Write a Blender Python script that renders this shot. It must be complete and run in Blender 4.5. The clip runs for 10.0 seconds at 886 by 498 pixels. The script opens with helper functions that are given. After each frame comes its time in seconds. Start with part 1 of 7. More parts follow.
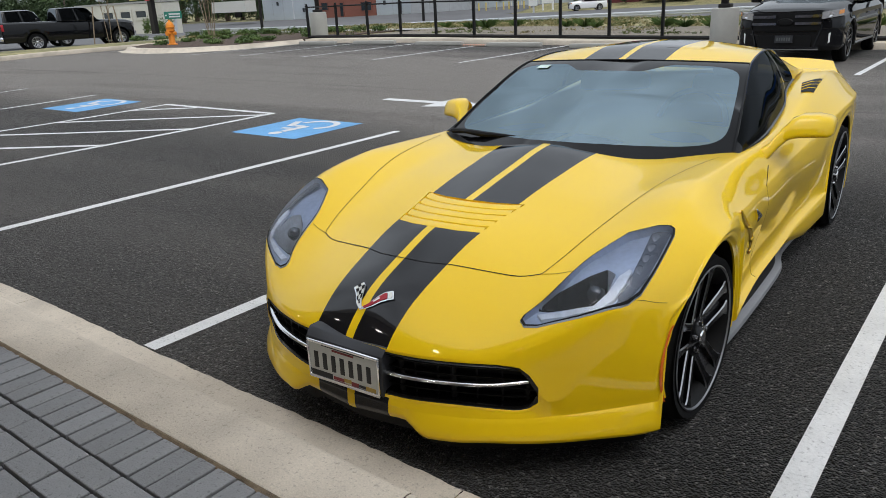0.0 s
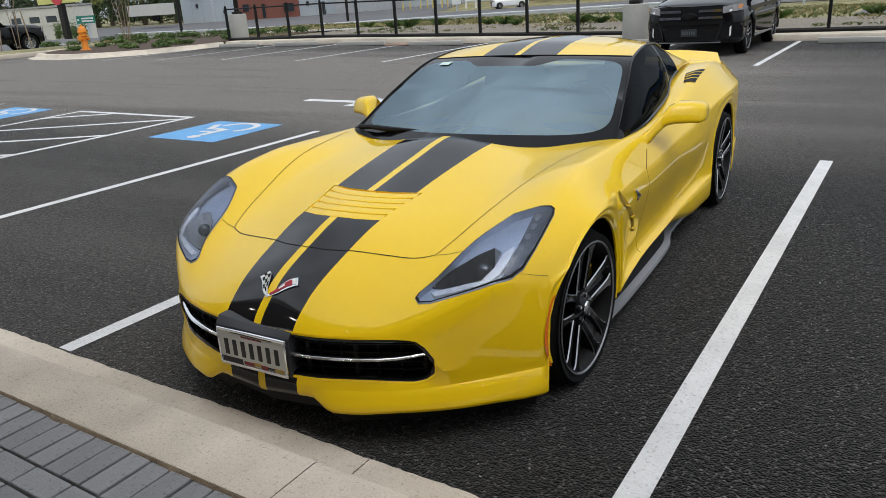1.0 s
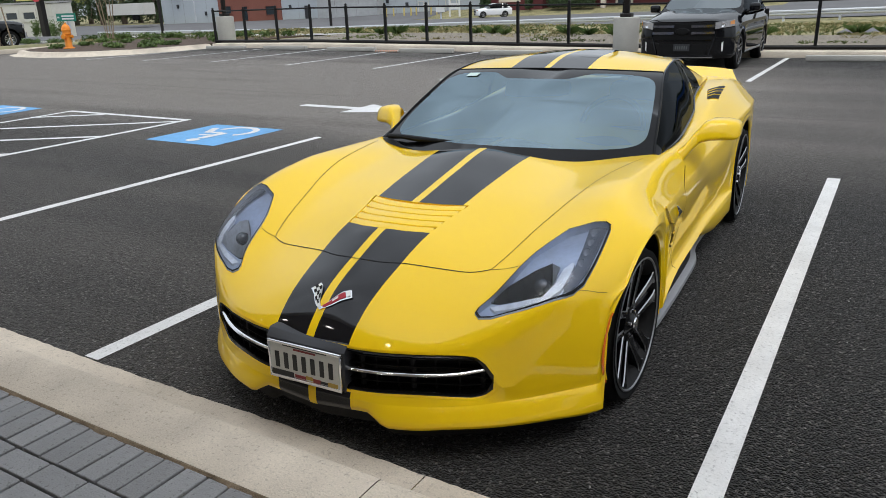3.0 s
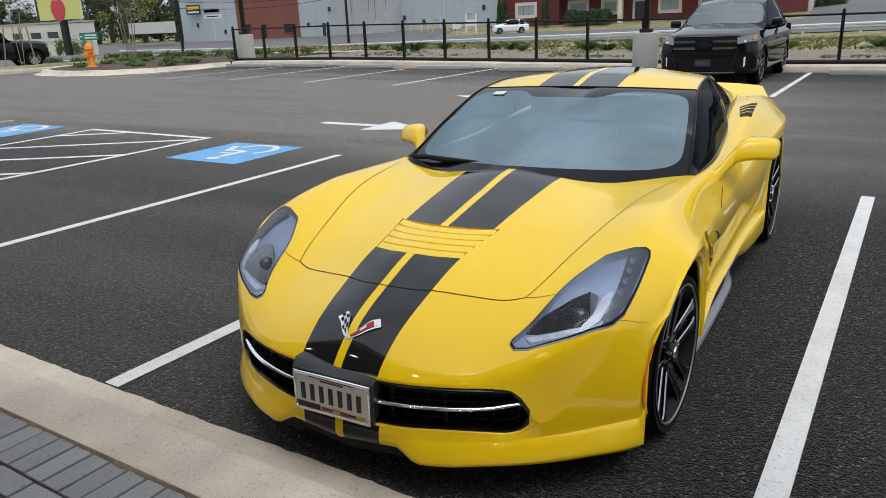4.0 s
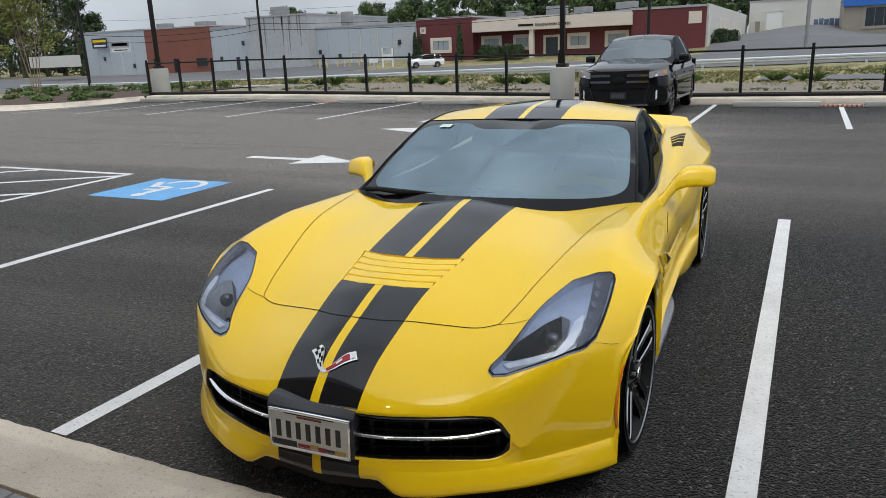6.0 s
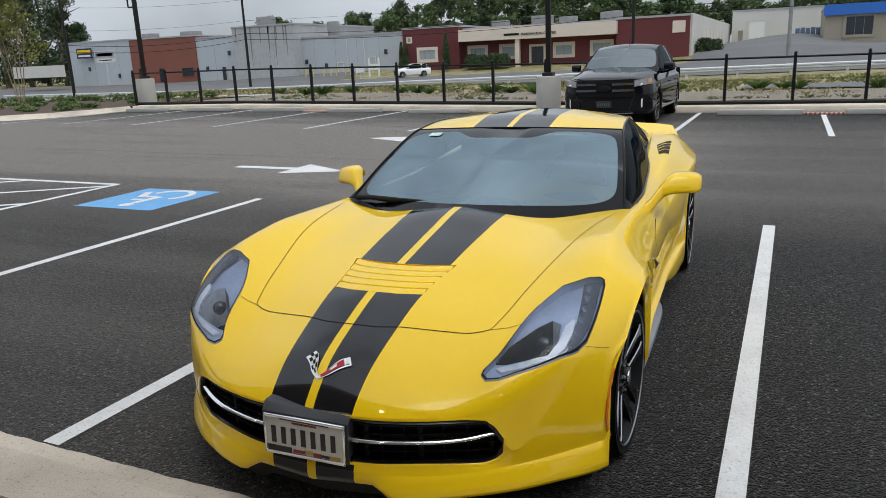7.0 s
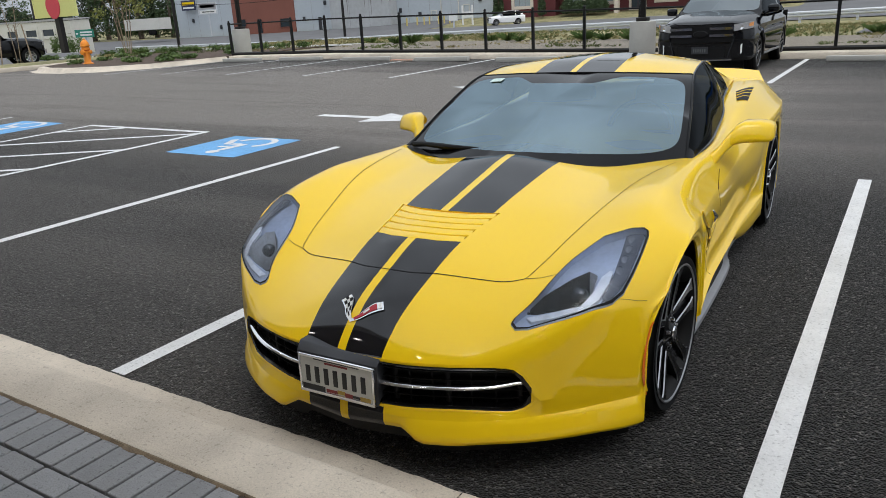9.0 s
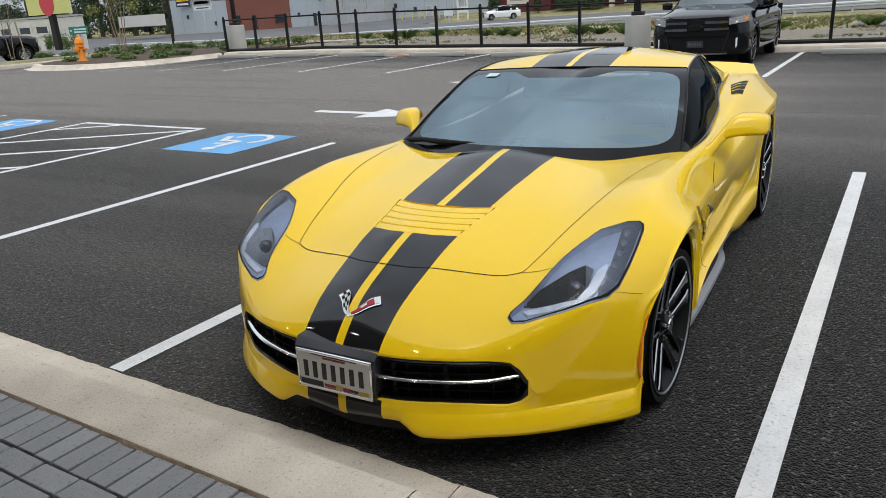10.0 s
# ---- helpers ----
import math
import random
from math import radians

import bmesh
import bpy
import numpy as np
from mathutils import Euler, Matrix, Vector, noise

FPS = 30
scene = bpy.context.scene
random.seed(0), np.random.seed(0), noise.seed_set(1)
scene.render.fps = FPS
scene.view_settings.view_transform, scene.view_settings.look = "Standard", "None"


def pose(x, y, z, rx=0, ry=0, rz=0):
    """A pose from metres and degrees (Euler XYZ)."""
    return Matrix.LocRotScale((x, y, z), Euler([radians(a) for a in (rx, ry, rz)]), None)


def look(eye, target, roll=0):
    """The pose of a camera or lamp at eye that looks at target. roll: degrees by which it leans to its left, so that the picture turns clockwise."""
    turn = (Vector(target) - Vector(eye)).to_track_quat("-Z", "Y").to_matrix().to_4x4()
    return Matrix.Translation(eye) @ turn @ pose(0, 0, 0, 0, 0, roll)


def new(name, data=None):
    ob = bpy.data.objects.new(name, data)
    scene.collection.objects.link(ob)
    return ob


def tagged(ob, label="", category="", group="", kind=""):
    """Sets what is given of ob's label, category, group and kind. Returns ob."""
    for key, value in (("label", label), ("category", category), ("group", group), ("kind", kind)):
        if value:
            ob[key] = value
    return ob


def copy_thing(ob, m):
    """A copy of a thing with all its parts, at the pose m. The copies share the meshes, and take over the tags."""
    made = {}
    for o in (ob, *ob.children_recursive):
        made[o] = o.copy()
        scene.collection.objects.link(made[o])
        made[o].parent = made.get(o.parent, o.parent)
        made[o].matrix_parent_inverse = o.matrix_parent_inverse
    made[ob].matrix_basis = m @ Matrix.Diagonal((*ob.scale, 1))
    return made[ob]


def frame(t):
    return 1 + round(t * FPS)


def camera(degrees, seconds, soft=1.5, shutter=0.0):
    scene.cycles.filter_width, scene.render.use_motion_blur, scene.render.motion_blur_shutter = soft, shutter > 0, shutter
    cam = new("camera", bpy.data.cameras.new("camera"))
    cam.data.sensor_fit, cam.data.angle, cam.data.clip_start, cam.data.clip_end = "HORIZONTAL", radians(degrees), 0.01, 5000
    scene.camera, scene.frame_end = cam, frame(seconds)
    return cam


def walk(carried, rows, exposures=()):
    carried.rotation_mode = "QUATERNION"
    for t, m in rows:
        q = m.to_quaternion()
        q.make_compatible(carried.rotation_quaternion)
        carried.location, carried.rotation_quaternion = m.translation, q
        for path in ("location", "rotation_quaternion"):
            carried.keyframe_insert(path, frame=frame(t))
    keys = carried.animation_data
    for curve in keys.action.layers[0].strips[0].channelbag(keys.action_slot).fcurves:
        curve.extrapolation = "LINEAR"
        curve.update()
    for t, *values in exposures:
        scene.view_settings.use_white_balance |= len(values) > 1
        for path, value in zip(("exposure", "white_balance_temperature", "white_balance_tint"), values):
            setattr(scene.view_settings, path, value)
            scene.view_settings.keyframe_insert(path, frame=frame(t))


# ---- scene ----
cam = camera(62.4, 10.0, soft=0.5)
PATH = [
    (0, (0.427, 0.117, 1.505), (-0.765, 1.589, 0.861), -2.9),
    (0.5, (0.528, 0.086, 1.507), (-0.602, 1.605, 0.859), -3.3),
    (1, (0.649, 0.041, 1.507), (-0.399, 1.613, 0.852), -3.7),
    (1.5, (0.687, 0.016, 1.515), (-0.334, 1.603, 0.852), -3.7),
    (2, (0.592, -0.029, 1.512), (-0.425, 1.56, 0.848), -2.9),
    (2.5, (0.47, -0.083, 1.524), (-0.522, 1.524, 0.868), -2.1),
    (4, (0.287, -0.015, 1.546), (-0.755, 1.584, 0.946), -2.5),
    (4.5, (0.227, 0.058, 1.535), (-0.837, 1.651, 0.958), -2.6),
    (5, (0.179, 0.032, 1.547), (-0.834, 1.662, 0.985), -2.6),
    (5.5, (0.145, -0.056, 1.552), (-0.784, 1.628, 1.004), -2.4),
    (6.8, (0.145, -0.18, 1.561), (-0.672, 1.576, 1.06), -2.3),
    (7, (0.145, -0.172, 1.558), (-0.688, 1.575, 1.055), -2.4),
    (7.5, (0.169, -0.148, 1.552), (-0.731, 1.557, 1.021), -2.5),
    (8, (0.238, -0.105, 1.534), (-0.732, 1.548, 0.961), -2.6),
    (8.5, (0.289, -0.072, 1.524), (-0.732, 1.538, 0.92), -3.0),
    (9, (0.305, -0.056, 1.523), (-0.733, 1.538, 0.905), -3.3),
    (9.5, (0.316, -0.06, 1.523), (-0.726, 1.529, 0.9), -3.6),
    (10, (0.312, -0.066, 1.523), (-0.717, 1.529, 0.893), -3.6),
]
walk(cam, [(t, look(eye, target, roll)) for t, eye, target, roll in PATH], [(0, 0.43), (1.0, 0.45), (1.5, 0.52), (2.5, 0.56), (4, 0.52), (5.5, 0.47), (7, 0.44), (8.5, 0.47), (10, 0.54)])

# ---- world, sun, exposure ----
SUN_EL, SUN_AZ = radians(66), radians(125)
world = bpy.data.worlds.new("overcast")
world.use_nodes = True
scene.world = world
wn, wl = world.node_tree.nodes, world.node_tree.links
sky = wn.new("ShaderNodeTexSky")
sky.sky_type, sky.sun_disc = "NISHITA", False
sky.sun_elevation, sky.sun_rotation = SUN_EL, SUN_AZ
sky.air_density, sky.dust_density, sky.ozone_density = 1.0, 6.0, 1.0
grey = wn.new("ShaderNodeHueSaturation")
grey.inputs["Saturation"].default_value = 0.12
wl.new(sky.outputs[0], grey.inputs["Color"])
cloud = wn.new("ShaderNodeMix")
cloud.data_type = "RGBA"
cloud.inputs[0].default_value = 0.8
cloud.inputs[7].default_value = (4.1, 4.5, 4.98, 1)
wl.new(grey.outputs[0], cloud.inputs[6])
# soft unevenness of the cloud cover
wtc, wno, wmr, wmx = (wn.new("ShaderNode" + k) for k in ("TexCoord", "TexNoise", "MapRange", "Mix"))
wno.inputs["Scale"].default_value, wno.inputs["Detail"].default_value = 2.6, 5
wl.new(wtc.outputs["Generated"], wno.inputs["Vector"])
wmr.inputs["From Min"].default_value, wmr.inputs["From Max"].default_value = 0.3, 0.7
wmr.inputs["To Min"].default_value, wmr.inputs["To Max"].default_value = 0.66, 1.30
wl.new(wno.outputs["Fac"], wmr.inputs["Value"])
wmx.data_type, wmx.blend_type = "RGBA", "MULTIPLY"
wmx.inputs[0].default_value = 1
wl.new(cloud.outputs[2], wmx.inputs[6])
wl.new(wmr.outputs[0], wmx.inputs[7])
wsp, wzr, wzm = (wn.new("ShaderNode" + k) for k in ("SeparateXYZ", "MapRange", "Mix"))
wl.new(wtc.outputs["Generated"], wsp.inputs[0])
wzr.inputs["From Min"].default_value, wzr.inputs["From Max"].default_value = 0.0, 0.6
wzr.inputs["To Min"].default_value, wzr.inputs["To Max"].default_value = 0.74, 1.25
wl.new(wsp.outputs["Z"], wzr.inputs["Value"])
wzm.data_type, wzm.blend_type = "RGBA", "MULTIPLY"
wzm.inputs[0].default_value = 1
wl.new(wmx.outputs[2], wzm.inputs[6])
wl.new(wzr.outputs[0], wzm.inputs[7])
wl.new(wzm.outputs[2], wn["Background"].inputs["Color"])
wn["Background"].inputs["Strength"].default_value = 0.13
lamp = new("sun", bpy.data.lights.new("sun", "SUN"))
lamp.data.energy, lamp.data.angle, lamp.data.color = 0.6, radians(40), (1.0, 0.98, 0.95)
lamp.matrix_world = look((0, 0, 60), (math.sin(SUN_AZ) * -40, math.cos(SUN_AZ) * -40, 60 - 40 * math.tan(SUN_EL)))


# ---- materials ----
def mat(name, colour, rough=0.5, metal=0.0, var=0.12, scale=6.0, fine=60.0, bump=0.0, coat=0.0, spec=0.5, tint=None, emit=0.0,
        trans=0.0, rnd=0.0, stain=0.0, rvar=0.0, pits=0.0, pit_scale=45.0):
    """A surface whose colour wanders at two scales, with a fine relief."""
    m = bpy.data.materials.new(name)
    m.use_nodes = True
    n, l = m.node_tree.nodes, m.node_tree.links
    b = n["Principled BSDF"]
    b.inputs["Roughness"].default_value, b.inputs["Metallic"].default_value = rough, metal
    b.inputs["Coat Weight"].default_value, b.inputs["Coat Roughness"].default_value = coat, 0.03
    b.inputs["Specular IOR Level"].default_value = spec
    b.inputs["Transmission Weight"].default_value = trans
    if emit:
        b.inputs["Emission Color"].default_value = (*colour, 1)
        b.inputs["Emission Strength"].default_value = emit
    tc = n.new("ShaderNodeTexCoord")
    n1, n2 = n.new("ShaderNodeTexNoise"), n.new("ShaderNodeTexNoise")
    n1.inputs["Scale"].default_value, n2.inputs["Scale"].default_value = scale, fine
    n1.inputs["Detail"].default_value, n2.inputs["Detail"].default_value = 4, 3
    for k in (n1, n2):
        l.new(tc.outputs["Object"], k.inputs["Vector"])
    add = n.new("ShaderNodeMath")
    add.operation = "ADD"
    l.new(n1.outputs["Fac"], add.inputs[0])
    l.new(n2.outputs["Fac"], add.inputs[1])
    last = add.outputs[0]
    if rnd:
        oi = n.new("ShaderNodeObjectInfo")
        r = n.new("ShaderNodeMath")
        r.operation, r.inputs[1].default_value = "MULTIPLY_ADD", rnd
        l.new(oi.outputs["Random"], r.inputs[0])
        l.new(last, r.inputs[2])
        last = r.outputs[0]
    mr = n.new("ShaderNodeMapRange")
    mr.inputs["From Min"].default_value, mr.inputs["From Max"].default_value = 0.6, 1.4 + rnd
    l.new(last, mr.inputs["Value"])
    ramp = n.new("ShaderNodeMix")
    ramp.data_type = "RGBA"
    other = tint or colour
    ramp.inputs[6].default_value = (*[c * (1 - var) for c in colour], 1)
    ramp.inputs[7].default_value = (*[min(1, c * (1 + var)) for c in other], 1)
    l.new(mr.outputs[0], ramp.inputs[0])
    out = ramp.outputs[2]
    if stain:
        s = n.new("ShaderNodeTexNoise")
        s.inputs["Scale"].default_value, s.inputs["Detail"].default_value = scale * 0.23, 5
        l.new(tc.outputs["Object"], s.inputs["Vector"])
        sr = n.new("ShaderNodeMapRange")
        sr.inputs["From Min"].default_value, sr.inputs["From Max"].default_value = 0.45, 0.7
        sr.inputs["To Min"].default_value, sr.inputs["To Max"].default_value = 1.0, 1 - stain
        l.new(s.outputs["Fac"], sr.inputs["Value"])
        mul = n.new("ShaderNodeMix")
        mul.data_type, mul.blend_type = "RGBA", "MULTIPLY"
        mul.inputs[0].default_value = 1
        l.new(out, mul.inputs[6])
        l.new(sr.outputs[0], mul.inputs[7])
        out = mul.outputs[2]
    if pits:
        # small dark pits and flecks
        s = n.new("ShaderNodeTexNoise")
        s.inputs["Scale"].default_value, s.inputs["Detail"].default_value, s.inputs["Roughness"].default_value = pit_scale, 4, 0.7
        l.new(tc.outputs["Object"], s.inputs["Vector"])
        sr = n.new("ShaderNodeMapRange")
        sr.inputs["From Min"].default_value, sr.inputs["From Max"].default_value = 0.56, 0.68
        sr.inputs["To Min"].default_value, sr.inputs["To Max"].default_value = 1.0, 1 - pits
        l.new(s.outputs["Fac"], sr.inputs["Value"])
        mul = n.new("ShaderNodeMix")
        mul.data_type, mul.blend_type = "RGBA", "MULTIPLY"
        mul.inputs[0].default_value = 1
        l.new(out, mul.inputs[6])
        l.new(sr.outputs[0], mul.inputs[7])
        out = mul.outputs[2]
    l.new(out, b.inputs["Base Color"])
    if rvar:
        rr = n.new("ShaderNodeMapRange")
        rr.inputs["To Min"].default_value, rr.inputs["To Max"].default_value = rough - rvar, rough + rvar
        l.new(n1.outputs["Fac"], rr.inputs["Value"])
        l.new(rr.outputs[0], b.inputs["Roughness"])
    if bump:
        bp = n.new("ShaderNodeBump")
        bp.inputs["Strength"].default_value, bp.inputs["Distance"].default_value = 1.0, bump
        l.new(n2.outputs["Fac"], bp.inputs["Height"])
        l.new(bp.outputs[0], b.inputs["Normal"])
    return m


def asphalt_mat(name, dark, light, worn=0.11):
    """Fresh tar with pale and dark stone grains, a rough relief and large worn patches."""
    m = mat(name, dark, rough=0.72, var=0.6, scale=0.8, fine=95, spec=0.2)
    n, l = m.node_tree.nodes, m.node_tree.links
    b = n["Principled BSDF"]
    tc = [k for k in n if k.type == "TEX_COORD"][0]
    vo = n.new("ShaderNodeTexVoronoi")
    vo.inputs["Scale"].default_value = 115
    l.new(tc.outputs["Object"], vo.inputs["Vector"])
    sep = n.new("ShaderNodeSeparateColor")
    l.new(vo.outputs["Color"], sep.inputs[0])
    gr = n.new("ShaderNodeMapRange")
    gr.inputs["From Min"].default_value, gr.inputs["From Max"].default_value = 0.76, 1.0
    l.new(sep.outputs[0], gr.inputs["Value"])
    big = n.new("ShaderNodeTexNoise")
    big.inputs["Scale"].default_value, big.inputs["Detail"].default_value = 0.35, 6
    l.new(tc.outputs["Object"], big.inputs["Vector"])
    bm_ = n.new("ShaderNodeMath")
    bm_.operation = "MULTIPLY"
    l.new(gr.outputs[0], bm_.inputs[0])
    l.new(big.outputs["Fac"], bm_.inputs[1])
    mixc = n.new("ShaderNodeMix")
    mixc.data_type = "RGBA"
    mixc.inputs[7].default_value = (*light, 1)
    src = b.inputs["Base Color"].links[0].from_socket
    l.new(src, mixc.inputs[6])
    l.new(bm_.outputs[0], mixc.inputs[0])
    l.new(mixc.outputs[2], b.inputs["Base Color"])
    b.inputs["Sheen Weight"].default_value, b.inputs["Sheen Roughness"].default_value = 0.09, 0.3
    # clumps of bare tar and dusty stone
    cl = n.new("ShaderNodeTexNoise")
    cl.inputs["Scale"].default_value, cl.inputs["Detail"].default_value, cl.inputs["Roughness"].default_value = 40, 5, 0.78
    l.new(tc.outputs["Object"], cl.inputs["Vector"])
    cr = n.new("ShaderNodeMapRange")
    cr.inputs["From Min"].default_value, cr.inputs["From Max"].default_value = 0.38, 0.66
    cr.inputs["To Min"].default_value, cr.inputs["To Max"].default_value = 0.02, 1.75
    l.new(cl.outputs["Fac"], cr.inputs["Value"])
    clm = n.new("ShaderNodeMix")
    clm.data_type, clm.blend_type = "RGBA", "MULTIPLY"
    clm.inputs[0].default_value = 1
    l.new(mixc.outputs[2], clm.inputs[6])
    l.new(cr.outputs[0], clm.inputs[7])
    # long pale bands where tyres have worn the tar
    mp = n.new("ShaderNodeMapping")
    mp.inputs["Scale"].default_value = (0.16, 0.95, 1)
    l.new(tc.outputs["Object"], mp.inputs["Vector"])
    band = n.new("ShaderNodeTexNoise")
    band.inputs["Scale"].default_value, band.inputs["Detail"].default_value = 1.0, 5
    l.new(mp.outputs[0], band.inputs["Vector"])
    bnd = n.new("ShaderNodeMapRange")
    bnd.inputs["From Min"].default_value, bnd.inputs["From Max"].default_value = 0.38, 0.72
    bnd.inputs["To Min"].default_value, bnd.inputs["To Max"].default_value = 0.4 * worn, worn
    l.new(band.outputs["Fac"], bnd.inputs["Value"])
    # the driving lane is worn paler than the bays; grazing sky sheen is mixed into its colour
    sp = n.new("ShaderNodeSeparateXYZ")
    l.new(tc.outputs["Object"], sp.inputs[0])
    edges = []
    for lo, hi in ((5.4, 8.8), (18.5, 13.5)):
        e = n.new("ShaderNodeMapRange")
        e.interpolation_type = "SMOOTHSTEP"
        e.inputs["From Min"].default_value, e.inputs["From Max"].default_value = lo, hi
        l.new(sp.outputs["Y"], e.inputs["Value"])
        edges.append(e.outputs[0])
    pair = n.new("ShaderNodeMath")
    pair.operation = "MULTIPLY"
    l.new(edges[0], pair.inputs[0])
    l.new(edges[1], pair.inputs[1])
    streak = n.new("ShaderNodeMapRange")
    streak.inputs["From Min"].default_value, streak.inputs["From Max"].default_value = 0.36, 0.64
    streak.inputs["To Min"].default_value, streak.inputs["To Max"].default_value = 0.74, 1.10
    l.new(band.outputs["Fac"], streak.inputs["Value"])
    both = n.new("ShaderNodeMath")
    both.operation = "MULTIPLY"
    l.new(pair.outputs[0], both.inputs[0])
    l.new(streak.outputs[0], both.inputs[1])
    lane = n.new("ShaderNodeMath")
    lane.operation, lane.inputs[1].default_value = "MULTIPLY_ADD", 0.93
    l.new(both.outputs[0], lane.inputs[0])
    # the pale bands of the bays fade out from left to right
    band_fade = n.new("ShaderNodeMapRange")
    band_fade.interpolation_type = "SMOOTHSTEP"
    band_fade.inputs["From Min"].default_value, band_fade.inputs["From Max"].default_value = -2.6, 0.2
    band_fade.inputs["To Min"].default_value, band_fade.inputs["To Max"].default_value = 1.0, 0.06
    l.new(sp.outputs["X"], band_fade.inputs["Value"])
    bays = n.new("ShaderNodeMath")
    bays.operation = "MULTIPLY"
    l.new(bnd.outputs[0], bays.inputs[0])
    l.new(band_fade.outputs[0], bays.inputs[1])
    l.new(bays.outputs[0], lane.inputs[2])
    wear = n.new("ShaderNodeMix")
    wear.data_type = "RGBA"
    wear.inputs[7].default_value = (0.27, 0.244, 0.22, 1)
    l.new(clm.outputs[2], wear.inputs[6])
    # the whole pale mix weakens towards the right-hand bays
    fresh = n.new("ShaderNodeMapRange")
    fresh.interpolation_type = "SMOOTHSTEP"
    fresh.inputs["From Min"].default_value, fresh.inputs["From Max"].default_value = -4.0, 1.2
    fresh.inputs["To Min"].default_value, fresh.inputs["To Max"].default_value = 1.0, 0.52
    l.new(sp.outputs["X"], fresh.inputs["Value"])
    worn_by = n.new("ShaderNodeMath")
    worn_by.operation = "MULTIPLY"
    l.new(lane.outputs[0], worn_by.inputs[0])
    l.new(fresh.outputs[0], worn_by.inputs[1])
    l.new(worn_by.outputs[0], wear.inputs[0])
    wcl = n.new("ShaderNodeMapRange")
    wcl.inputs["From Min"].default_value, wcl.inputs["From Max"].default_value = 0.3, 0.7
    wcl.inputs["To Min"].default_value, wcl.inputs["To Max"].default_value = 0.15, 1.75
    l.new(cl.outputs["Fac"], wcl.inputs["Value"])
    wfin = n.new("ShaderNodeMix")
    wfin.data_type, wfin.blend_type = "RGBA", "MULTIPLY"
    wfin.inputs[0].default_value = 1
    l.new(wear.outputs[2], wfin.inputs[6])
    l.new(wcl.outputs[0], wfin.inputs[7])
    # two rough joints between strips of paving
    wob = n.new("ShaderNodeMath")
    wob.operation, wob.inputs[1].default_value = "MULTIPLY_ADD", 0.16
    l.new(cl.outputs["Fac"], wob.inputs[0])
    l.new(sp.outputs["Y"], wob.inputs[2])
    last = wfin.outputs[2]
    for y0 in (10.05, 13.9):
        gap = n.new("ShaderNodeMath")
        gap.operation, gap.inputs[1].default_value, gap.inputs[2].default_value = "COMPARE", y0 + 0.08, 0.022
        l.new(wob.outputs[0], gap.inputs[0])
        dim = n.new("ShaderNodeMix")
        dim.data_type, dim.blend_type = "RGBA", "MULTIPLY"
        dim.inputs[7].default_value = (0.62, 0.62, 0.62, 1)
        l.new(gap.outputs[0], dim.inputs[0])
        l.new(last, dim.inputs[6])
        last = dim.outputs[2]
    l.new(last, b.inputs["Base Color"])
    hsum = n.new("ShaderNodeMath")
    hsum.operation = "MULTIPLY_ADD"
    hsum.inputs[1].default_value = -0.8
    l.new(vo.outputs["Distance"], hsum.inputs[0])
    fine = n.new("ShaderNodeTexNoise")
    fine.inputs["Scale"].default_value = 45
    l.new(tc.outputs["Object"], fine.inputs["Vector"])
    l.new(fine.outputs["Fac"], hsum.inputs[2])
    bp = n.new("ShaderNodeBump")
    bp.inputs["Strength"].default_value, bp.inputs["Distance"].default_value = 1.0, 0.024
    l.new(hsum.outputs[0], bp.inputs["Height"])
    l.new(bp.outputs[0], b.inputs["Normal"])
    return m


def glass_mat(name, colour, rough=0.02, ior=1.5, sheen=(1, 1, 1)):
    """A thin pane: tinted see-through, with gloss that grows towards grazing angles."""
    m = bpy.data.materials.new(name)
    m.use_nodes = True
    n, l = m.node_tree.nodes, m.node_tree.links
    n.remove(n["Principled BSDF"])
    clear, gloss, mix, fr = (n.new("ShaderNode" + k) for k in ("BsdfTransparent", "BsdfGlossy", "MixShader", "Fresnel"))
    clear.inputs["Color"].default_value = (*colour, 1)
    gloss.inputs["Roughness"].default_value = rough
    gloss.inputs["Color"].default_value = (*sheen, 1)
    fr.inputs["IOR"].default_value = ior
    l.new(fr.outputs[0], mix.inputs[0])
    l.new(clear.outputs[0], mix.inputs[1])
    l.new(gloss.outputs[0], mix.inputs[2])
    l.new(mix.outputs[0], n["Material Output"].inputs["Surface"])
    return m


M = {}
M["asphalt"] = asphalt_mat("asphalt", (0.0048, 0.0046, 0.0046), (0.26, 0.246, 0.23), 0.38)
M["road"] = mat("road_asphalt", (0.13, 0.13, 0.135), 0.9, scale=0.3, fine=8, var=0.2)
M["line"] = mat("road_paint", (0.68, 0.68, 0.68), 0.75, var=0.12, scale=9, fine=120, bump=0.003, stain=0.12, pits=0.4, pit_scale=70)
M["blue"] = mat("blue_road_paint", (0.14, 0.37, 0.66), 0.75, var=0.15, scale=4, fine=70, bump=0.003, stain=0.2, pits=0.4, pit_scale=40)
M["concrete"] = mat("concrete", (0.62, 0.545, 0.45), 0.85, var=0.17, scale=5.0, fine=140, bump=0.003, stain=0.28, pits=0.34, pit_scale=60)
M["concrete_grey"] = mat("grey_concrete", (0.40, 0.39, 0.36), 0.85, var=0.15, scale=3.0, fine=60, bump=0.002, stain=0.2)
M["paver"] = mat("grey_paver", (0.23, 0.23, 0.235), 0.85, var=0.25, scale=14, fine=160, bump=0.0025, rnd=0.7, pits=0.45, pit_scale=55)
M["sand"] = mat("joint_sand", (0.05, 0.045, 0.04), 0.95, var=0.3, fine=150, bump=0.004)
M["grass"] = mat("dry_grass", (0.10, 0.115, 0.04), 0.95, var=0.4, scale=0.5, fine=5, tint=(0.30, 0.26, 0.13))
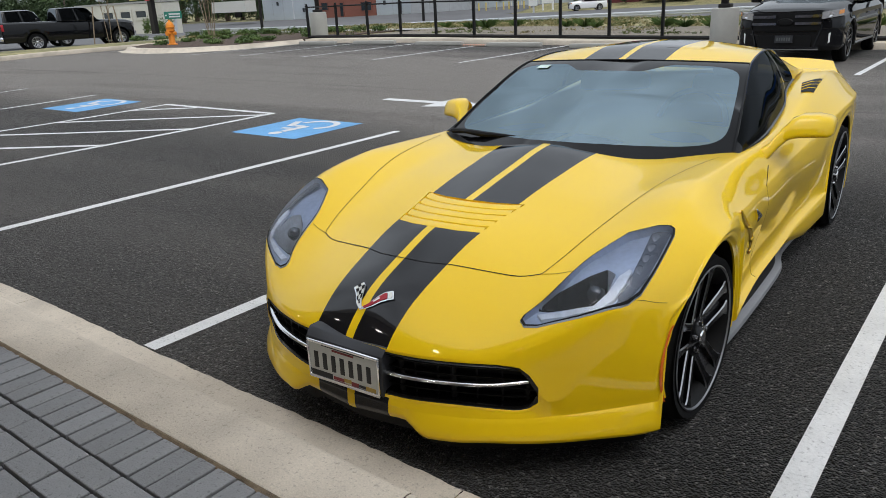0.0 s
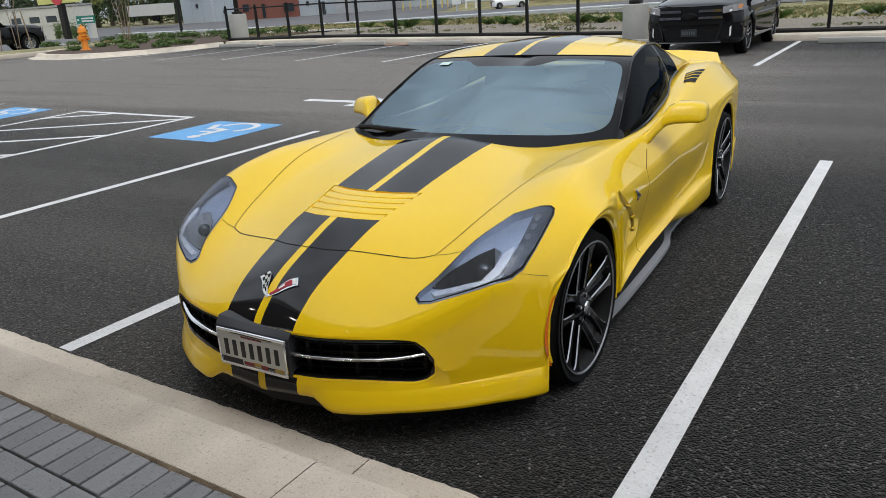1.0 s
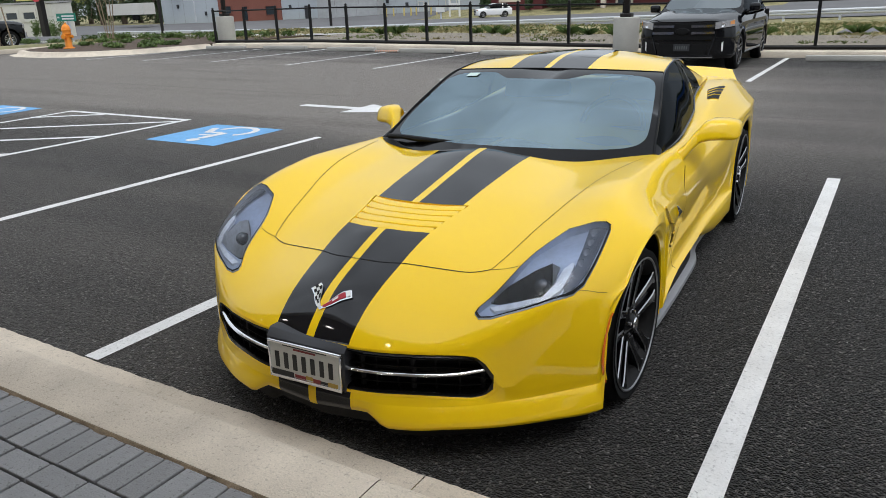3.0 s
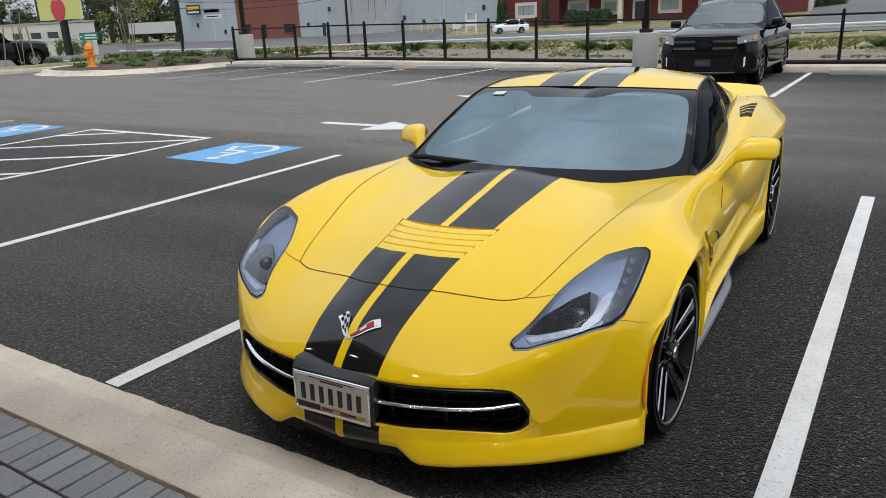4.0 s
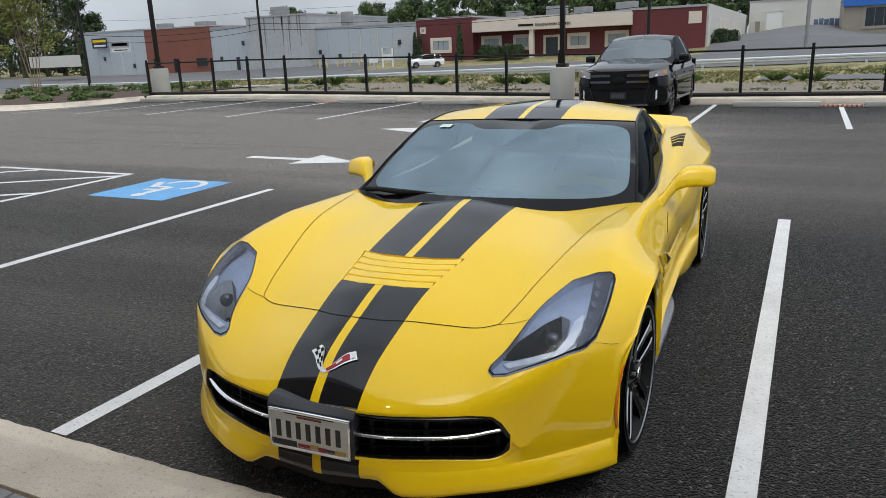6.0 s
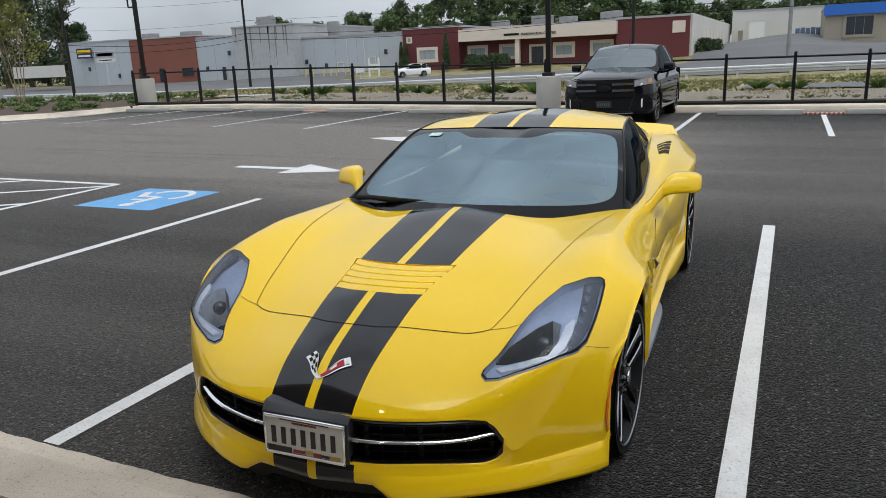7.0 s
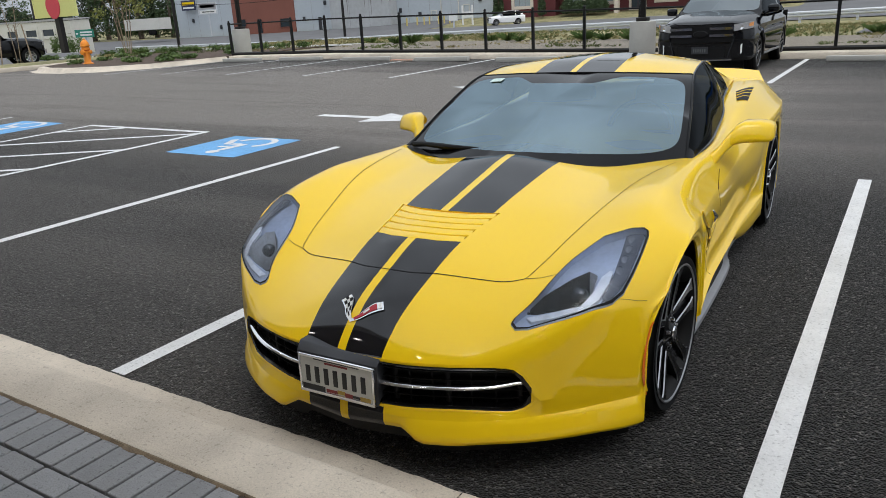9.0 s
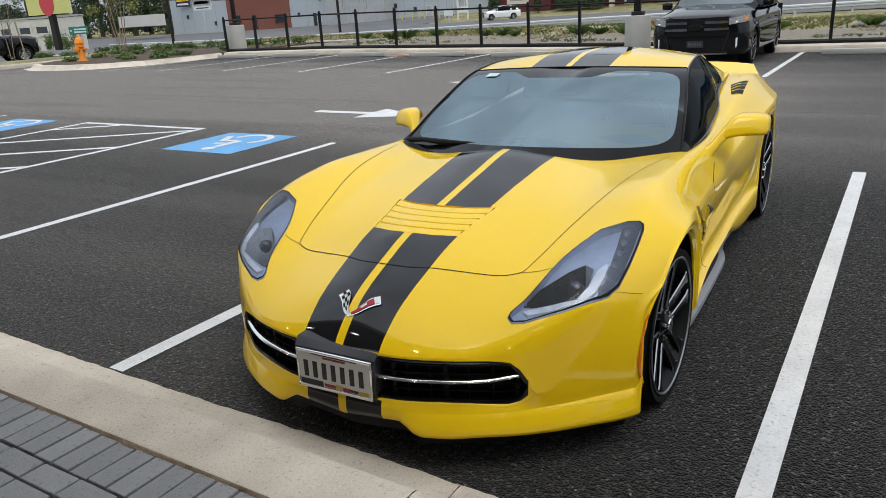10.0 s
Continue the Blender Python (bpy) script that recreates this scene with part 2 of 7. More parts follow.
M["blade_green"] = mat("green_blades", (0.07, 0.11, 0.03), 0.8, var=0.4, scale=0.6, fine=7, tint=(0.13, 0.15, 0.05))
M["blade_dry"] = mat("dry_blades", (0.22, 0.20, 0.09), 0.85, var=0.35, scale=0.6, fine=7, tint=(0.36, 0.31, 0.16))
M["gravel"] = mat("gravel", (0.235, 0.205, 0.165), 0.95, var=0.75, scale=13, fine=34, bump=0.04)
M["mulch"] = mat("mulch", (0.085, 0.058, 0.042), 0.95, var=0.4, scale=3, fine=25, bump=0.03)
M["paint"] = mat("yellow_car_paint", (0.87, 0.568, 0.006), 0.38, var=0.02, scale=2, fine=900, coat=0.9, spec=0.08)
M["stripe"] = mat("satin_black_stripe", (0.009, 0.009, 0.011), 0.05, var=0.1, scale=5, fine=200, spec=0.55)
M["gloss_black"] = mat("gloss_black", (0.002, 0.002, 0.0025), 0.14, var=0.1, spec=0.35)
M["black_plastic"] = mat("black_plastic", (0.003, 0.003, 0.0035), 0.6, var=0.2, fine=300, bump=0.0005, spec=0.25)
# the steering wheel is dark; this lighter grey paints the glare over it
M["wheel_glare"] = mat("wheel_glare_grey", (0.20, 0.20, 0.21), 0.5, var=0.1)
M["grey_plastic"] = mat("dark_grey_plastic", (0.026, 0.028, 0.034), 0.5, var=0.1, fine=300, bump=0.0003)
M["satin_black"] = mat("satin_black_trim", (0.004, 0.004, 0.005), 0.12, var=0.1, spec=0.22)
M["rubber"] = mat("tyre_rubber", (0.0042, 0.0042, 0.0045), 0.8, var=0.25, scale=9, fine=120, bump=0.0006, spec=0.2)
M["chrome"] = mat("chrome", (0.86, 0.86, 0.88), 0.16, 1.0, var=0.03)
M["alloy"] = mat("machined_alloy", (0.44, 0.44, 0.46), 0.28, 1.0, var=0.06, fine=300)
M["spoke_web"] = mat("grey_wheel_web", (0.10, 0.10, 0.11), 0.22, 0.6, var=0.1)
M["steel"] = mat("brake_steel", (0.32, 0.32, 0.33), 0.4, 1.0, var=0.1)
M["skirt"] = mat("silver_grey_trim", (0.30, 0.31, 0.33), 0.4, 0.3, var=0.06)
M["orange"] = mat("orange_marker", (0.75, 0.16, 0.02), 0.15, var=0.08, coat=0.5)
M["red"] = mat("red_enamel", (0.36, 0.015, 0.025), 0.25, var=0.08)
M["white"] = mat("white_paint", (0.75, 0.75, 0.73), 0.45, var=0.05)
M["seam"] = mat("panel_gap", (0.12, 0.075, 0.005), 0.8, var=0.1)
M["gill_shade"] = mat("gill_shade", (0.34, 0.21, 0.008), 0.7, var=0.1)
M["windscreen"] = glass_mat("tinted_windscreen", (0.42, 0.56, 0.62), 0.06, 3.8, (0.68, 0.88, 1.0))
M["side_glass"] = glass_mat("dark_side_glass", (0.03, 0.035, 0.04), 0.02, 1.3, (0.22, 0.24, 0.26))
M["lens"] = glass_mat("clear_lens", (0.84, 0.88, 0.95), 0.02, 1.42)
M["interior"] = mat("grey_interior", (0.19, 0.20, 0.21), 0.8, var=0.15, fine=120)
M["black_paint"] = mat("black_car_paint", (0.004, 0.0045, 0.006), 0.05, var=0.1, spec=0.4)
M["white_car"] = mat("white_car_paint", (0.78, 0.78, 0.78), 0.3, var=0.03, coat=1.0)
M["iron"] = mat("black_powder_coat", (0.004, 0.004, 0.0045), 0.45, var=0.2, fine=150, spec=0.3)
M["pole"] = mat("bronze_pole", (0.012, 0.010, 0.0095), 0.5, var=0.2, spec=0.3)
M["hydrant"] = mat("orange_enamel", (0.80, 0.26, 0.015), 0.45, var=0.12, scale=9, fine=80, bump=0.001, stain=0.2)
M["galv"] = mat("galvanised_steel", (0.55, 0.57, 0.60), 0.5, 0.25, var=0.15, scale=0.6)
M["bark"] = mat("bark", (0.12, 0.09, 0.07), 0.9, var=0.3, scale=5, fine=40, bump=0.01)
M["sapling"] = mat("pale_bark", (0.26, 0.20, 0.14), 0.9, var=0.25, scale=5, fine=40)


def leaf_mat(name, colour, tint):
    m = mat(name, colour, 0.6, var=0.3, scale=0.5, fine=5, tint=tint, spec=0.3)
    m.node_tree.nodes["Principled BSDF"].inputs["Subsurface Weight"].default_value = 0.0
    return m


M["leaf"] = leaf_mat("leaves", (0.045, 0.08, 0.03), (0.09, 0.135, 0.05))
M["leaf_dark"] = leaf_mat("dark_leaves", (0.022, 0.042, 0.018), (0.05, 0.08, 0.03))
M["suv_glass"] = glass_mat("grey_windscreen", (0.10, 0.12, 0.13), 0.32, 3.0, (0.86, 0.95, 1.0))
M["smoked"] = mat("smoked_chrome", (0.26, 0.28, 0.36), 0.16, 1.0, var=0.1)
M["leaf_pale"] = leaf_mat("pale_leaves", (0.10, 0.14, 0.03), (0.22, 0.22, 0.06))
M["shrub"] = leaf_mat("shrub_leaves", (0.05, 0.10, 0.025), (0.10, 0.15, 0.04))


# ---- tools ----
def finish(ob, smooth=True, angle=40):
    me = ob.data
    if smooth:
        me.polygons.foreach_set("use_smooth", [True] * len(me.polygons))
        me.set_sharp_from_angle(angle=radians(angle))
    me.update()
    return ob


def part(name, bm, material, parent=None, label="", smooth=True, angle=40):
    """Links a bmesh as one mesh object under a thing or a part."""
    me = bpy.data.meshes.new(name)
    bm.to_mesh(me)
    bm.free()
    for k in material if isinstance(material, (list, tuple)) else [material]:
        me.materials.append(k)
    ob = new(name, me)
    if parent:
        ob.parent = parent
    if label:
        ob["label"] = label
    return finish(ob, smooth, angle)


def thing(name, m, label, category, group="", kind=""):
    ob = new(name)
    ob.matrix_world = m
    ob.empty_display_size = 0.1
    return tagged(ob, label, category, group, kind)


def pchip(points):
    """A smooth curve through points that never overshoots."""
    xs = [p[0] for p in points]
    ys = [p[1] for p in points]
    n = len(xs)
    h = [xs[i + 1] - xs[i] for i in range(n - 1)]
    d = [(ys[i + 1] - ys[i]) / h[i] for i in range(n - 1)]
    s = [d[0]] + [0.0] * (n - 2) + [d[-1]]
    for i in range(1, n - 1):
        if d[i - 1] * d[i] > 0:
            w1, w2 = 2 * h[i] + h[i - 1], h[i] + 2 * h[i - 1]
            s[i] = (w1 + w2) / (w1 / d[i - 1] + w2 / d[i])

    def f(x):
        if x <= xs[0]:
            return ys[0] + s[0] * (x - xs[0])
        if x >= xs[-1]:
            return ys[-1] + s[-1] * (x - xs[-1])
        i = 0
        while x > xs[i + 1]:
            i += 1
        t = (x - xs[i]) / h[i]
        return (ys[i] * (1 + 2 * t) * (1 - t) ** 2 + h[i] * s[i] * t * (1 - t) ** 2
                + ys[i + 1] * t * t * (3 - 2 * t) + h[i] * s[i + 1] * t * t * (t - 1))
    return f


def sstep(a, b, x):
    t = min(1.0, max(0.0, (x - a) / (b - a)))
    return t * t * (3 - 2 * t)


def quads(bm, rows, close=False, mi=0, flip=False):
    """Skins a list of rows of points."""
    vs = [[bm.verts.new(p) for p in r] for r in rows]
    fs = []
    for i in range(len(vs) - 1):
        n = len(vs[i])
        for j in range(n if close else n - 1):
            q = [vs[i][j], vs[i][(j + 1) % n], vs[i + 1][(j + 1) % n], vs[i + 1][j]]
            if flip:
                q.reverse()
            try:
                f = bm.faces.new(q)
                f.material_index = mi
                fs.append(f)
            except ValueError:
                pass
    return vs


def box(bm, x0, y0, z0, x1, y1, z1, bevel=0.0, m=None, mi=0):
    r = bmesh.ops.create_cube(bm, size=1)
    vs = r["verts"]
    for v in vs:
        v.co = Vector((x0 + (v.co.x + 0.5) * (x1 - x0), y0 + (v.co.y + 0.5) * (y1 - y0), z0 + (v.co.z + 0.5) * (z1 - z0)))
        if m:
            v.co = m @ v.co
    fs = {f for v in vs for f in v.link_faces}
    for f in fs:
        f.material_index = mi
    if bevel:
        es = list({e for v in vs for e in v.link_edges})
        bmesh.ops.bevel(bm, geom=es, offset=bevel, segments=2, affect="EDGES", profile=0.5)


def lathe(bm, profile, n=32, m=None, axis="z", mi=0):
    """Turns (radius, height) pairs round an axis."""
    rows = []
    for r, h in profile:
        row = []
        for k in range(n):
            a = 2 * math.pi * k / n
            c, s = r * math.cos(a), r * math.sin(a)
            p = Vector((c, s, h)) if axis == "z" else Vector((h, c, s)) if axis == "x" else Vector((c, h, s))
            row.append(m @ p if m else p)
        rows.append(row)
    return quads(bm, rows, close=True, mi=mi)


def tube(bm, pts, r, n=8, cap=True, mi=0):
    """A round bar along points; r is one radius or one for each point."""
    pts = [Vector(p) for p in pts]
    rows = []
    ref = None
    for i, p in enumerate(pts):
        d = (pts[min(i + 1, len(pts) - 1)] - pts[max(i - 1, 0)]).normalized()
        if ref is None:
            ref = d.orthogonal().normalized()
        ref = (ref - d * ref.dot(d)).normalized()
        b = d.cross(ref)
        rr = r[i] if isinstance(r, (list, tuple)) else r
        rows.append([p + (ref * math.cos(2 * math.pi * k / n) + b * math.sin(2 * math.pi * k / n)) * rr for k in range(n)])
    vs = quads(bm, rows, close=True, mi=mi)
    if cap:
        for row in (vs[0], vs[-1]):
            try:
                bm.faces.new(row).material_index = mi
            except ValueError:
                pass
    return vs


def prism(bm, poly, z0, z1, m=None, mi=0):
    """A flat outline given thickness."""
    lo = [bm.verts.new((m @ Vector((x, y, z0))) if m else (x, y, z0)) for x, y in poly]
    hi = [bm.verts.new((m @ Vector((x, y, z1))) if m else (x, y, z1)) for x, y in poly]
    n = len(poly)
    fs = [bm.faces.new(hi), bm.faces.new(lo[::-1])]
    for i in range(n):
        fs.append(bm.faces.new([lo[i], lo[(i + 1) % n], hi[(i + 1) % n], hi[i]]))
    for f in fs:
        f.material_index = mi
    bmesh.ops.recalc_face_normals(bm, faces=fs)


def inside(poly, x, y):
    c = False
    for i in range(len(poly)):
        (x0, y0), (x1, y1) = poly[i - 1], poly[i]
        if (y0 > y) != (y1 > y) and x < x0 + (y - y0) * (x1 - x0) / (y1 - y0):
            c = not c
    return c


def cut(bm, poly, pad=0.03):
    """Cuts the faces of bm along the plan outline poly, and returns those within it."""
    xs, ys = [p[0] for p in poly], [p[1] for p in poly]
    for i in range(len(poly)):
        a, b = Vector((*poly[i - 1], 0)), Vector((*poly[i], 0))
        x0, x1 = min(a.x, b.x) - pad, max(a.x, b.x) + pad
        y0, y1 = min(a.y, b.y) - pad, max(a.y, b.y) + pad
        fs = [f for f in bm.faces if any(x0 <= v.co.x <= x1 and y0 <= v.co.y <= y1 for v in f.verts)]
        geom = list({e for f in fs for e in f.edges}) + list({v for f in fs for v in f.verts}) + fs
        d = b - a
        bmesh.ops.bisect_plane(bm, geom=geom, plane_co=a, plane_no=Vector((d.y, -d.x, 0)).normalized(), dist=1e-5)
    x0, x1, y0, y1 = min(xs), max(xs), min(ys), max(ys)
    got = []
    for f in bm.faces:
        c = f.calc_center_median()
        if x0 <= c.x <= x1 and y0 <= c.y <= y1 and inside(poly, c.x, c.y):
            got.append(f)
    return got


def split_off(bm, faces, offset=None):
    """Moves faces of bm into a new bmesh."""
    other = bmesh.new()
    vmap = {}
    for f in faces:
        for v in f.verts:
            if v not in vmap:
                vmap[v] = other.verts.new(v.co)
        g = other.faces.new([vmap[v] for v in f.verts])
        g.material_index = f.material_index
    bmesh.ops.delete(bm, geom=faces, context="FACES")
    return other


# ---- ground ----
BASE = pchip([(-400, -1.0), (-130, -0.8), (-90, -0.5), (-55, 0.3), (-20, 0.6), (-10, 1.1), (0, 1.6), (5, 1.2), (20, 0.9), (400, 2.0)])


def lot(x, y):
    """The car park: flat by the sports car, rising a little towards the far left."""
    return 0.0165 * min(13.0, max(0.0, -(x + 3.5))) * sstep(5, 14, y)


def terrain(x, y):
    """The land round the car park; the side street lies a step below the verge."""
    return land(x, y) - 0.24 * sstep(34.0, 36.0, -x) * (1 - sstep(34, 55, y))


def land(x, y):
    g = -1.3 + 0.0138 * min(54.0, max(-10.0, x + 50))
    edge = lot(x, 18) + 0.13
    ys = [19.5, 25, 33, 58, 68, 78, 90, 100, 150, 600]
    hill = 1.4 * sstep(-25, 0, x) * (1 - 0.8 * sstep(2, 9, x))
    zs = [edge, edge - 0.02, edge - 0.12, g - 0.1, g + 0.05, 0.8 * g + 0.2 * BASE(x), 0.6 * g + 0.4 * BASE(x), BASE(x), BASE(x) + 0.3 + hill, BASE(x) + 3 + hill]
    if y <= 19.5:
        return edge + 0.02 * sstep(29.5, 33, -x) if x < -28.9 else lot(x, y)
    for i in range(len(ys) - 1):
        if y <= ys[i + 1]:
            return zs[i] + (zs[i + 1] - zs[i]) * sstep(0, 1, (y - ys[i]) / (ys[i + 1] - ys[i]))
    return zs[-1]


def sheet(name, xs, ys, off, material, label, height=terrain):
    bm = bmesh.new()
    quads(bm, [[(x, y, height(x, y) + off) for x in xs] for y in ys])
    ob = part(name, bm, material)
    return tagged(ob, label, name.split("_")[0], kind="structure")


def span(a, b, step):
    n = max(1, round((b - a) / step))
    return [a + (b - a) * i / n for i in range(n + 1)]


def ground_height(x, y):
    z = terrain(x, y)
    if y < 1.0:
        return -0.1
    return z - 0.12 if y < 19.4 and x > -28.8 else z


sheet("ground", span(-600, -120, 40)[:-1] + span(-120, -30, 3)[:-1] + span(-30, 30, 1.5)[:-1] + span(30, 90, 5)[:-1] + span(90, 600, 50),
      span(-120, -10, 20)[:-1] + span(-10, 36, 0.5)[:-1] + span(36, 110, 2)[:-1] + span(110, 200, 10)[:-1] + span(200, 600, 50),
      0.0, M["grass"], "dry patchy grass ground running out to the horizon", ground_height)
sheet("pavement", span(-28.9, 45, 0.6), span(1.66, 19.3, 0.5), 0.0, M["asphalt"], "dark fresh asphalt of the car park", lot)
sheet("road", span(-160, 120, 4), span(65, 87, 2), 0.07, M["road"], "pale worn asphalt road beyond the guardrail")
sheet("forecourt", span(-150, -58, 4), span(79.3, 99, 2), 0.05, M["road"], "pale asphalt yard before the grey buildings")
sheet("driveway", span(-11, 12, 1), span(79.3, 150, 2), 0.05, M["road"], "grey asphalt drive climbing between the buildings")
sheet("gravel", span(-20, 30, 1), span(20.0, 26.0, 0.6), 0.05, M["gravel"], "strip of pale drainage gravel behind the fence")
sheet("lane", span(-1.5, 40, 2), span(27.6, 32.5, 0.7), 0.05, M["road"], "strip of worn grey asphalt in the grass")
sheet("street", span(-80, -35, 1.5), span(5, 60, 2), 0.04, M["road"], "pale asphalt side street beyond the verge")
sheet("walkway", span(-45, -20, 1), span(24.5, 26.2, 0.4), 0.06, M["concrete_grey"], "pale concrete footpath behind the planting bed")


def kerb(name, pts, profile, label, lift=lot, material="concrete", ragged=0.0):
    """A kerb along a plan path; profile: (distance to the right of the path, height)."""
    bm = bmesh.new()
    rows = []
    for i, (x, y) in enumerate(pts):
        a, b = Vector(pts[max(0, i - 1)]), Vector(pts[min(len(pts) - 1, i + 1)])
        d = (b - a).normalized()
        n = Vector((d.y, -d.x))
        rag = ragged * (noise.noise(Vector((x * 14, y, 0))) + 0.6 * noise.noise(Vector((x * 47, y, 3))))
        rows.append([(x + n.x * (o + (rag if o < 0.01 else 0)), y + n.y * (o + (rag if o < 0.01 else 0)), lift(x, y) + z) for o, z in profile])
    quads(bm, rows)
    bmesh.ops.recalc_face_normals(bm, faces=bm.faces)
    return tagged(part(name, bm, M[material], angle=50), label, "kerb", kind="structure")


# the near kerb and its gutter, cast in lengths with a joint between them
KERB = [(0.49, 0.02), (0.49, 0.143), (0.482, 0.15), (0.262, 0.152), (0.245, 0.147), (0.236, 0.132), (0.215, 0.02), (0.19, 0.008), (0.0, 0.006), (-0.03, -0.05)]
x0 = -13.0
while x0 < 14:
    x1 = x0 + 3.05
    kerb("kerb", [(x, 1.68 + 0.004 * math.sin(3 * x)) for x in span(x0 + 0.002, x1 - 0.002, 0.03)], KERB, "pale beige cast concrete kerb with gutter beside the car park", ragged=0.008)
    x0 = x1
far_x = span(-21.2, 30, 0.6)
kerb("kerb", [(x, 19.28) for x in far_x][::-1], [(0, 0.0), (0.0, 0.13), (0.02, 0.15), (0.6, 0.16), (0.62, 0.0)], "pale concrete kerb and strip under the black fence")
kerb("kerb", [(-28.9, y) for y in span(1.0, 18.4, 0.5)], [(0, 0.0), (0, 0.14), (-0.02, 0.16), (-0.2, 0.16), (-0.2, 0.0)], "pale concrete kerb along the grass verge")


# ---- paint on the asphalt ----
def painted(name, poly, label, material="line", off=0.004, cat="road marking"):
    """A thin layer of paint that follows the ground."""
    bm = bmesh.new()
    xs, ys = [p[0] for p in poly], [p[1] for p in poly]
    gx, gy = span(min(xs), max(xs), 0.6), span(min(ys), max(ys), 0.6)
    quads(bm, [[(x, y, 0) for x in gx] for y in gy])
    keep = set(cut(bm, poly, 0.7))
    bmesh.ops.delete(bm, geom=[f for f in bm.faces if f not in keep], context="FACES")
    for v in bm.verts:
        v.co.z = lot(v.co.x, v.co.y) + off
    return tagged(part(name, bm, M[material]), label, cat, kind="structure")


def stripe_line(x0, y0, x1, y1, w=0.1, name="stall_line", label="white painted parking stall line on dark asphalt", material="line", off=0.004):
    d = Vector((x1 - x0, y1 - y0)).normalized() * (w / 2)
    return painted(name, [(x0 - d.y, y0 + d.x), (x1 - d.y, y1 + d.x), (x1 + d.y, y1 - d.x), (x0 + d.y, y0 - d.x)], label, material, off)


for x in (0.05, -2.68, -5.61):
    stripe_line(x, 1.69, x, 6.8)
for x, y in ((-8.47, 7.2), (-11.3, 7.2), (-14.3, 7.5), (-17.6, 7.6), (-20.4, 7.7)):
    stripe_line(x, 1.69, x, y)
for x in (2.78, 5.5, 8.2):
    stripe_line(x, 1.69, x, 6.8)
stripe_line(-11.35, 7.2, -8.42, 7.2)
for k in range(6):
    y1 = 8.3 - 1.25 * k
    p = [(-8.5, y1), (-11.28, y1 - 1.75)]
    if y1 > 7.15:
        p[0] = (-8.5 - (y1 - 7.15) / 0.63, 7.15)
    if p[1][1] > 1.7:
        stripe_line(*p[0], *p[1], label="white painted diagonal hatching beside the accessible bays")
for k in range(8):
    x = -1.87 - 2.74 * k
    stripe_line(x, 14.05, x, 19.2, label="white painted line of the far parking row")
for k in range(1, 5):
    stripe_line(-1.87 + 2.70 * k, 14.05, -1.87 + 2.70 * k, 19.2, label="white painted line of the far parking row")


def access_mark(x0, y0, x1, y1):
    at = lambda a, b: (x0 + (x1 - x0) * a, y0 + (y1 - y0) * b)
    painted("accessible_bay_mark", [(x0, y0), (x1, y0), (x1, y1), (x0, y1)], "blue painted square with a white wheelchair symbol", "blue")
    arc = []
    for r, turn in ((0.27, 1), (0.195, -1)):
        arc += [at(0.58 + r * math.cos(radians(a)), 0.70 + r * math.sin(radians(a))) for a in range(-50, 171, 10)][::turn]
    painted("wheelchair_wheel", arc, "white painted wheel arc on the blue square", off=0.008)
    disc = [(0.53 + 0.075 * math.cos(radians(a)), 0.165 + 0.075 * math.sin(radians(a))) for a in range(0, 360, 30)]
    for n, p in (("wheelchair_back", [(0.49, 0.255), (0.58, 0.255), (0.595, 0.52), (0.60, 0.60), (0.50, 0.60)]),
                 ("wheelchair_seat", [(0.37, 0.535), (0.495, 0.55), (0.495, 0.63), (0.385, 0.60)]),
                 ("wheelchair_leg", [(0.365, 0.60), (0.36, 0.53), (0.30, 0.53), (0.17, 0.78), (0.245, 0.82)]),
                 ("wheelchair_arm", [(0.36, 0.38), (0.485, 0.41), (0.485, 0.47), (0.345, 0.44)]),
                 ("wheelchair_top", disc)):
        painted(n, [at(a, b) for a, b in p], "white painted stroke of the wheelchair symbol", off=0.008)


access_mark(-7.70, 5.87, -6.45, 7.06)
access_mark(-13.45, 6.05, -12.2, 7.25)


def arrow(x, y, turn=1):
    painted("lane_arrow", [(x, y - 0.43 * 1), (x + 0.97 * turn, y - 0.06), (x, y + 0.43)], "white painted arrow head on the asphalt lane")
    painted("lane_arrow_shaft", [(x - 1.1 * turn, y - 0.09), (x, y - 0.09), (x, y + 0.09), (x - 1.1 * turn, y + 0.09)], "white painted arrow shaft on the asphalt lane")


arrow(-6.67, 8.95)
arrow(-6.6, 12.75, -1)
for xc in [-3.24 - 2.74 * k for k in range(1, 8)] + [-0.5, 2.2, 4.9]:
    bm = bmesh.new()
    box(bm, -0.92, -0.075, 0.0, 0.92, 0.075, 0.125, 0.02)
    s = part("wheel_stop", bm, M["concrete_grey"])
    s.matrix_world = pose(xc, 18.5, lot(xc, 18.5))
    tagged(s, "pale precast concrete wheel stop on the asphalt", "wheel stop", "wheel stops of the far row")



def striped_strip(xc, y, w, colour):
    """A low rubber cover with coloured bars, between two wheel stops."""
    t = thing("warning_strip", pose(xc, y, lot(xc, y)), "low white strip with red-brown warning stripes on asphalt", "warning strip")
    bm = bmesh.new()
    box(bm, -w / 2, -0.09, 0.0, w / 2, 0.09, 0.05, 0.012)
    part("strip", bm, M["concrete_grey"], t)
    for k in range(9):
        bm = bmesh.new()
        x = -w / 2 + w * (k + 0.25) / 9
        box(bm, x, -0.094, 0.004, x + w / 18, 0.094, 0.054, 0.002)
        part("stripe", bm, M[colour], t)


M["warn_red"] = mat("faded_red_paint", (0.34, 0.085, 0.05), 0.7, var=0.2)
M["warn_pale"] = mat("worn_orange_paint", (0.50, 0.27, 0.18), 0.7, var=0.2)
striped_strip(0.85, 18.5, 0.84, "warn_red")
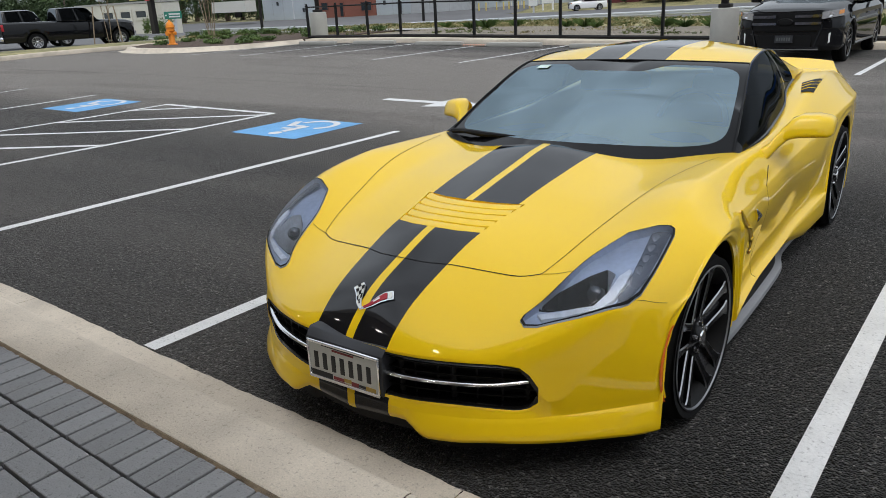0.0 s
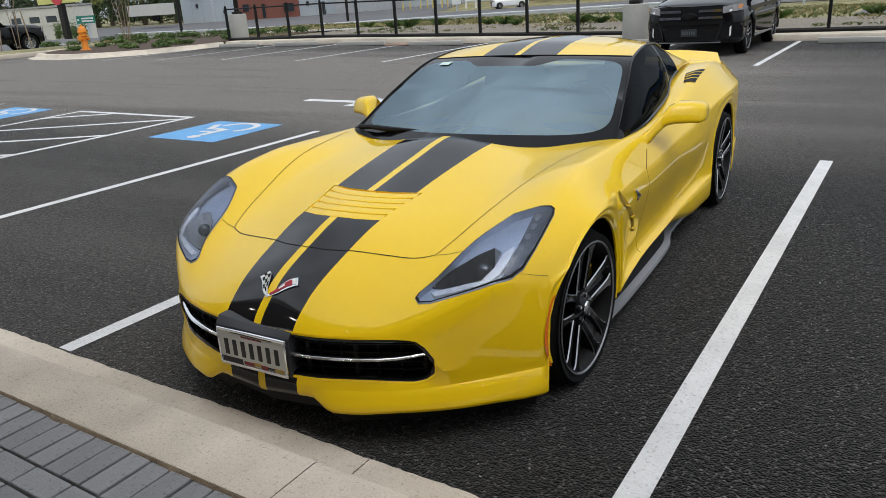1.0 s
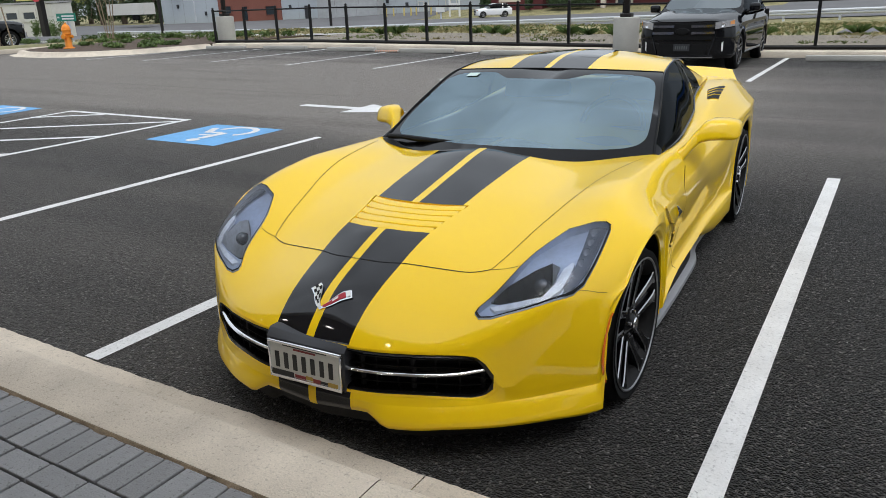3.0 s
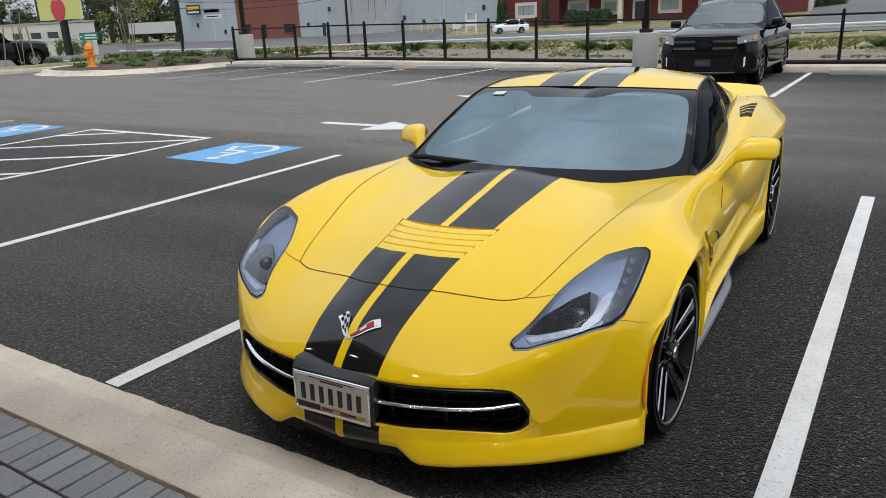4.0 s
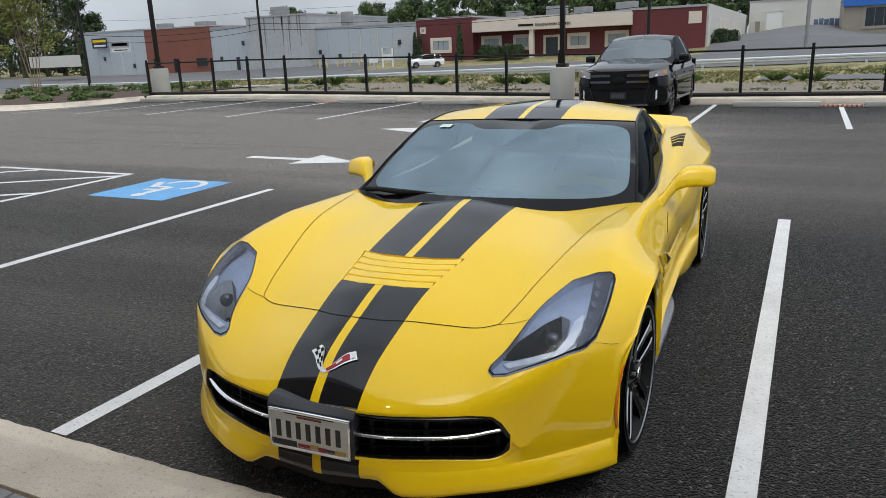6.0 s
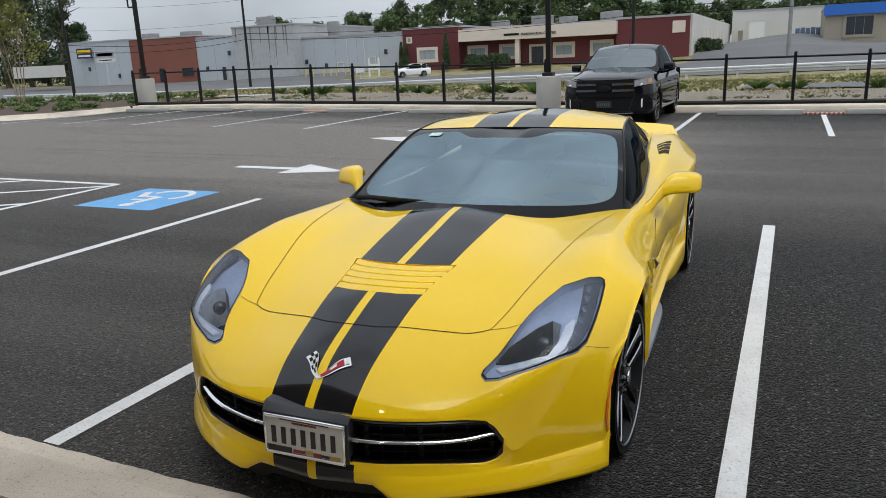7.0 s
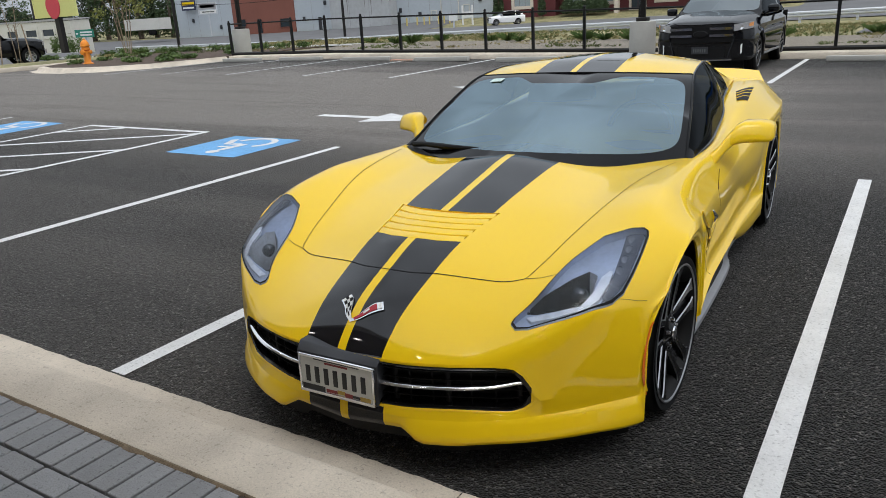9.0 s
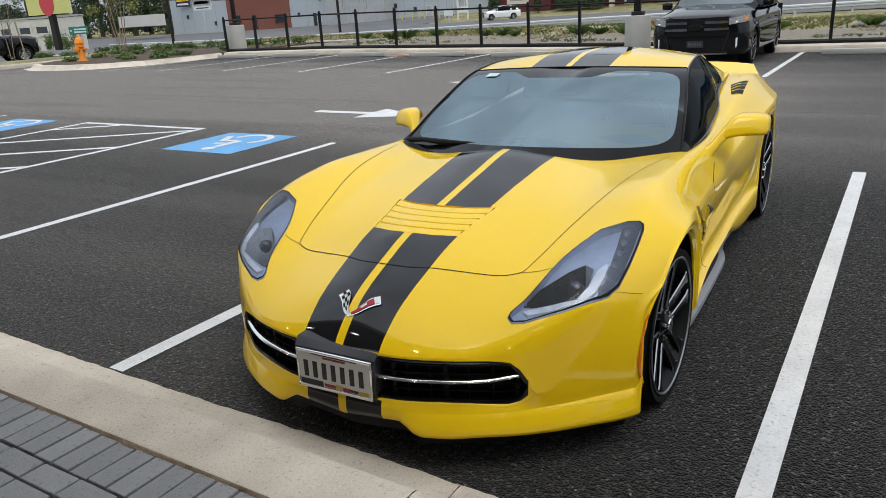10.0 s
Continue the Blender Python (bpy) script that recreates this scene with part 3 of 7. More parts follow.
striped_strip(-12.83, 18.5, 0.84, "warn_pale")

# the planted island at the end of the far row
ISLAND = [(-21.35, 19.3), (-21.4, 17.5), (-21.7, 16.0), (-22.6, 15.1), (-24.2, 14.75), (-25.8, 14.95), (-27.3, 15.6), (-28.3, 16.8), (-28.9, 18.5)]
bm = bmesh.new()
prism(bm, [(x * 0.985 - 0.36, y + 0.18) for x, y in ISLAND] + [(-30.5, 24.4), (-21.3, 24.4)], 0.2, 0.374)
tagged(part("planting_bed", bm, M["mulch"]), "brown mulch planting bed inside the kerbed island", "planting bed", kind="structure")
fine = []
for i in range(len(ISLAND) - 1):
    for t in (0, 0.25, 0.5, 0.75):
        a, b = ISLAND[i], ISLAND[i + 1]
        fine.append((a[0] + (b[0] - a[0]) * t, a[1] + (b[1] - a[1]) * t))
fine.append(ISLAND[-1])
kerb("kerb", fine, [(-0.35, 0.01), (-0.1, 0.03), (-0.02, 0.12), (0.0, 0.15), (0.18, 0.16), (0.2, 0.0)], "pale concrete kerb curving round the planted island")


# ---- fence ----
def fence_panel(x0, x1):
    z0, z1 = lot(x0, 19.7) + 0.15, lot(x1, 19.7) + 0.15
    f = thing("fence_panel", pose(x0, 19.75, 0), "black powder-coated metal fence panel with two rails", "fence", "panels of the boundary fence")
    bm = bmesh.new()
    box(bm, -0.036, -0.036, z0, 0.036, 0.036, z0 + 1.17)
    lathe(bm, [(0.001, z0 + 1.25), (0.03, z0 + 1.235), (0.042, z0 + 1.205), (0.03, z0 + 1.175), (0.04, z0 + 1.165)], 10)
    part("post", bm, M["iron"], f)
    for n, h, r in (("top_rail", 1.12, 0.026), ("bottom_rail", 0.055, 0.055)):
        bm = bmesh.new()
        tube(bm, [(0, 0, z0 + h), (x1 - x0, 0, z1 + h)], r, 6)
        part(n, bm, M["iron"], f)


for k in range(22):
    fence_panel(-21.48 + 1.547 * k, -21.48 + 1.547 * (k + 1))


def lamp_post(x, y, zb):
    p = thing("street_lamp", pose(x, y, zb), "dark bronze lamp post on a round concrete pedestal", "lamp post", "car park lamp posts")
    bm = bmesh.new()
    lathe(bm, [(0.0, -0.12), (0.33, -0.12), (0.33, 0.86), (0.32, 0.885), (0.295, 0.895), (0.0, 0.895)], 32)
    part("pedestal", bm, M["concrete_grey"], p, "pale cast concrete pedestal")
    bm = bmesh.new()
    box(bm, -0.14, -0.14, 0.895, 0.14, 0.14, 0.99, 0.015)
    part("base_cover", bm, M["pole"], p)
    bm = bmesh.new()
    box(bm, -0.062, -0.062, 0.98, 0.062, 0.062, 7.0, 0.008)
    part("pole", bm, M["pole"], p)
    bm = bmesh.new()
    box(bm, -0.9, -0.12, 6.9, -0.1, 0.12, 7.0, 0.02)
    part("arm", bm, M["pole"], p)
    bm = bmesh.new()
    box(bm, -1.35, -0.2, 6.86, -0.75, 0.2, 6.98, 0.03)
    part("lamp_head", bm, M["pole"], p)
    return p


lamp_post(-5.79, 19.3, 0.10)
corner_lamp = lamp_post(-21.6, 20.4, 0.40)
bm = bmesh.new()
tube(bm, [(0, 0, 3.42), (-0.30, 0, 3.42), (-0.33, 0, 3.46), (-0.33, 0, 3.78)], 0.03, 8)
part("bracket_arm", bm, M["pole"], corner_lamp, "short dark side bracket")

# ---- unseen canopy and wall over the footway behind the camera ----
M["soffit"] = mat("tan_soffit", (0.34, 0.30, 0.25), 0.8, var=0.1)
canopy = thing("canopy", pose(0, 0, 0), "flat pale unseen canopy with small round downlights over the footway", "canopy", kind="structure")
bm = bmesh.new()
# its edge is drawn forward so that it shades the car's nose
box(bm, -16, -4.8, 3.45, 16, 0.30, 3.8)
part("soffit", bm, M["soffit"], canopy)
M["lamp_glow"] = mat("downlight", (1.0, 0.95, 0.88), 0.5, var=0.0, emit=24.0)
for k in range(-6, 7):
    for yy in (-0.3, -1.8, -3.4):
        bm = bmesh.new()
        lathe(bm, [(0.0, 3.445), (0.075, 3.445)], 16, Matrix.Translation((k * 1.8 + 0.4, yy, 0)))
        part("downlight", bm, M["lamp_glow"], canopy)
# unseen wall, added to dim the light that reaches the car's front
bm = bmesh.new()
box(bm, -26, -5.2, 0.1, 26, -4.8, 5.4)
M["beige_wall"] = mat("beige_wall", (0.26, 0.23, 0.20), 0.85, var=0.1, scale=1, fine=30, bump=0.002)
tagged(part("wall_south", bm, M["beige_wall"]), "plain beige unseen wall added behind the footway to block light", "wall", kind="structure")


# ---- the sports car ----
class Shell:
    """A car's skin: a smooth top over a plan with a rounded nose, and flanks that hang from its edge."""

    def __init__(s, centre, inner_u, inner, crest_u, crest, width, edge, nose, fade, length, roll=0.0):
        s.roll = roll
        s.zc, s.zi, s.uc, s.zk, s.w, s.ze, s.nose = (pchip(c) for c in (centre, inner, crest_u, crest, width, edge, nose))
        s.ui, s.fade, s.length = inner_u, fade, length

    def ztop(s, u, v):
        u = abs(u)
        w = s.w(v)
        uc = min(s.uc(v), w - 0.05)
        pts = [(-s.ui, s.zi(v)), (0.0, s.zc(v)), (s.ui, s.zi(v)), (uc, s.zk(v)), (w, s.ze(v))]
        z = pchip(pts)(min(u, w))
        return z - s.roll * math.exp(-max(0.0, v - s.nose(u)) / 0.045)

    def vof(s, b, u):
        return b + s.nose(abs(u)) * (1 - sstep(0, s.fade, b))

    def wof(s, b):
        u = 0.85
        for _ in range(12):
            u = 0.5 * (u + s.w(s.vof(b, u)))
        return u

    def grid(s, bs, na):
        rows = []
        for b in bs:
            wb = s.wof(b)
            row = []
            for j in range(-na, na + 1):
                a = j / na
                a = math.copysign(1 - (1 - abs(a)) ** 1.35, a)
                u = a * wb
                v = s.vof(b, u)
                row.append((u, v, s.ztop(u, v)))
            rows.append(row)
        return rows

    def edge_path(s, bs, nf):
        """One half of the edge in plan, from the nose's middle round the corner to the tail."""
        w0 = s.wof(bs[0])
        pts = []
        for j in range(nf):
            u = w0 * (1 - (1 - j / nf) ** 1.35)
            v = s.vof(bs[0], u)
            pts.append((u, v))
        for b in bs:
            u = s.wof(b)
            pts.append((u, s.vof(b, u)))
        out = []
        for i, (u, v) in enumerate(pts):
            a, c = pts[max(0, i - 1)], pts[min(len(pts) - 1, i + 1)]
            if i == 0:
                a = (-c[0], c[1])
            d = Vector((c[0] - a[0], c[1] - a[1])).normalized()
            out.append((u, v, s.ztop(u, v), d.y, -d.x))
        return out


def arch_floor(v, arches, floor):
    z = floor
    for vh, zh, r in arches:
        if abs(v - vh) < r:
            z = max(z, zh + math.sqrt(r * r - (v - vh) ** 2))
    return z


def flank(path, profile, side, subs=3):
    """Rows of points below the edge path. profile(u, v, z) gives (height, push outwards) from top to bottom."""
    rows = []
    for u, v, z, nx, ny in path:
        ks = profile(u, v, z)
        col = []
        for i in range(len(ks) - 1):
            for t in range(subs):
                f = t / subs
                q = [ks[max(0, i - 1)], ks[i], ks[i + 1], ks[min(len(ks) - 1, i + 2)]]
                zz = ks[i][0] + (ks[i + 1][0] - ks[i][0]) * f
                o = 0.5 * (2 * q[1][1] + (q[2][1] - q[0][1]) * f + (2 * q[0][1] - 5 * q[1][1] + 4 * q[2][1] - q[3][1]) * f * f
                           + (3 * q[1][1] - q[0][1] - 3 * q[2][1] + q[3][1]) * f ** 3)
                col.append((side * (u + nx * o), v + ny * o, zz))
        o = ks[-1][1]
        col.append((side * (u + nx * o), v + ny * o, ks[-1][0]))
        rows.append(col)
    return rows


def wheel(parent, u, v, r, width, rim, side, steer=0, spokes=5, dark="gloss_black", bright="alloy", disc=True, z=None):
    """A tyre, a rim with split spokes, a cap, a brake disc and its caliper; it faces outwards at u."""
    w = new("wheel")
    w.parent = parent
    w.matrix_local = pose(u, v, z or r, 0, 0, steer) @ (Matrix.Identity(4) if side > 0 else pose(0, 0, 0, 0, 0, 180))
    bm = bmesh.new()
    prof = [(rim - 0.012, -0.012), (rim + 0.012, -0.002), (rim + 0.03, 0.0), (r - 0.035, -0.004), (r - 0.012, -0.02), (r, -0.045)]
    n = 5
    for k in range(n):
        a = -0.05 - (width - 0.10) * k / n
        b = -0.05 - (width - 0.10) * (k + 1) / n
        prof += [(r, a), (r, b + 0.012), (r - 0.009, b + 0.010), (r - 0.009, b + 0.002)]
    prof += [(r, -width + 0.045), (r - 0.012, -width + 0.02), (rim, -width)]
    lathe(bm, prof, 56, axis="x")
    part("tyre", bm, M["rubber"], w, "black low-profile rubber tyre", angle=30)
    bm = bmesh.new()
    lathe(bm, [(rim, -0.004), (rim + 0.003, 0.0), (rim - 0.002, 0.002), (rim - 0.007, -0.003)], 64, axis="x")
    part("rim_lip", bm, M["steel"], w, "thin bright machined rim edge")
    bm = bmesh.new()
    lathe(bm, [(rim - 0.006, -0.004), (rim - 0.03, -0.03), (rim - 0.04, -0.12), (rim - 0.02, -width + 0.02)], 56, axis="x")
    part("rim", bm, M["black_plastic" if disc else dark], w, "black alloy rim")
    fs = (0.0, 0.35, 0.7, 0.9, 1.0)
    bv = 0.0042
    for k in range(spokes):
        a0 = 2 * math.pi * k / spokes + math.pi / 2
        mid, across = Vector((0, math.cos(a0), math.sin(a0))), Vector((0, -math.sin(a0), math.cos(a0)))
        lines = []
        for s in (-1, 1):
            bm = bmesh.new()
            p0 = mid * 0.050 + across * (s * 0.036)
            p1 = mid * (rim - 0.014) * math.cos(0.19) + across * (s * rim * math.sin(0.19))
            d = (p1 - p0).normalized()
            t = Vector((0, -d.z, d.y))
            rows, line = [], []
            for f, hw, x in zip(fs, (0.015, 0.014, 0.016, 0.021, 0.034), (-0.034, -0.026, -0.016, -0.010, -0.007)):
                p = p0 + (p1 - p0) * f
                line.append(p + Vector((x, 0, 0)))
                rows.append([p + t * -hw + Vector((x - 0.040, 0, 0)), p + t * -hw + Vector((x - bv, 0, 0)), p + t * -(hw - bv) + Vector((x, 0, 0)),
                             p + t * (hw - bv) + Vector((x, 0, 0)), p + t * hw + Vector((x - bv, 0, 0)), p + t * hw + Vector((x - 0.040, 0, 0))])
            lines.append(line)
            quads(bm, rows, close=True)
            bmesh.ops.recalc_face_normals(bm, faces=bm.faces)
            for f in bm.faces:
                f.material_index = 1 if 0.3 < abs(f.normal.x) < 0.85 else 0
            part("spoke", bm, [M[dark], M[bright]], w, smooth=False)
        # a sunk web joins the two legs towards the rim
        bm = bmesh.new()
        quads(bm, [[p + Vector((-0.020 - 0.008 * (1 - f), 0, 0)), p.lerp(q, 0.5) + Vector((-0.026 - 0.012 * (1 - f), 0, 0)), q + Vector((-0.020 - 0.008 * (1 - f), 0, 0))]
                   for p, q, f in zip(lines[0][1:], lines[1][1:], fs[1:])])
        part("spoke_web", bm, M["spoke_web"], w)
    bm = bmesh.new()
    lathe(bm, [(0.0, -0.012), (0.028, -0.012), (0.036, -0.02), (0.075, -0.032), (0.08, -0.07)], 28, axis="x")
    part("hub", bm, M[dark], w)
    bm = bmesh.new()
    lathe(bm, [(0.0, -0.006), (0.024, -0.007), (0.028, -0.013)], 20, axis="x")
    part("centre_cap", bm, M["chrome"], w, "small chrome centre cap")
    for k in range(5):
        a = 2 * math.pi * k / 5 + 0.3
        bm = bmesh.new()
        lathe(bm, [(0.0, -0.012), (0.008, -0.013), (0.010, -0.03)], 6, Matrix.Translation((0, math.cos(a) * 0.052, math.sin(a) * 0.052)), axis="x")
        part("lug_nut", bm, M["chrome"], w)
    if disc:
        bm = bmesh.new()
        lathe(bm, [(0.07, -0.085), (rim * 0.70, -0.085), (rim * 0.70, -0.105), (0.07, -0.105)], 40, axis="x")
        part("brake_disc", bm, M["steel"], w)
        bm = bmesh.new()
        rows = []
        for a in range(-15, 50, 8):
            c, s_ = math.cos(radians(a)), math.sin(radians(a))
            rows.append([(x, c * q, s_ * q) for q, x in ((rim * 0.50, -0.115), (rim * 0.50, -0.062), (rim * 0.62, -0.055), (rim * 0.78, -0.062), (rim * 0.80, -0.115))])
        quads(bm, rows, close=True)
        bmesh.ops.recalc_face_normals(bm, faces=bm.faces)
        part("caliper", bm, M["paint"], w, "yellow brake caliper")
    return w


def ribbon(sh, pts, width, off, step=0.02):
    """A strip along a plan line that lies on the shell's top."""
    bm = bmesh.new()
    fine = []
    for i in range(len(pts) - 1):
        a, b = Vector(pts[i]), Vector(pts[i + 1])
        n = max(1, int((b - a).length / step))
        fine += [a + (b - a) * k / n for k in range(n)]
    fine.append(Vector(pts[-1]))
    rows = []
    for i, p in enumerate(fine):
        d = (fine[min(i + 1, len(fine) - 1)] - fine[max(i - 1, 0)]).normalized()
        n = Vector((-d.y, d.x)) * width / 2
        rows.append([(q.x, q.y, sh.ztop(q.x, q.y) + off) for q in (p + n, p - n)])
    quads(bm, rows)
    return bm


def smooth_line(pts, n=8):
    """A rounded run through plan points."""
    out = []
    for i in range(len(pts) - 1):
        p = [Vector(pts[max(0, i - 1)]), Vector(pts[i]), Vector(pts[i + 1]), Vector(pts[min(len(pts) - 1, i + 2)])]
        for k in range(n):
            t = k / n
            out.append(tuple(0.5 * (2 * p[1] + (p[2] - p[0]) * t + (2 * p[0] - 5 * p[1] + 4 * p[2] - p[3]) * t * t + (3 * p[1] - p[0] - 3 * p[2] + p[3]) * t ** 3)))
    out.append(tuple(pts[-1]))
    return out


def patch(sh, poly, off, step=0.02, bend=None):
    """A thin skin on the shell's top within a plan outline."""
    bm = bmesh.new()
    xs, ys = [p[0] for p in poly], [p[1] for p in poly]
    quads(bm, [[(x, y, 0) for x in span(min(xs) - 0.001, max(xs) + 0.001, step)] for y in span(min(ys) - 0.001, max(ys) + 0.001, step)])
    keep = set(cut(bm, poly, 0.05))
    bmesh.ops.delete(bm, geom=[f for f in bm.faces if f not in keep], context="FACES")
    for v in bm.verts:
        v.co.z = sh.ztop(v.co.x, v.co.y) + (off(v.co.x, v.co.y) if callable(off) else off)
    return bm


car = thing("sports_car", pose(-1.260, 1.66, 0, 0, 0, 2.29), "low yellow sports car with twin black stripes parked by the kerb", "car")
SH = Shell(
    centre=[(-0.05, 0.43), (0, 0.466), (0.06, 0.502), (0.15, 0.562), (0.33, 0.636), (0.5, 0.692), (0.78, 0.738), (1.1, 0.795), (1.42, 0.842), (1.8, 0.85), (2.6, 0.87), (3.4, 0.93), (4.0, 0.94), (4.45, 0.93)],
    inner_u=0.5,
    inner=[(0, 0.452), (0.12, 0.478), (0.27, 0.543), (0.45, 0.617), (0.74, 0.701), (1.0, 0.748), (1.5, 0.792), (2, 0.80), (2.6, 0.83), (3.4, 0.92), (4.45, 0.93)],
    crest_u=[(0, 0.72), (0.5, 0.80), (0.74, 0.825), (1.0, 0.81), (1.5, 0.80), (2.2, 0.82), (2.8, 0.80), (3.4, 0.77), (4.45, 0.72)],
    crest=[(0, 0.47), (0.2, 0.53), (0.35, 0.605), (0.45, 0.645), (0.60, 0.70), (0.74, 0.745), (0.95, 0.795), (1.15, 0.815), (1.5, 0.81), (2.0, 0.80), (2.5, 0.815), (3.0, 0.89), (3.4, 0.93), (3.8, 0.94), (4.2, 0.92), (4.45, 0.90)],
    width=[(0, 0.90), (0.5, 0.94), (0.85, 0.972), (1.3, 0.945), (1.8, 0.915), (2.4, 0.91), (3.0, 0.935), (3.6, 0.96), (4.1, 0.93), (4.45, 0.86)],
    edge=[(0, 0.42), (0.3, 0.47), (0.45, 0.53), (0.55, 0.59), (0.65, 0.638), (0.75, 0.68), (0.85, 0.708), (0.95, 0.712), (1.2, 0.685), (1.8, 0.66), (2.4, 0.68), (3.0, 0.74), (3.6, 0.78), (4.45, 0.76)],
    nose=[(0, 0), (0.2, 0.012), (0.4, 0.065), (0.55, 0.145), (0.68, 0.245), (0.78, 0.345), (0.87, 0.45), (0.93, 0.55), (0.96, 0.63)],
    fade=1.3, length=4.45, roll=0.045)
BS = span(0, 1.7, 0.02)[:-1] + span(1.7, 3.1, 0.05)[:-1] + span(3.1, 4.05, 0.015)[:-1] + span(4.05, 4.45, 0.05)
ARCHES = [(0.852, 0.328, 0.345), (3.55, 0.340, 0.368)]
HOOD = smooth_line([(0, 0.308), (0.10, 0.318), (0.20, 0.35), (0.34, 0.384), (0.44, 0.405), (0.505, 0.436)], 4) + smooth_line([(0.515, 0.455), (0.545, 0.56), (0.577, 0.71), (0.645, 1.02), (0.70, 1.36), (0.745, 1.60)], 4)
LIGHT = smooth_line([(0.542, 0.255), (0.573, 0.315), (0.594, 0.38), (0.618, 0.477), (0.648, 0.56), (0.712, 0.68)], 4) + [(0.797, 0.728), (0.838, 0.738), (0.856, 0.730)] + \
    smooth_line([(0.864, 0.705), (0.866, 0.62), (0.862, 0.53), (0.850, 0.455)], 3) + smooth_line([(0.828, 0.408), (0.796, 0.369), (0.715, 0.300), (0.60, 0.232)], 3) + [(0.56, 0.222), (0.54, 0.235)]
VENT = [(-0.235, 0.808), (-0.21, 0.68), (-0.195, 0.545), (-0.1, 0.512), (0, 0.500), (0.1, 0.512), (0.195, 0.545), (0.21, 0.68), (0.235, 0.808), (0.12, 0.772), (0, 0.758), (-0.12, 0.772)]


def stripe_mark(bm, near, w0=0.162, w1=0.258, vv=(0.0, 1.6)):
    """Gives the two black stripes to the faces that lie under them, cutting along their edges."""
    for sgn in (-1, 1):
        for p, q in (((0.017, vv[0]), (0.02, vv[1])), ((w0, vv[0]), (w1, vv[1]))):
            fs = [f for f in bm.faces if near(f)]
            geom = list({e for f in fs for e in f.edges}) + list({v for f in fs for v in f.verts}) + fs
            d = Vector((q[0] - p[0], q[1] - p[1], 0))
            bmesh.ops.bisect_plane(bm, geom=geom, plane_co=(sgn * p[0], p[1], 0), plane_no=Vector((sgn * d.y, -d.x, 0)).normalized(), dist=1e-5)
    for f in bm.faces:
        if near(f):
            c = f.calc_center_median()
            t = (c.y - vv[0]) / (vv[1] - vv[0])
            if 0.017 + 0.003 * t < abs(c.x) < w0 + (w1 - w0) * t:
                f.material_index = 1


# front face and flanks
G_TOP = pchip([(0, 0.420), (0.35, 0.419), (0.46, 0.418), (0.55, 0.413), (0.58, 0.406), (0.598, 0.386), (0.616, 0.352), (0.634, 0.308), (0.645, 0.285), (0.7, 0.28), (1.0, 0.28)])
G_BOT = pchip([(0, 0.258), (0.2, 0.261), (0.40, 0.266), (0.48, 0.261), (0.565, 0.251), (0.60, 0.257), (0.622, 0.276), (0.634, 0.302), (0.645, 0.285), (0.7, 0.27), (1.0, 0.26)])
LIP = pchip([(0, 0.172), (0.15, 0.182), (0.22, 0.186), (0.262, 0.164), (0.295, 0.146), (0.38, 0.145), (0.475, 0.150), (0.64, 0.143), (0.79, 0.133), (0.9, 0.112)])
CREASE = 0.231


def front_profile(u, v, z):
    side = sstep(0.35, 0.75, v)
    low = LIP(min(u, 0.9)) if v < 1.0 else 0.222 - 0.09 * sstep(2.2, 2.9, v)
    gt, gb = min(z - 0.004, G_TOP(u)), min(z - 0.006, G_BOT(u))
    wing = sstep(0.21, 0.31, u)
    lip = max(low + 0.042, CREASE - 0.5 * max(0.0, 0.17 - low) * side)
    gt = min(gt, z - 0.02) if u > 0.6 else gt
    shut = 1 - sstep(0.0, 0.09, G_TOP(u) - G_BOT(u))
    far_out = sstep(0.64, 0.76, u)
    gt += (gb + 0.55 * (z - gb) - gt) * far_out
    out = [(z, 0.0), (gt, 0.014 * min(1.0, (z - gt) / 0.06) + 0.010 * side), (gb, 0.014 * shut + 0.014 * side), (lip, 0.010 + 0.003 * side), (lip - 0.006, 0.010 + 0.003 * side + 0.004 * wing), (low + 0.016, 0.012 + (0.026 - 0.026 * side) * wing), (low, 0.006 + (0.024 - 0.048 * side) * wing)]
    if v > 1.05:
        k = sstep(1.2, 1.5, v) * (1 - sstep(2.9, 3.2, v))
        line = min(z - 0.2, 0.245 + 0.05 * max(0.0, v - 2.2))
        m = sstep(1.05, 1.42, v)
        door = [(z, 0.0), (z - 0.08 + (0.648 - z) * k, 0.006 + 0.006 * k), (line + 0.10, 0.002 - 0.034 * k), (line + 0.015, 0.0 - 0.024 * k), (line, 0.008 - 0.006 * k), (min(line - 0.004, low + 0.03), 0.004), (low, -0.012)]
        out = [(a + (c - a) * m, b + (d - b) * m) for (a, b), (c, d) in zip(out, door)]
    fl = arch_floor(v, ARCHES, low)
    n = len(out)
    if fl < low + 1e-6:
        return out
    return [(max(zz, fl + (z - fl) * (1 - i / (n - 1)) * 0.9) if i else z, o if zz > fl else o * 0.3 + 0.004) for i, (zz, o) in enumerate(out)]


EDGE = SH.edge_path(BS, 44)
SUBS = 3
bm = bmesh.new()
quads(bm, SH.grid(BS, 44))
for sgn in (-1, 1):
    quads(bm, flank(EDGE, front_profile, sgn, SUBS), flip=sgn < 0)
bmesh.ops.remove_doubles(bm, verts=bm.verts, dist=2e-4)
gone = []
for f in bm.faces:
    c = f.calc_center_median()
    au = abs(c.x)
    if au < 0.640 and c.y < 0.30 and G_BOT(min(au, 0.628)) - 0.004 < c.z < G_TOP(min(au, 0.628)) + 0.004 and abs(f.normal.z) < 0.8:
        gone.append(f)
bmesh.ops.delete(bm, geom=gone, context="FACES")
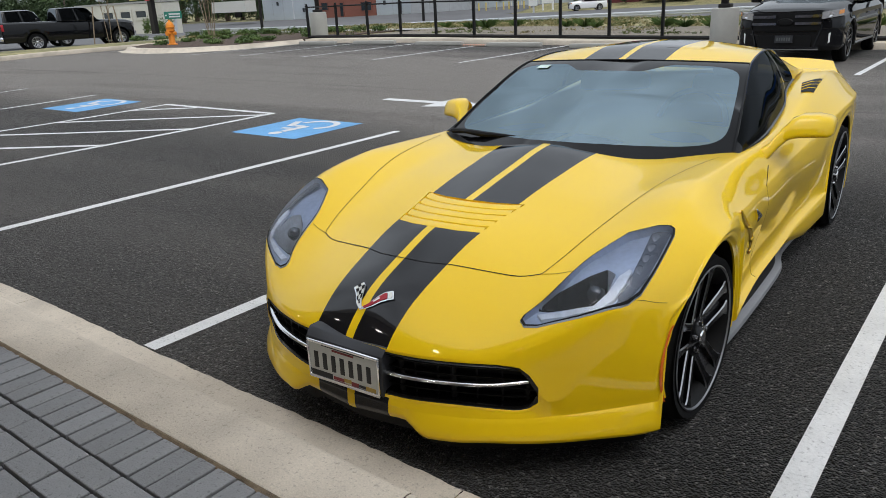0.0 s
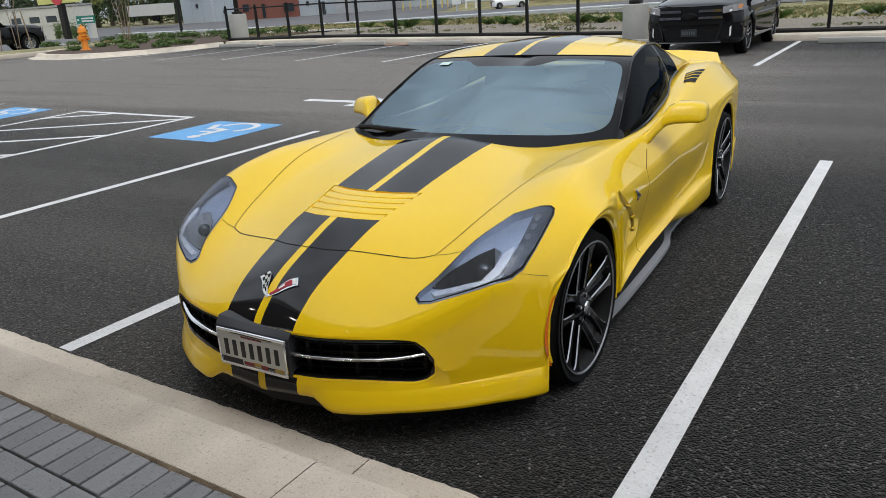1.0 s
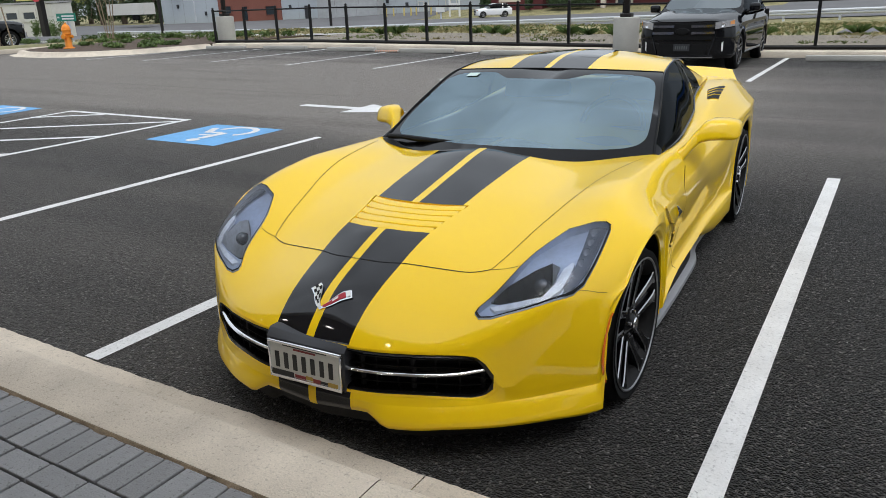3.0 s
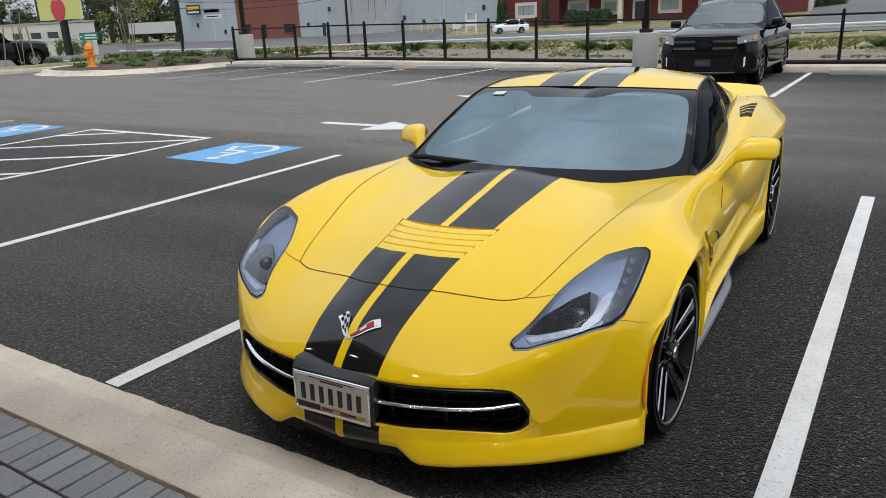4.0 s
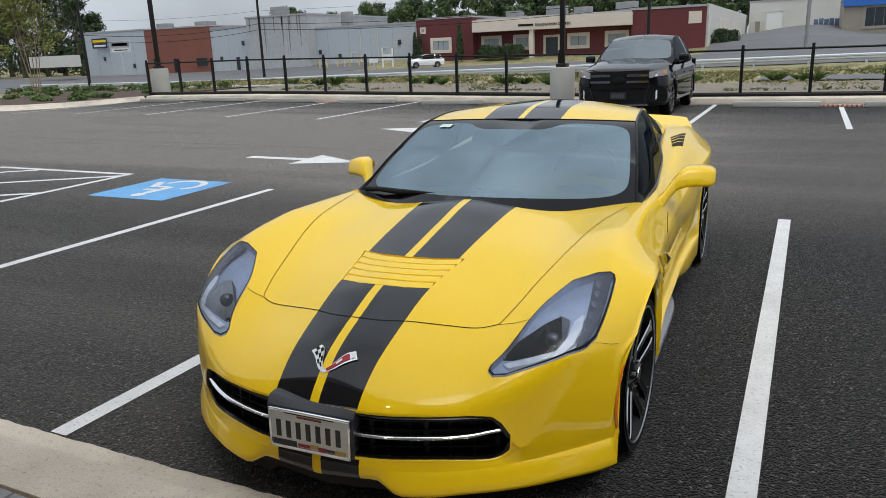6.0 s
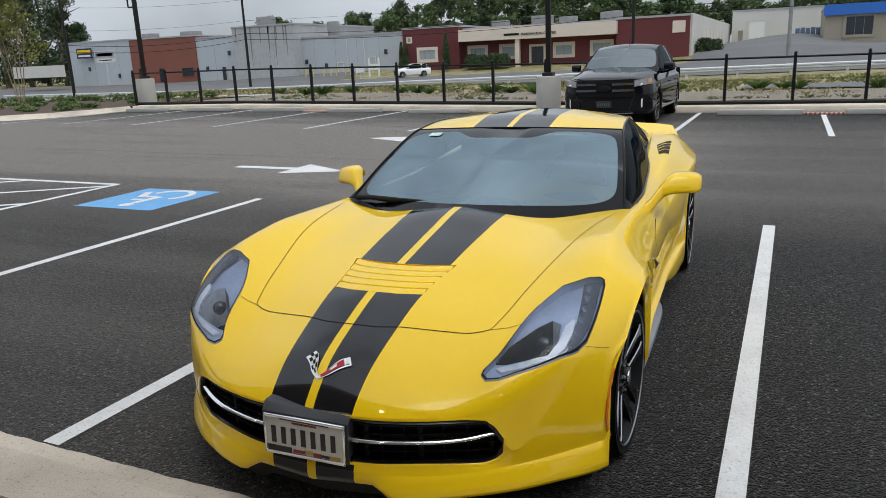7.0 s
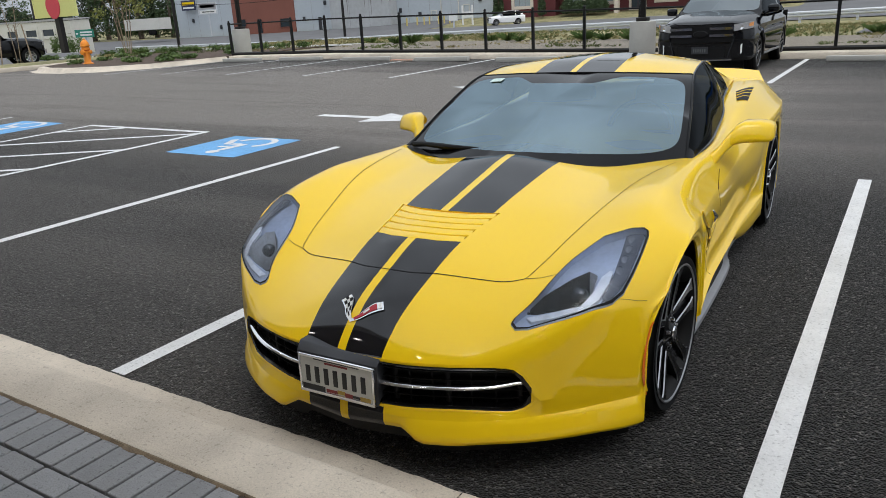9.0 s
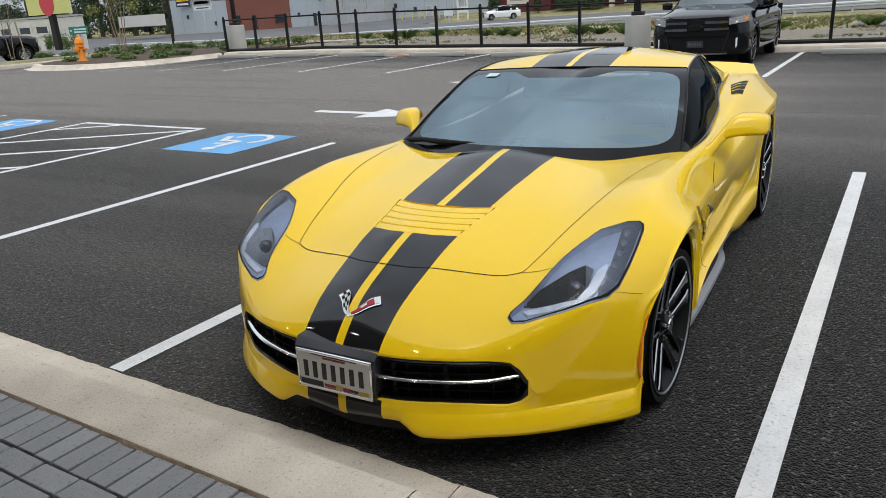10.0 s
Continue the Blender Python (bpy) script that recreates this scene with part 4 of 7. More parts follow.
stripe_mark(bm, lambda f: abs(f.calc_center_median().x) < 0.28 and f.calc_center_median().y < 1.7)
for sgn in (-1, 1):
    bmesh.ops.delete(bm, geom=cut(bm, [(sgn * a, b) for a, b in LIGHT]), context="FACES")
bmesh.ops.delete(bm, geom=cut(bm, VENT), context="FACES")
hood_bm = split_off(bm, [f for f in cut(bm, HOOD + [(-a, b) for a, b in HOOD[::-1][:-1]]) if f.calc_center_median().z > 0.5])
part("hood", hood_bm, [M["paint"], M["stripe"]], car, "yellow hood with two black stripes", angle=60)
part("body", bm, [M["paint"], M["stripe"]], car, "glossy yellow body panels with a low front lip", angle=65)
for sgn in (-1, 1):
    part("hood_seam", ribbon(SH, [(sgn * a, b) for a, b in HOOD[:21]], 0.0038, 0.0012), M["black_plastic"], car)
    part("bumper_seam", ribbon(SH, [(sgn * 0.507, 0.437), (sgn * 0.56, 0.448), (sgn * 0.612, 0.468)], 0.0024, 0.0012), M["seam"], car)
    part("hood_seam", ribbon(SH, [(sgn * a, b) for a, b in HOOD[20:]], 0.0032, 0.0012), M["seam"], car)
FL = flank(EDGE, front_profile, 1, SUBS)
SIDE = [k for k in range(len(EDGE)) if EDGE[k][0] > 0.6]


def in_column(k, z, out):
    col = FL[k]
    p = Vector(col[0] if z > col[0][2] else col[-1])
    for a, b in zip(col, col[1:]):
        if a[2] >= z >= b[2] and a[2] > b[2]:
            p = Vector(a).lerp(Vector(b), (a[2] - z) / (a[2] - b[2]))
            break
    return Vector((p.x + EDGE[k][3] * out, p.y + EDGE[k][4] * out, z))


def on_flank(v, z, out=0.0):
    """A place on the car's side at a given length and height."""
    k = max([k for k in SIDE[:-1] if EDGE[k][1] <= v] or [SIDE[0]])
    a, b = EDGE[k][1], EDGE[k + 1][1]
    t = min(1.0, max(0.0, (v - a) / (b - a))) if b > a else 0.0
    p = in_column(k, z, out).lerp(in_column(k + 1, z, out), t)
    return Vector((p.x, v + (p.y - (a + (b - a) * t)), z))


for sgn in (-1, 1):
    # wheel arch lips and liners
    for vh, zh, r in ARCHES:
        arc = []
        for a in range(-18, 199, 6):
            q = on_flank(vh - r * math.cos(radians(a)), max(0.13, zh + r * math.sin(radians(a))), -0.006)
            arc.append((sgn * q.x, vh - r * math.cos(radians(a)), q.z))
        bm = bmesh.new()
        tube(bm, arc, 0.007, 6)
        part("arch_lip", bm, M["paint"], car)
        bm = bmesh.new()
        quads(bm, [[(x, y, z) for x, y, z in arc], [(sgn * 0.55, y, z) for x, y, z in arc]])
        quads(bm, [[(sgn * 0.56, vh, zh)] * len(arc), [(sgn * 0.55, y, z) for x, y, z in arc]])
        part("arch_liner", bm, M["black_plastic"], car, "black wheel arch liner")

# grille: a black recess with fins, a chrome bar and a plate on its bracket
mid = [(e[0], e[1], e[3], e[4]) for e in EDGE if e[0] < 0.634 and e[1] < 0.3]
full = [(-u, v, -nx, ny) for u, v, nx, ny in mid[::-1][:-1]] + mid


def along(z, push):
    return [(u + nx * push, v + ny * push, z(abs(u)) if callable(z) else z) for u, v, nx, ny in full]


bm = bmesh.new()
quads(bm, [along(G_TOP, 0.008), along(G_TOP, -0.07), along(G_BOT, -0.07), along(G_BOT, -0.006)])
part("grille_recess", bm, M["black_plastic"], car, "black grille recess")
for k in range(1, 5):
    bm = bmesh.new()
    f = k / 5
    zf = (lambda f: lambda u: G_BOT(u) + (G_TOP(u) - G_BOT(u)) * f)(f)
    quads(bm, [along(zf, -0.025), along(lambda u: zf(u) + 0.006, -0.022), along(lambda u: zf(u) + 0.002, -0.06)])
    part("grille_fin", bm, M["black_plastic"], car)
for k in range(-9, 10):
    if k == 0:
        continue
    i = min(range(len(full)), key=lambda i: abs(full[i][0] - k * 0.066))
    u, v, nx, ny = full[i]
    bm = bmesh.new()
    tube(bm, [(u - nx * 0.035, v - ny * 0.035, G_BOT(abs(u))), (u - nx * 0.035, v - ny * 0.035, G_TOP(abs(u)))], 0.004 if k % 3 else 0.011, 6)
    part("grille_bar", bm, M["black_plastic"], car)
bm = bmesh.new()
bar_z = lambda u: 0.343 + 0.012 * sstep(0.5, 0.63, u)
bar = [i for i, e in enumerate(full) if abs(e[0]) < 0.62]
quads(bm, [[along(lambda u, d=d: bar_z(u) + d, o)[i] for i in bar] for d, o in ((-0.006, -0.012), (-0.006, 0.003), (-0.004, 0.005), (0.003, 0.001), (0.006, -0.006), (0.006, -0.014))])
part("chrome_bar", bm, M["chrome"], car, "thin chrome bar across the grille")


def on_front(u, z, out=0.0):
    """A place on the front face at a given offset from the middle and height."""
    a = abs(u)
    k = max(i for i in range(len(EDGE) - 1) if EDGE[i][0] <= a and EDGE[i][1] < 0.5)
    t = min(1.0, (a - EDGE[k][0]) / max(1e-6, EDGE[k + 1][0] - EDGE[k][0]))
    p = in_column(k, z, out).lerp(in_column(k + 1, z, out), t)
    return Vector((math.copysign(p.x, u), p.y, z))


# a painted rim hides the raw edge of the opening, and a gloss black frame lines it
us = span(0, 0.56, 0.04) + span(0.56, 0.634, 0.006)[1:]
half = [(u, G_TOP(u)) for u in us] + [(0.6365, 0.305)] + [(u, G_BOT(u)) for u in us[::-1]]
loop = half + [(-u, z) for u, z in half[::-1]]
grown = []
for i, (u, z) in enumerate(loop):
    (u0, z0), (u1, z1) = loop[i - 2], loop[(i + 2) % len(loop)]
    d = Vector((u1 - u0, z1 - z0))
    n = Vector((-d.y, d.x)).normalized() if d.length > 1e-6 else Vector((0, 1))
    grown.append(n)
ring = lambda w, out: [on_front(u + n.x * w, z + n.y * w, out) for (u, z), n in zip(loop, grown)]
bm = bmesh.new()
quads(bm, [ring(0.012, -0.0008), ring(0.009, 0.0005), ring(0.002, 0.0008), ring(0.0, -0.002)], close=True)
part("grille_rim", bm, M["paint"], car, "painted rim of the grille opening")
bm = bmesh.new()
quads(bm, [ring(0.0015, -0.002), ring(-0.004, -0.001), ring(-0.012, -0.006), ring(-0.014, -0.04)], close=True)
part("grille_frame", bm, M["gloss_black"], car, "gloss black grille surround")
bm = bmesh.new()
low = [(e[0], e[1], e[3], e[4]) for e in EDGE if e[0] < 0.91 and e[1] < 0.5]
low = [(-u, v, -nx, ny) for u, v, nx, ny in low[::-1][:-1]] + low
quads(bm, [[(u - nx * 0.03, v - ny * 0.03, LIP(abs(u)) + 0.03) for u, v, nx, ny in low], [(u - nx * 0.05, v - ny * 0.05, LIP(abs(u)) - 0.072) for u, v, nx, ny in low],
           [(u * 0.8, v + 0.2, LIP(abs(u)) - 0.06) for u, v, nx, ny in low]])
part("air_dam", bm, M["black_plastic"], car, "black rubber air dam under the lip")
bm = bmesh.new()
box(bm, -0.62, 0.5, 0.16, 0.62, 4.3, 0.22)
box(bm, -0.86, 1.25, 0.16, 0.86, 3.15, 0.22)
box(bm, -0.5, 0.3, 0.2, 0.5, 1.3, 0.40)
part("underbody", bm, M["black_plastic"], car)

plate_at = pose(-0.002, -0.024, 0.338, 4, 4.3, 6.4)
plate = new("licence_plate")
plate.parent = car
plate.matrix_local = plate_at
bm = bmesh.new()
rows = []
for x in span(-0.17, 0.17, 0.02):
    t = 1 - (x / 0.17) ** 2
    scoop = 0.010 * t * t
    rows.append([(x * 0.915, 0.0, -0.078), (x * 0.925, 0.0, 0.080), (x * 0.935, 0.024, 0.103 - scoop), (x * 0.935, 0.030, 0.105 - scoop), (x * 0.935, 0.075, 0.098 - scoop), (x * 0.93, 0.075, -0.078)])
quads(bm, rows, close=True)
for r in (rows[0], rows[-1]):
    bm.faces.new([bm.verts.new(p) for p in r])
bmesh.ops.remove_doubles(bm, verts=bm.verts, dist=1e-5)
bmesh.ops.recalc_face_normals(bm, faces=bm.faces)
part("plate_bracket", bm, M["grey_plastic"], plate, "dark grey plastic plate bracket")
bm = bmesh.new()
for a in ((-0.149, -0.077, 0.149, -0.064), (-0.149, 0.067, 0.149, 0.077), (-0.149, -0.077, -0.141, 0.077), (0.141, -0.077, 0.149, 0.077)):
    box(bm, a[0], -0.012, a[1], a[2], -0.001, a[3], 0.002)
part("plate_frame", bm, M["chrome"], plate, "chrome plate frame")
bm = bmesh.new()
box(bm, -0.143, -0.006, -0.072, 0.143, -0.002, 0.072)
M["plate"] = mat("plate_white", (0.62, 0.62, 0.58), 0.4, var=0.05)
M["print_red"] = mat("print_red", (0.22, 0.03, 0.03), 0.5, var=0.2)
M["print_gold"] = mat("print_gold", (0.45, 0.30, 0.06), 0.5, var=0.2)
M["plate_ink"] = mat("plate_ink", (0.02, 0.02, 0.02), 0.5, var=0.05)
part("plate_panel", bm, M["plate"], plate, "white number plate with dark bars for its characters")
for k in range(7):
    bm = bmesh.new()
    x = -0.128 + k * 0.0365
    box(bm, x + 0.004, -0.008, -0.034, x + 0.022, -0.0055, 0.032, 0.001)
    part("plate_character", bm, M["plate_ink"], plate)
for a, b, z0, z1, m in ((-0.045, 0.045, 0.049, 0.056, "print_red"), (-0.09, 0.09, 0.060, 0.064, "plate_ink"), (-0.14, -0.05, -0.064, -0.045, "plate_ink"), (-0.045, 0.0, -0.062, -0.05, "print_red"), (0.0, 0.03, -0.060, -0.046, "print_gold"), (0.03, 0.06, -0.064, -0.05, "print_red"), (0.06, 0.09, -0.062, -0.052, "plate_ink"), (0.09, 0.13, -0.064, -0.05, "print_gold")):
    bm = bmesh.new()
    box(bm, a, -0.0075, z0, b, -0.0055, z1)
    part("plate_print", bm, M[m], plate)

# headlamps
M["lamp_bowl"] = mat("lamp_bowl", (0.42, 0.475, 0.59), 0.3, 0.35, var=0.12, scale=14)
M["lamp_band"] = mat("lamp_band", (0.085, 0.095, 0.12), 0.3, 0.3, var=0.3, scale=30)
M["guide"] = mat("light_guide", (0.72, 0.75, 0.80), 0.25, var=0.18, scale=40)
M["cell"] = mat("reflector_cell", (0.125, 0.135, 0.16), 0.45, 0.3, var=0.2)
M["win_glass"] = mat("projector_glass", (0.02, 0.022, 0.028), 0.05, var=0.1, coat=1.0)
BAND = [(0.785, 0.705), (0.809, 0.721), (0.846, 0.726), (0.851, 0.607), (0.847, 0.51), (0.830, 0.442), (0.794, 0.384), (0.803, 0.417), (0.804, 0.499), (0.797, 0.599)]
SHROUD = [(0.569, 0.306), (0.600, 0.378), (0.671, 0.466), (0.718, 0.503), (0.753, 0.484), (0.760, 0.400), (0.740, 0.357), (0.681, 0.327), (0.604, 0.304)]
GUIDE = [(0.578, 0.277), (0.65, 0.302), (0.740, 0.346), (0.764, 0.400), (0.771, 0.470), (0.790, 0.505), (0.801, 0.501), (0.801, 0.450), (0.789, 0.390), (0.756, 0.345), (0.675, 0.294), (0.601, 0.264)]
for sgn in (-1, 1):
    hl = new("headlamp")
    hl.parent = car
    flip = lambda pts: [(sgn * a, b) for a, b in pts]
    out = flip(LIGHT)
    cx, cy = sum(p[0] for p in out) / len(out), sum(p[1] for p in out) / len(out)
    inner = [(cx + (a - cx) * 0.964, cy + (b - cy) * 0.976) for a, b in out]
    part("lens", patch(SH, out, 0.006, 0.02), M["lens"], hl, "clear smoky headlamp lens")
    depth = lambda x, y: -0.022 - 0.006 * math.sin(26 * y - 14 * abs(x))
    bm = patch(SH, out, 0.0, 0.03)
    well = flip(SHROUD)
    bmesh.ops.delete(bm, geom=cut(bm, well), context="FACES")
    for v in bm.verts:
        v.co.z = SH.ztop(v.co.x, v.co.y) + depth(v.co.x, v.co.y)
    part("bowl", bm, M["lamp_bowl"], hl, "pale blue-grey headlamp bowl")
    # the projector sits in a well: dark towards the hood, pale towards the wheel
    mu = sum(p[0] for p in well) / len(well)
    dark_bm, pale_bm = bmesh.new(), bmesh.new()
    for p, q in zip(well, well[1:] + well[:1]):
        side_bm = pale_bm if sgn * ((p[0] + q[0]) / 2 - mu) > 0.05 else dark_bm
        quads(side_bm, [[(x, y, SH.ztop(x, y) - 0.014) for x, y in (p, q)], [(x, y, SH.ztop(x, y) - 0.19) for x, y in (p, q)]])
    part("projector_shroud", dark_bm, M["gloss_black"], hl, "black projector shroud")
    part("reflector", pale_bm, M["guide"], hl, "pale reflector wall")
    part("projector_floor", patch(SH, well, -0.18, 0.02), M["satin_black"], hl)
    bm = bmesh.new()
    quads(bm, [[(a, b, SH.ztop(a, b) + 0.005) for a, b in out], [(a, b, SH.ztop(a, b) - 0.06) for a, b in out]], close=True)
    part("housing", bm, M["lamp_bowl"], hl)
    bm = bmesh.new()
    quads(bm, [[(a, b, SH.ztop(a, b) + 0.0065) for a, b in out], [(a, b, SH.ztop(a, b) + 0.0075) for a, b in inner]], close=True)
    part("bezel", bm, M["black_plastic"], hl, "thin black lens border")
    bm = bmesh.new()
    lathe(bm, [(0.0, 0.012), (0.018, 0.009), (0.026, 0.0), (0.030, -0.02)], 20, Matrix.Translation((sgn * 0.706, 0.430, SH.ztop(0.706, 0.430) - 0.045)) @ pose(0, 0, 0, 55, 0, sgn * 10))
    part("projector_lens", bm, M["win_glass"], hl)
    bm = patch(SH, flip(GUIDE), -0.006, 0.02)
    r = bmesh.ops.extrude_face_region(bm, geom=list(bm.faces))
    for v in r["geom"]:
        if isinstance(v, bmesh.types.BMVert):
            v.co.z -= 0.014
    part("light_guide", bm, M["guide"], hl, "pale translucent light guide", angle=30)
    part("outer_band", patch(SH, flip(BAND), -0.012, 0.02), M["lamp_band"], hl, "grey band of reflector cells")
    for k in range(6):
        f = k / 5
        a, b = 0.812 + 0.014 * math.sin(2.6 * f), 0.420 + 0.262 * f
        bm = bmesh.new()
        lathe(bm, [(0.0, 0.0005), (0.012, 0.0), (0.020, -0.001), (0.0235, -0.004)], 14, Matrix.Translation((sgn * a, b, SH.ztop(a, b) - 0.013)) @ pose(0, 0, 0, 20, sgn * 34, 0))
        part("reflector_cell", bm, M["cell"], hl)


M["headliner"] = mat("dark_headliner", (0.02, 0.02, 0.022), 0.9, var=0.2)


def loft_line(points):
    """A curve through (parameter, u, v, z) knots."""
    fs = [pchip([(p[0], p[i]) for p in points]) for i in (1, 2, 3)]
    return lambda w: Vector([f(w) for f in fs])


def skin(rc, re, a, w, bulge):
    """A point of the glasshouse: a runs across it, w from the windscreen's foot to the tail."""
    c, e = rc(w), re(w)
    k = abs(a) ** (bulge - 0.6 * (1 - sstep(0.0, 0.8, w)))
    return (a * e.x, c.y + (e.y - c.y) * k, c.z + (e.z - c.z) * k)


def roof_rows(rc, re, ws, na, bulge=2.0):
    return [[skin(rc, re, j / na, w, bulge) for j in range(-na, na + 1)] for w in ws]


def side_rows(re, rb, ws, side, n=8, out=0.02):
    rows = []
    for w in ws:
        e, b = re(w), rb(w)
        row = []
        for j in range(n + 1):
            t = j / n
            p = e + (b - e) * t
            row.append((side * (p.x + out * 4 * t * (1 - t)), p.y, p.z))
        rows.append(row)
    return rows


RC = loft_line([(-0.2, 0, 1.26, 0.772), (0, 0, 1.41, 0.845), (0.5, 0, 1.86, 1.03), (1, 0, 2.275, 1.150), (1.5, 0, 2.62, 1.206), (2, 0, 2.95, 1.212), (2.5, 0, 3.5, 1.13), (3, 0, 4.1, 0.97)])
RE = loft_line([(-0.2, 0.79, 1.60, 0.735), (0, 0.765, 1.72, 0.803), (0.5, 0.705, 2.06, 0.985), (1, 0.640, 2.41, 1.124), (1.5, 0.610, 2.75, 1.156), (2, 0.575, 3.05, 1.142), (2.5, 0.54, 3.5, 1.06), (3, 0.50, 4.05, 0.945)])
RB = loft_line([(-0.2, 0.80, 1.62, 0.70), (0, 0.79, 1.68, 0.79), (0.5, 0.80, 2.08, 0.808), (1, 0.775, 2.45, 0.828), (1.5, 0.745, 2.78, 0.862), (2, 0.695, 3.05, 0.915), (2.5, 0.66, 3.5, 0.955), (3, 0.60, 4.05, 0.935)])


def glazing(parent, rc, re, rb, roof_mat, quarter=(1.85, 2.3), edge=0.96, front="windscreen", stripes=True, back="side_glass", pillar="satin_black", dip=0.12):
    # the pane has rounded corners and a dip at the top, inside a black border
    n = 120
    dense = []
    for k in range(4000):
        t = 2 * math.pi * (k + 0.5) / 4000
        c, q = math.cos(t), math.sin(t)
        a = edge * math.copysign(abs(c) ** 0.28, c)
        w = 0.49 + math.copysign(abs(q) ** 0.28, q) * (0.425 if q > 0 else 0.462)
        if q > 0:
            w -= dip * (1 - sstep(0.24, 0.50, abs(a)))
        dense.append((a, w))
    run = [0.0]
    for p, q in zip(dense, dense[1:] + dense[:1]):
        run.append(run[-1] + math.hypot(0.7 * (q[0] - p[0]), q[1] - p[1]))
    outline, i = [], 0
    for k in range(n):
        while run[i + 1] < run[-1] * k / n:
            i += 1
        outline.append(dense[i])
    border = []
    for a, w in outline:
        c, q = a / edge, (w - 0.49) / (0.425 if w > 0.49 else 0.462)
        k = 1 / max(abs(c), abs(q), 1e-6)
        border.append((c * k, 0.49 + q * k * (0.51 if w > 0.49 else 0.69)))
    at = lambda p: skin(rc, re, p[0], p[1], 2.0)
    ring = lambda f: [at((p[0] + (b[0] - p[0]) * f, p[1] + (b[1] - p[1]) * f)) for p, b in zip(outline, border)]
    bm = bmesh.new()
    quads(bm, [ring(f) for f in (0, 0.25, 0.5, 0.75, 1)], close=True, flip=True)
    part("windscreen_surround", bm, M[pillar], parent, "black windscreen border and pillars")
    bm = bmesh.new()
    quads(bm, [[at((a * f, 0.49 + (w - 0.49) * f)) for a, w in outline] for f in (0.0005, 0.15, 0.3, 0.45, 0.6, 0.75, 0.88, 1)], close=True, flip=True)
    part("windscreen", bm, M[front], parent, "grey tinted windscreen")
    bm = bmesh.new()
    quads(bm, [[(x, y, z - 0.015) for x, y, z in r] for r in roof_rows(rc, re, span(0.93, 2.0, 0.1), 12)])
    part("headliner", bm, M["headliner"], parent, "dark roof lining")
    bm = bmesh.new()
    quads(bm, roof_rows(rc, re, span(1.0, 2.0, 0.05), 24))
    if stripes:
        stripe_mark(bm, lambda f: True, 0.235, 0.225, (2.2, 3.2))
    part("roof", bm, [roof_mat, M["stripe"]], parent, "yellow roof panel with two black stripes" if stripes else "")
    bm = bmesh.new()
    quads(bm, roof_rows(rc, re, span(2.0, 3.0, 0.1), 12), flip=True)
    part("rear_window", bm, M[back], parent, "dark rear window")
    for side in (-1, 1):
        for name, a, b, m in (("pillar", -0.2, 0.12, M[pillar]), ("side_window", 0.12, quarter[0], M["side_glass"]), ("pillar", quarter[0], quarter[0] + 0.06, M[pillar]),
                              ("quarter_window", quarter[0] + 0.06, quarter[1], M["side_glass"]), ("rear_pillar", quarter[1], 3.0, roof_mat)):
            bm = bmesh.new()
            quads(bm, side_rows(re, rb, span(a, b, 0.06), side), flip=side < 0)
            part(name, bm, m, parent)
        bm = bmesh.new()
        pts = [Vector((side * rb(w).x, rb(w).y, rb(w).z)) for w in span(0.0, quarter[1], 0.06)]
        tube(bm, pts, 0.008, 6)
        part("window_trim", bm, M["gloss_black"], parent)
        bm = bmesh.new()
        pts = [Vector((side * (re(w).x + 0.004), re(w).y, re(w).z)) for w in span(0.0, quarter[1], 0.06)]
        tube(bm, pts, 0.007, 6)
        part("drip_rail", bm, M["satin_black"], parent)


glazing(car, RC, RE, RB, M["paint"])
bm = bmesh.new()
tube(bm, [(x, RC(1).y + (RE(1).y - RC(1).y) * (x / 0.640) ** 2 + 0.002, RC(1).z + (RE(1).z - RC(1).z) * (x / 0.640) ** 2 + 0.001) for x in span(-0.635, 0.635, 0.05)], 0.0035, 6)
part("roof_seam", bm, M["black_plastic"], car)

def mirrored(p, s):
    return (p[0] * s, p[1], p[2])


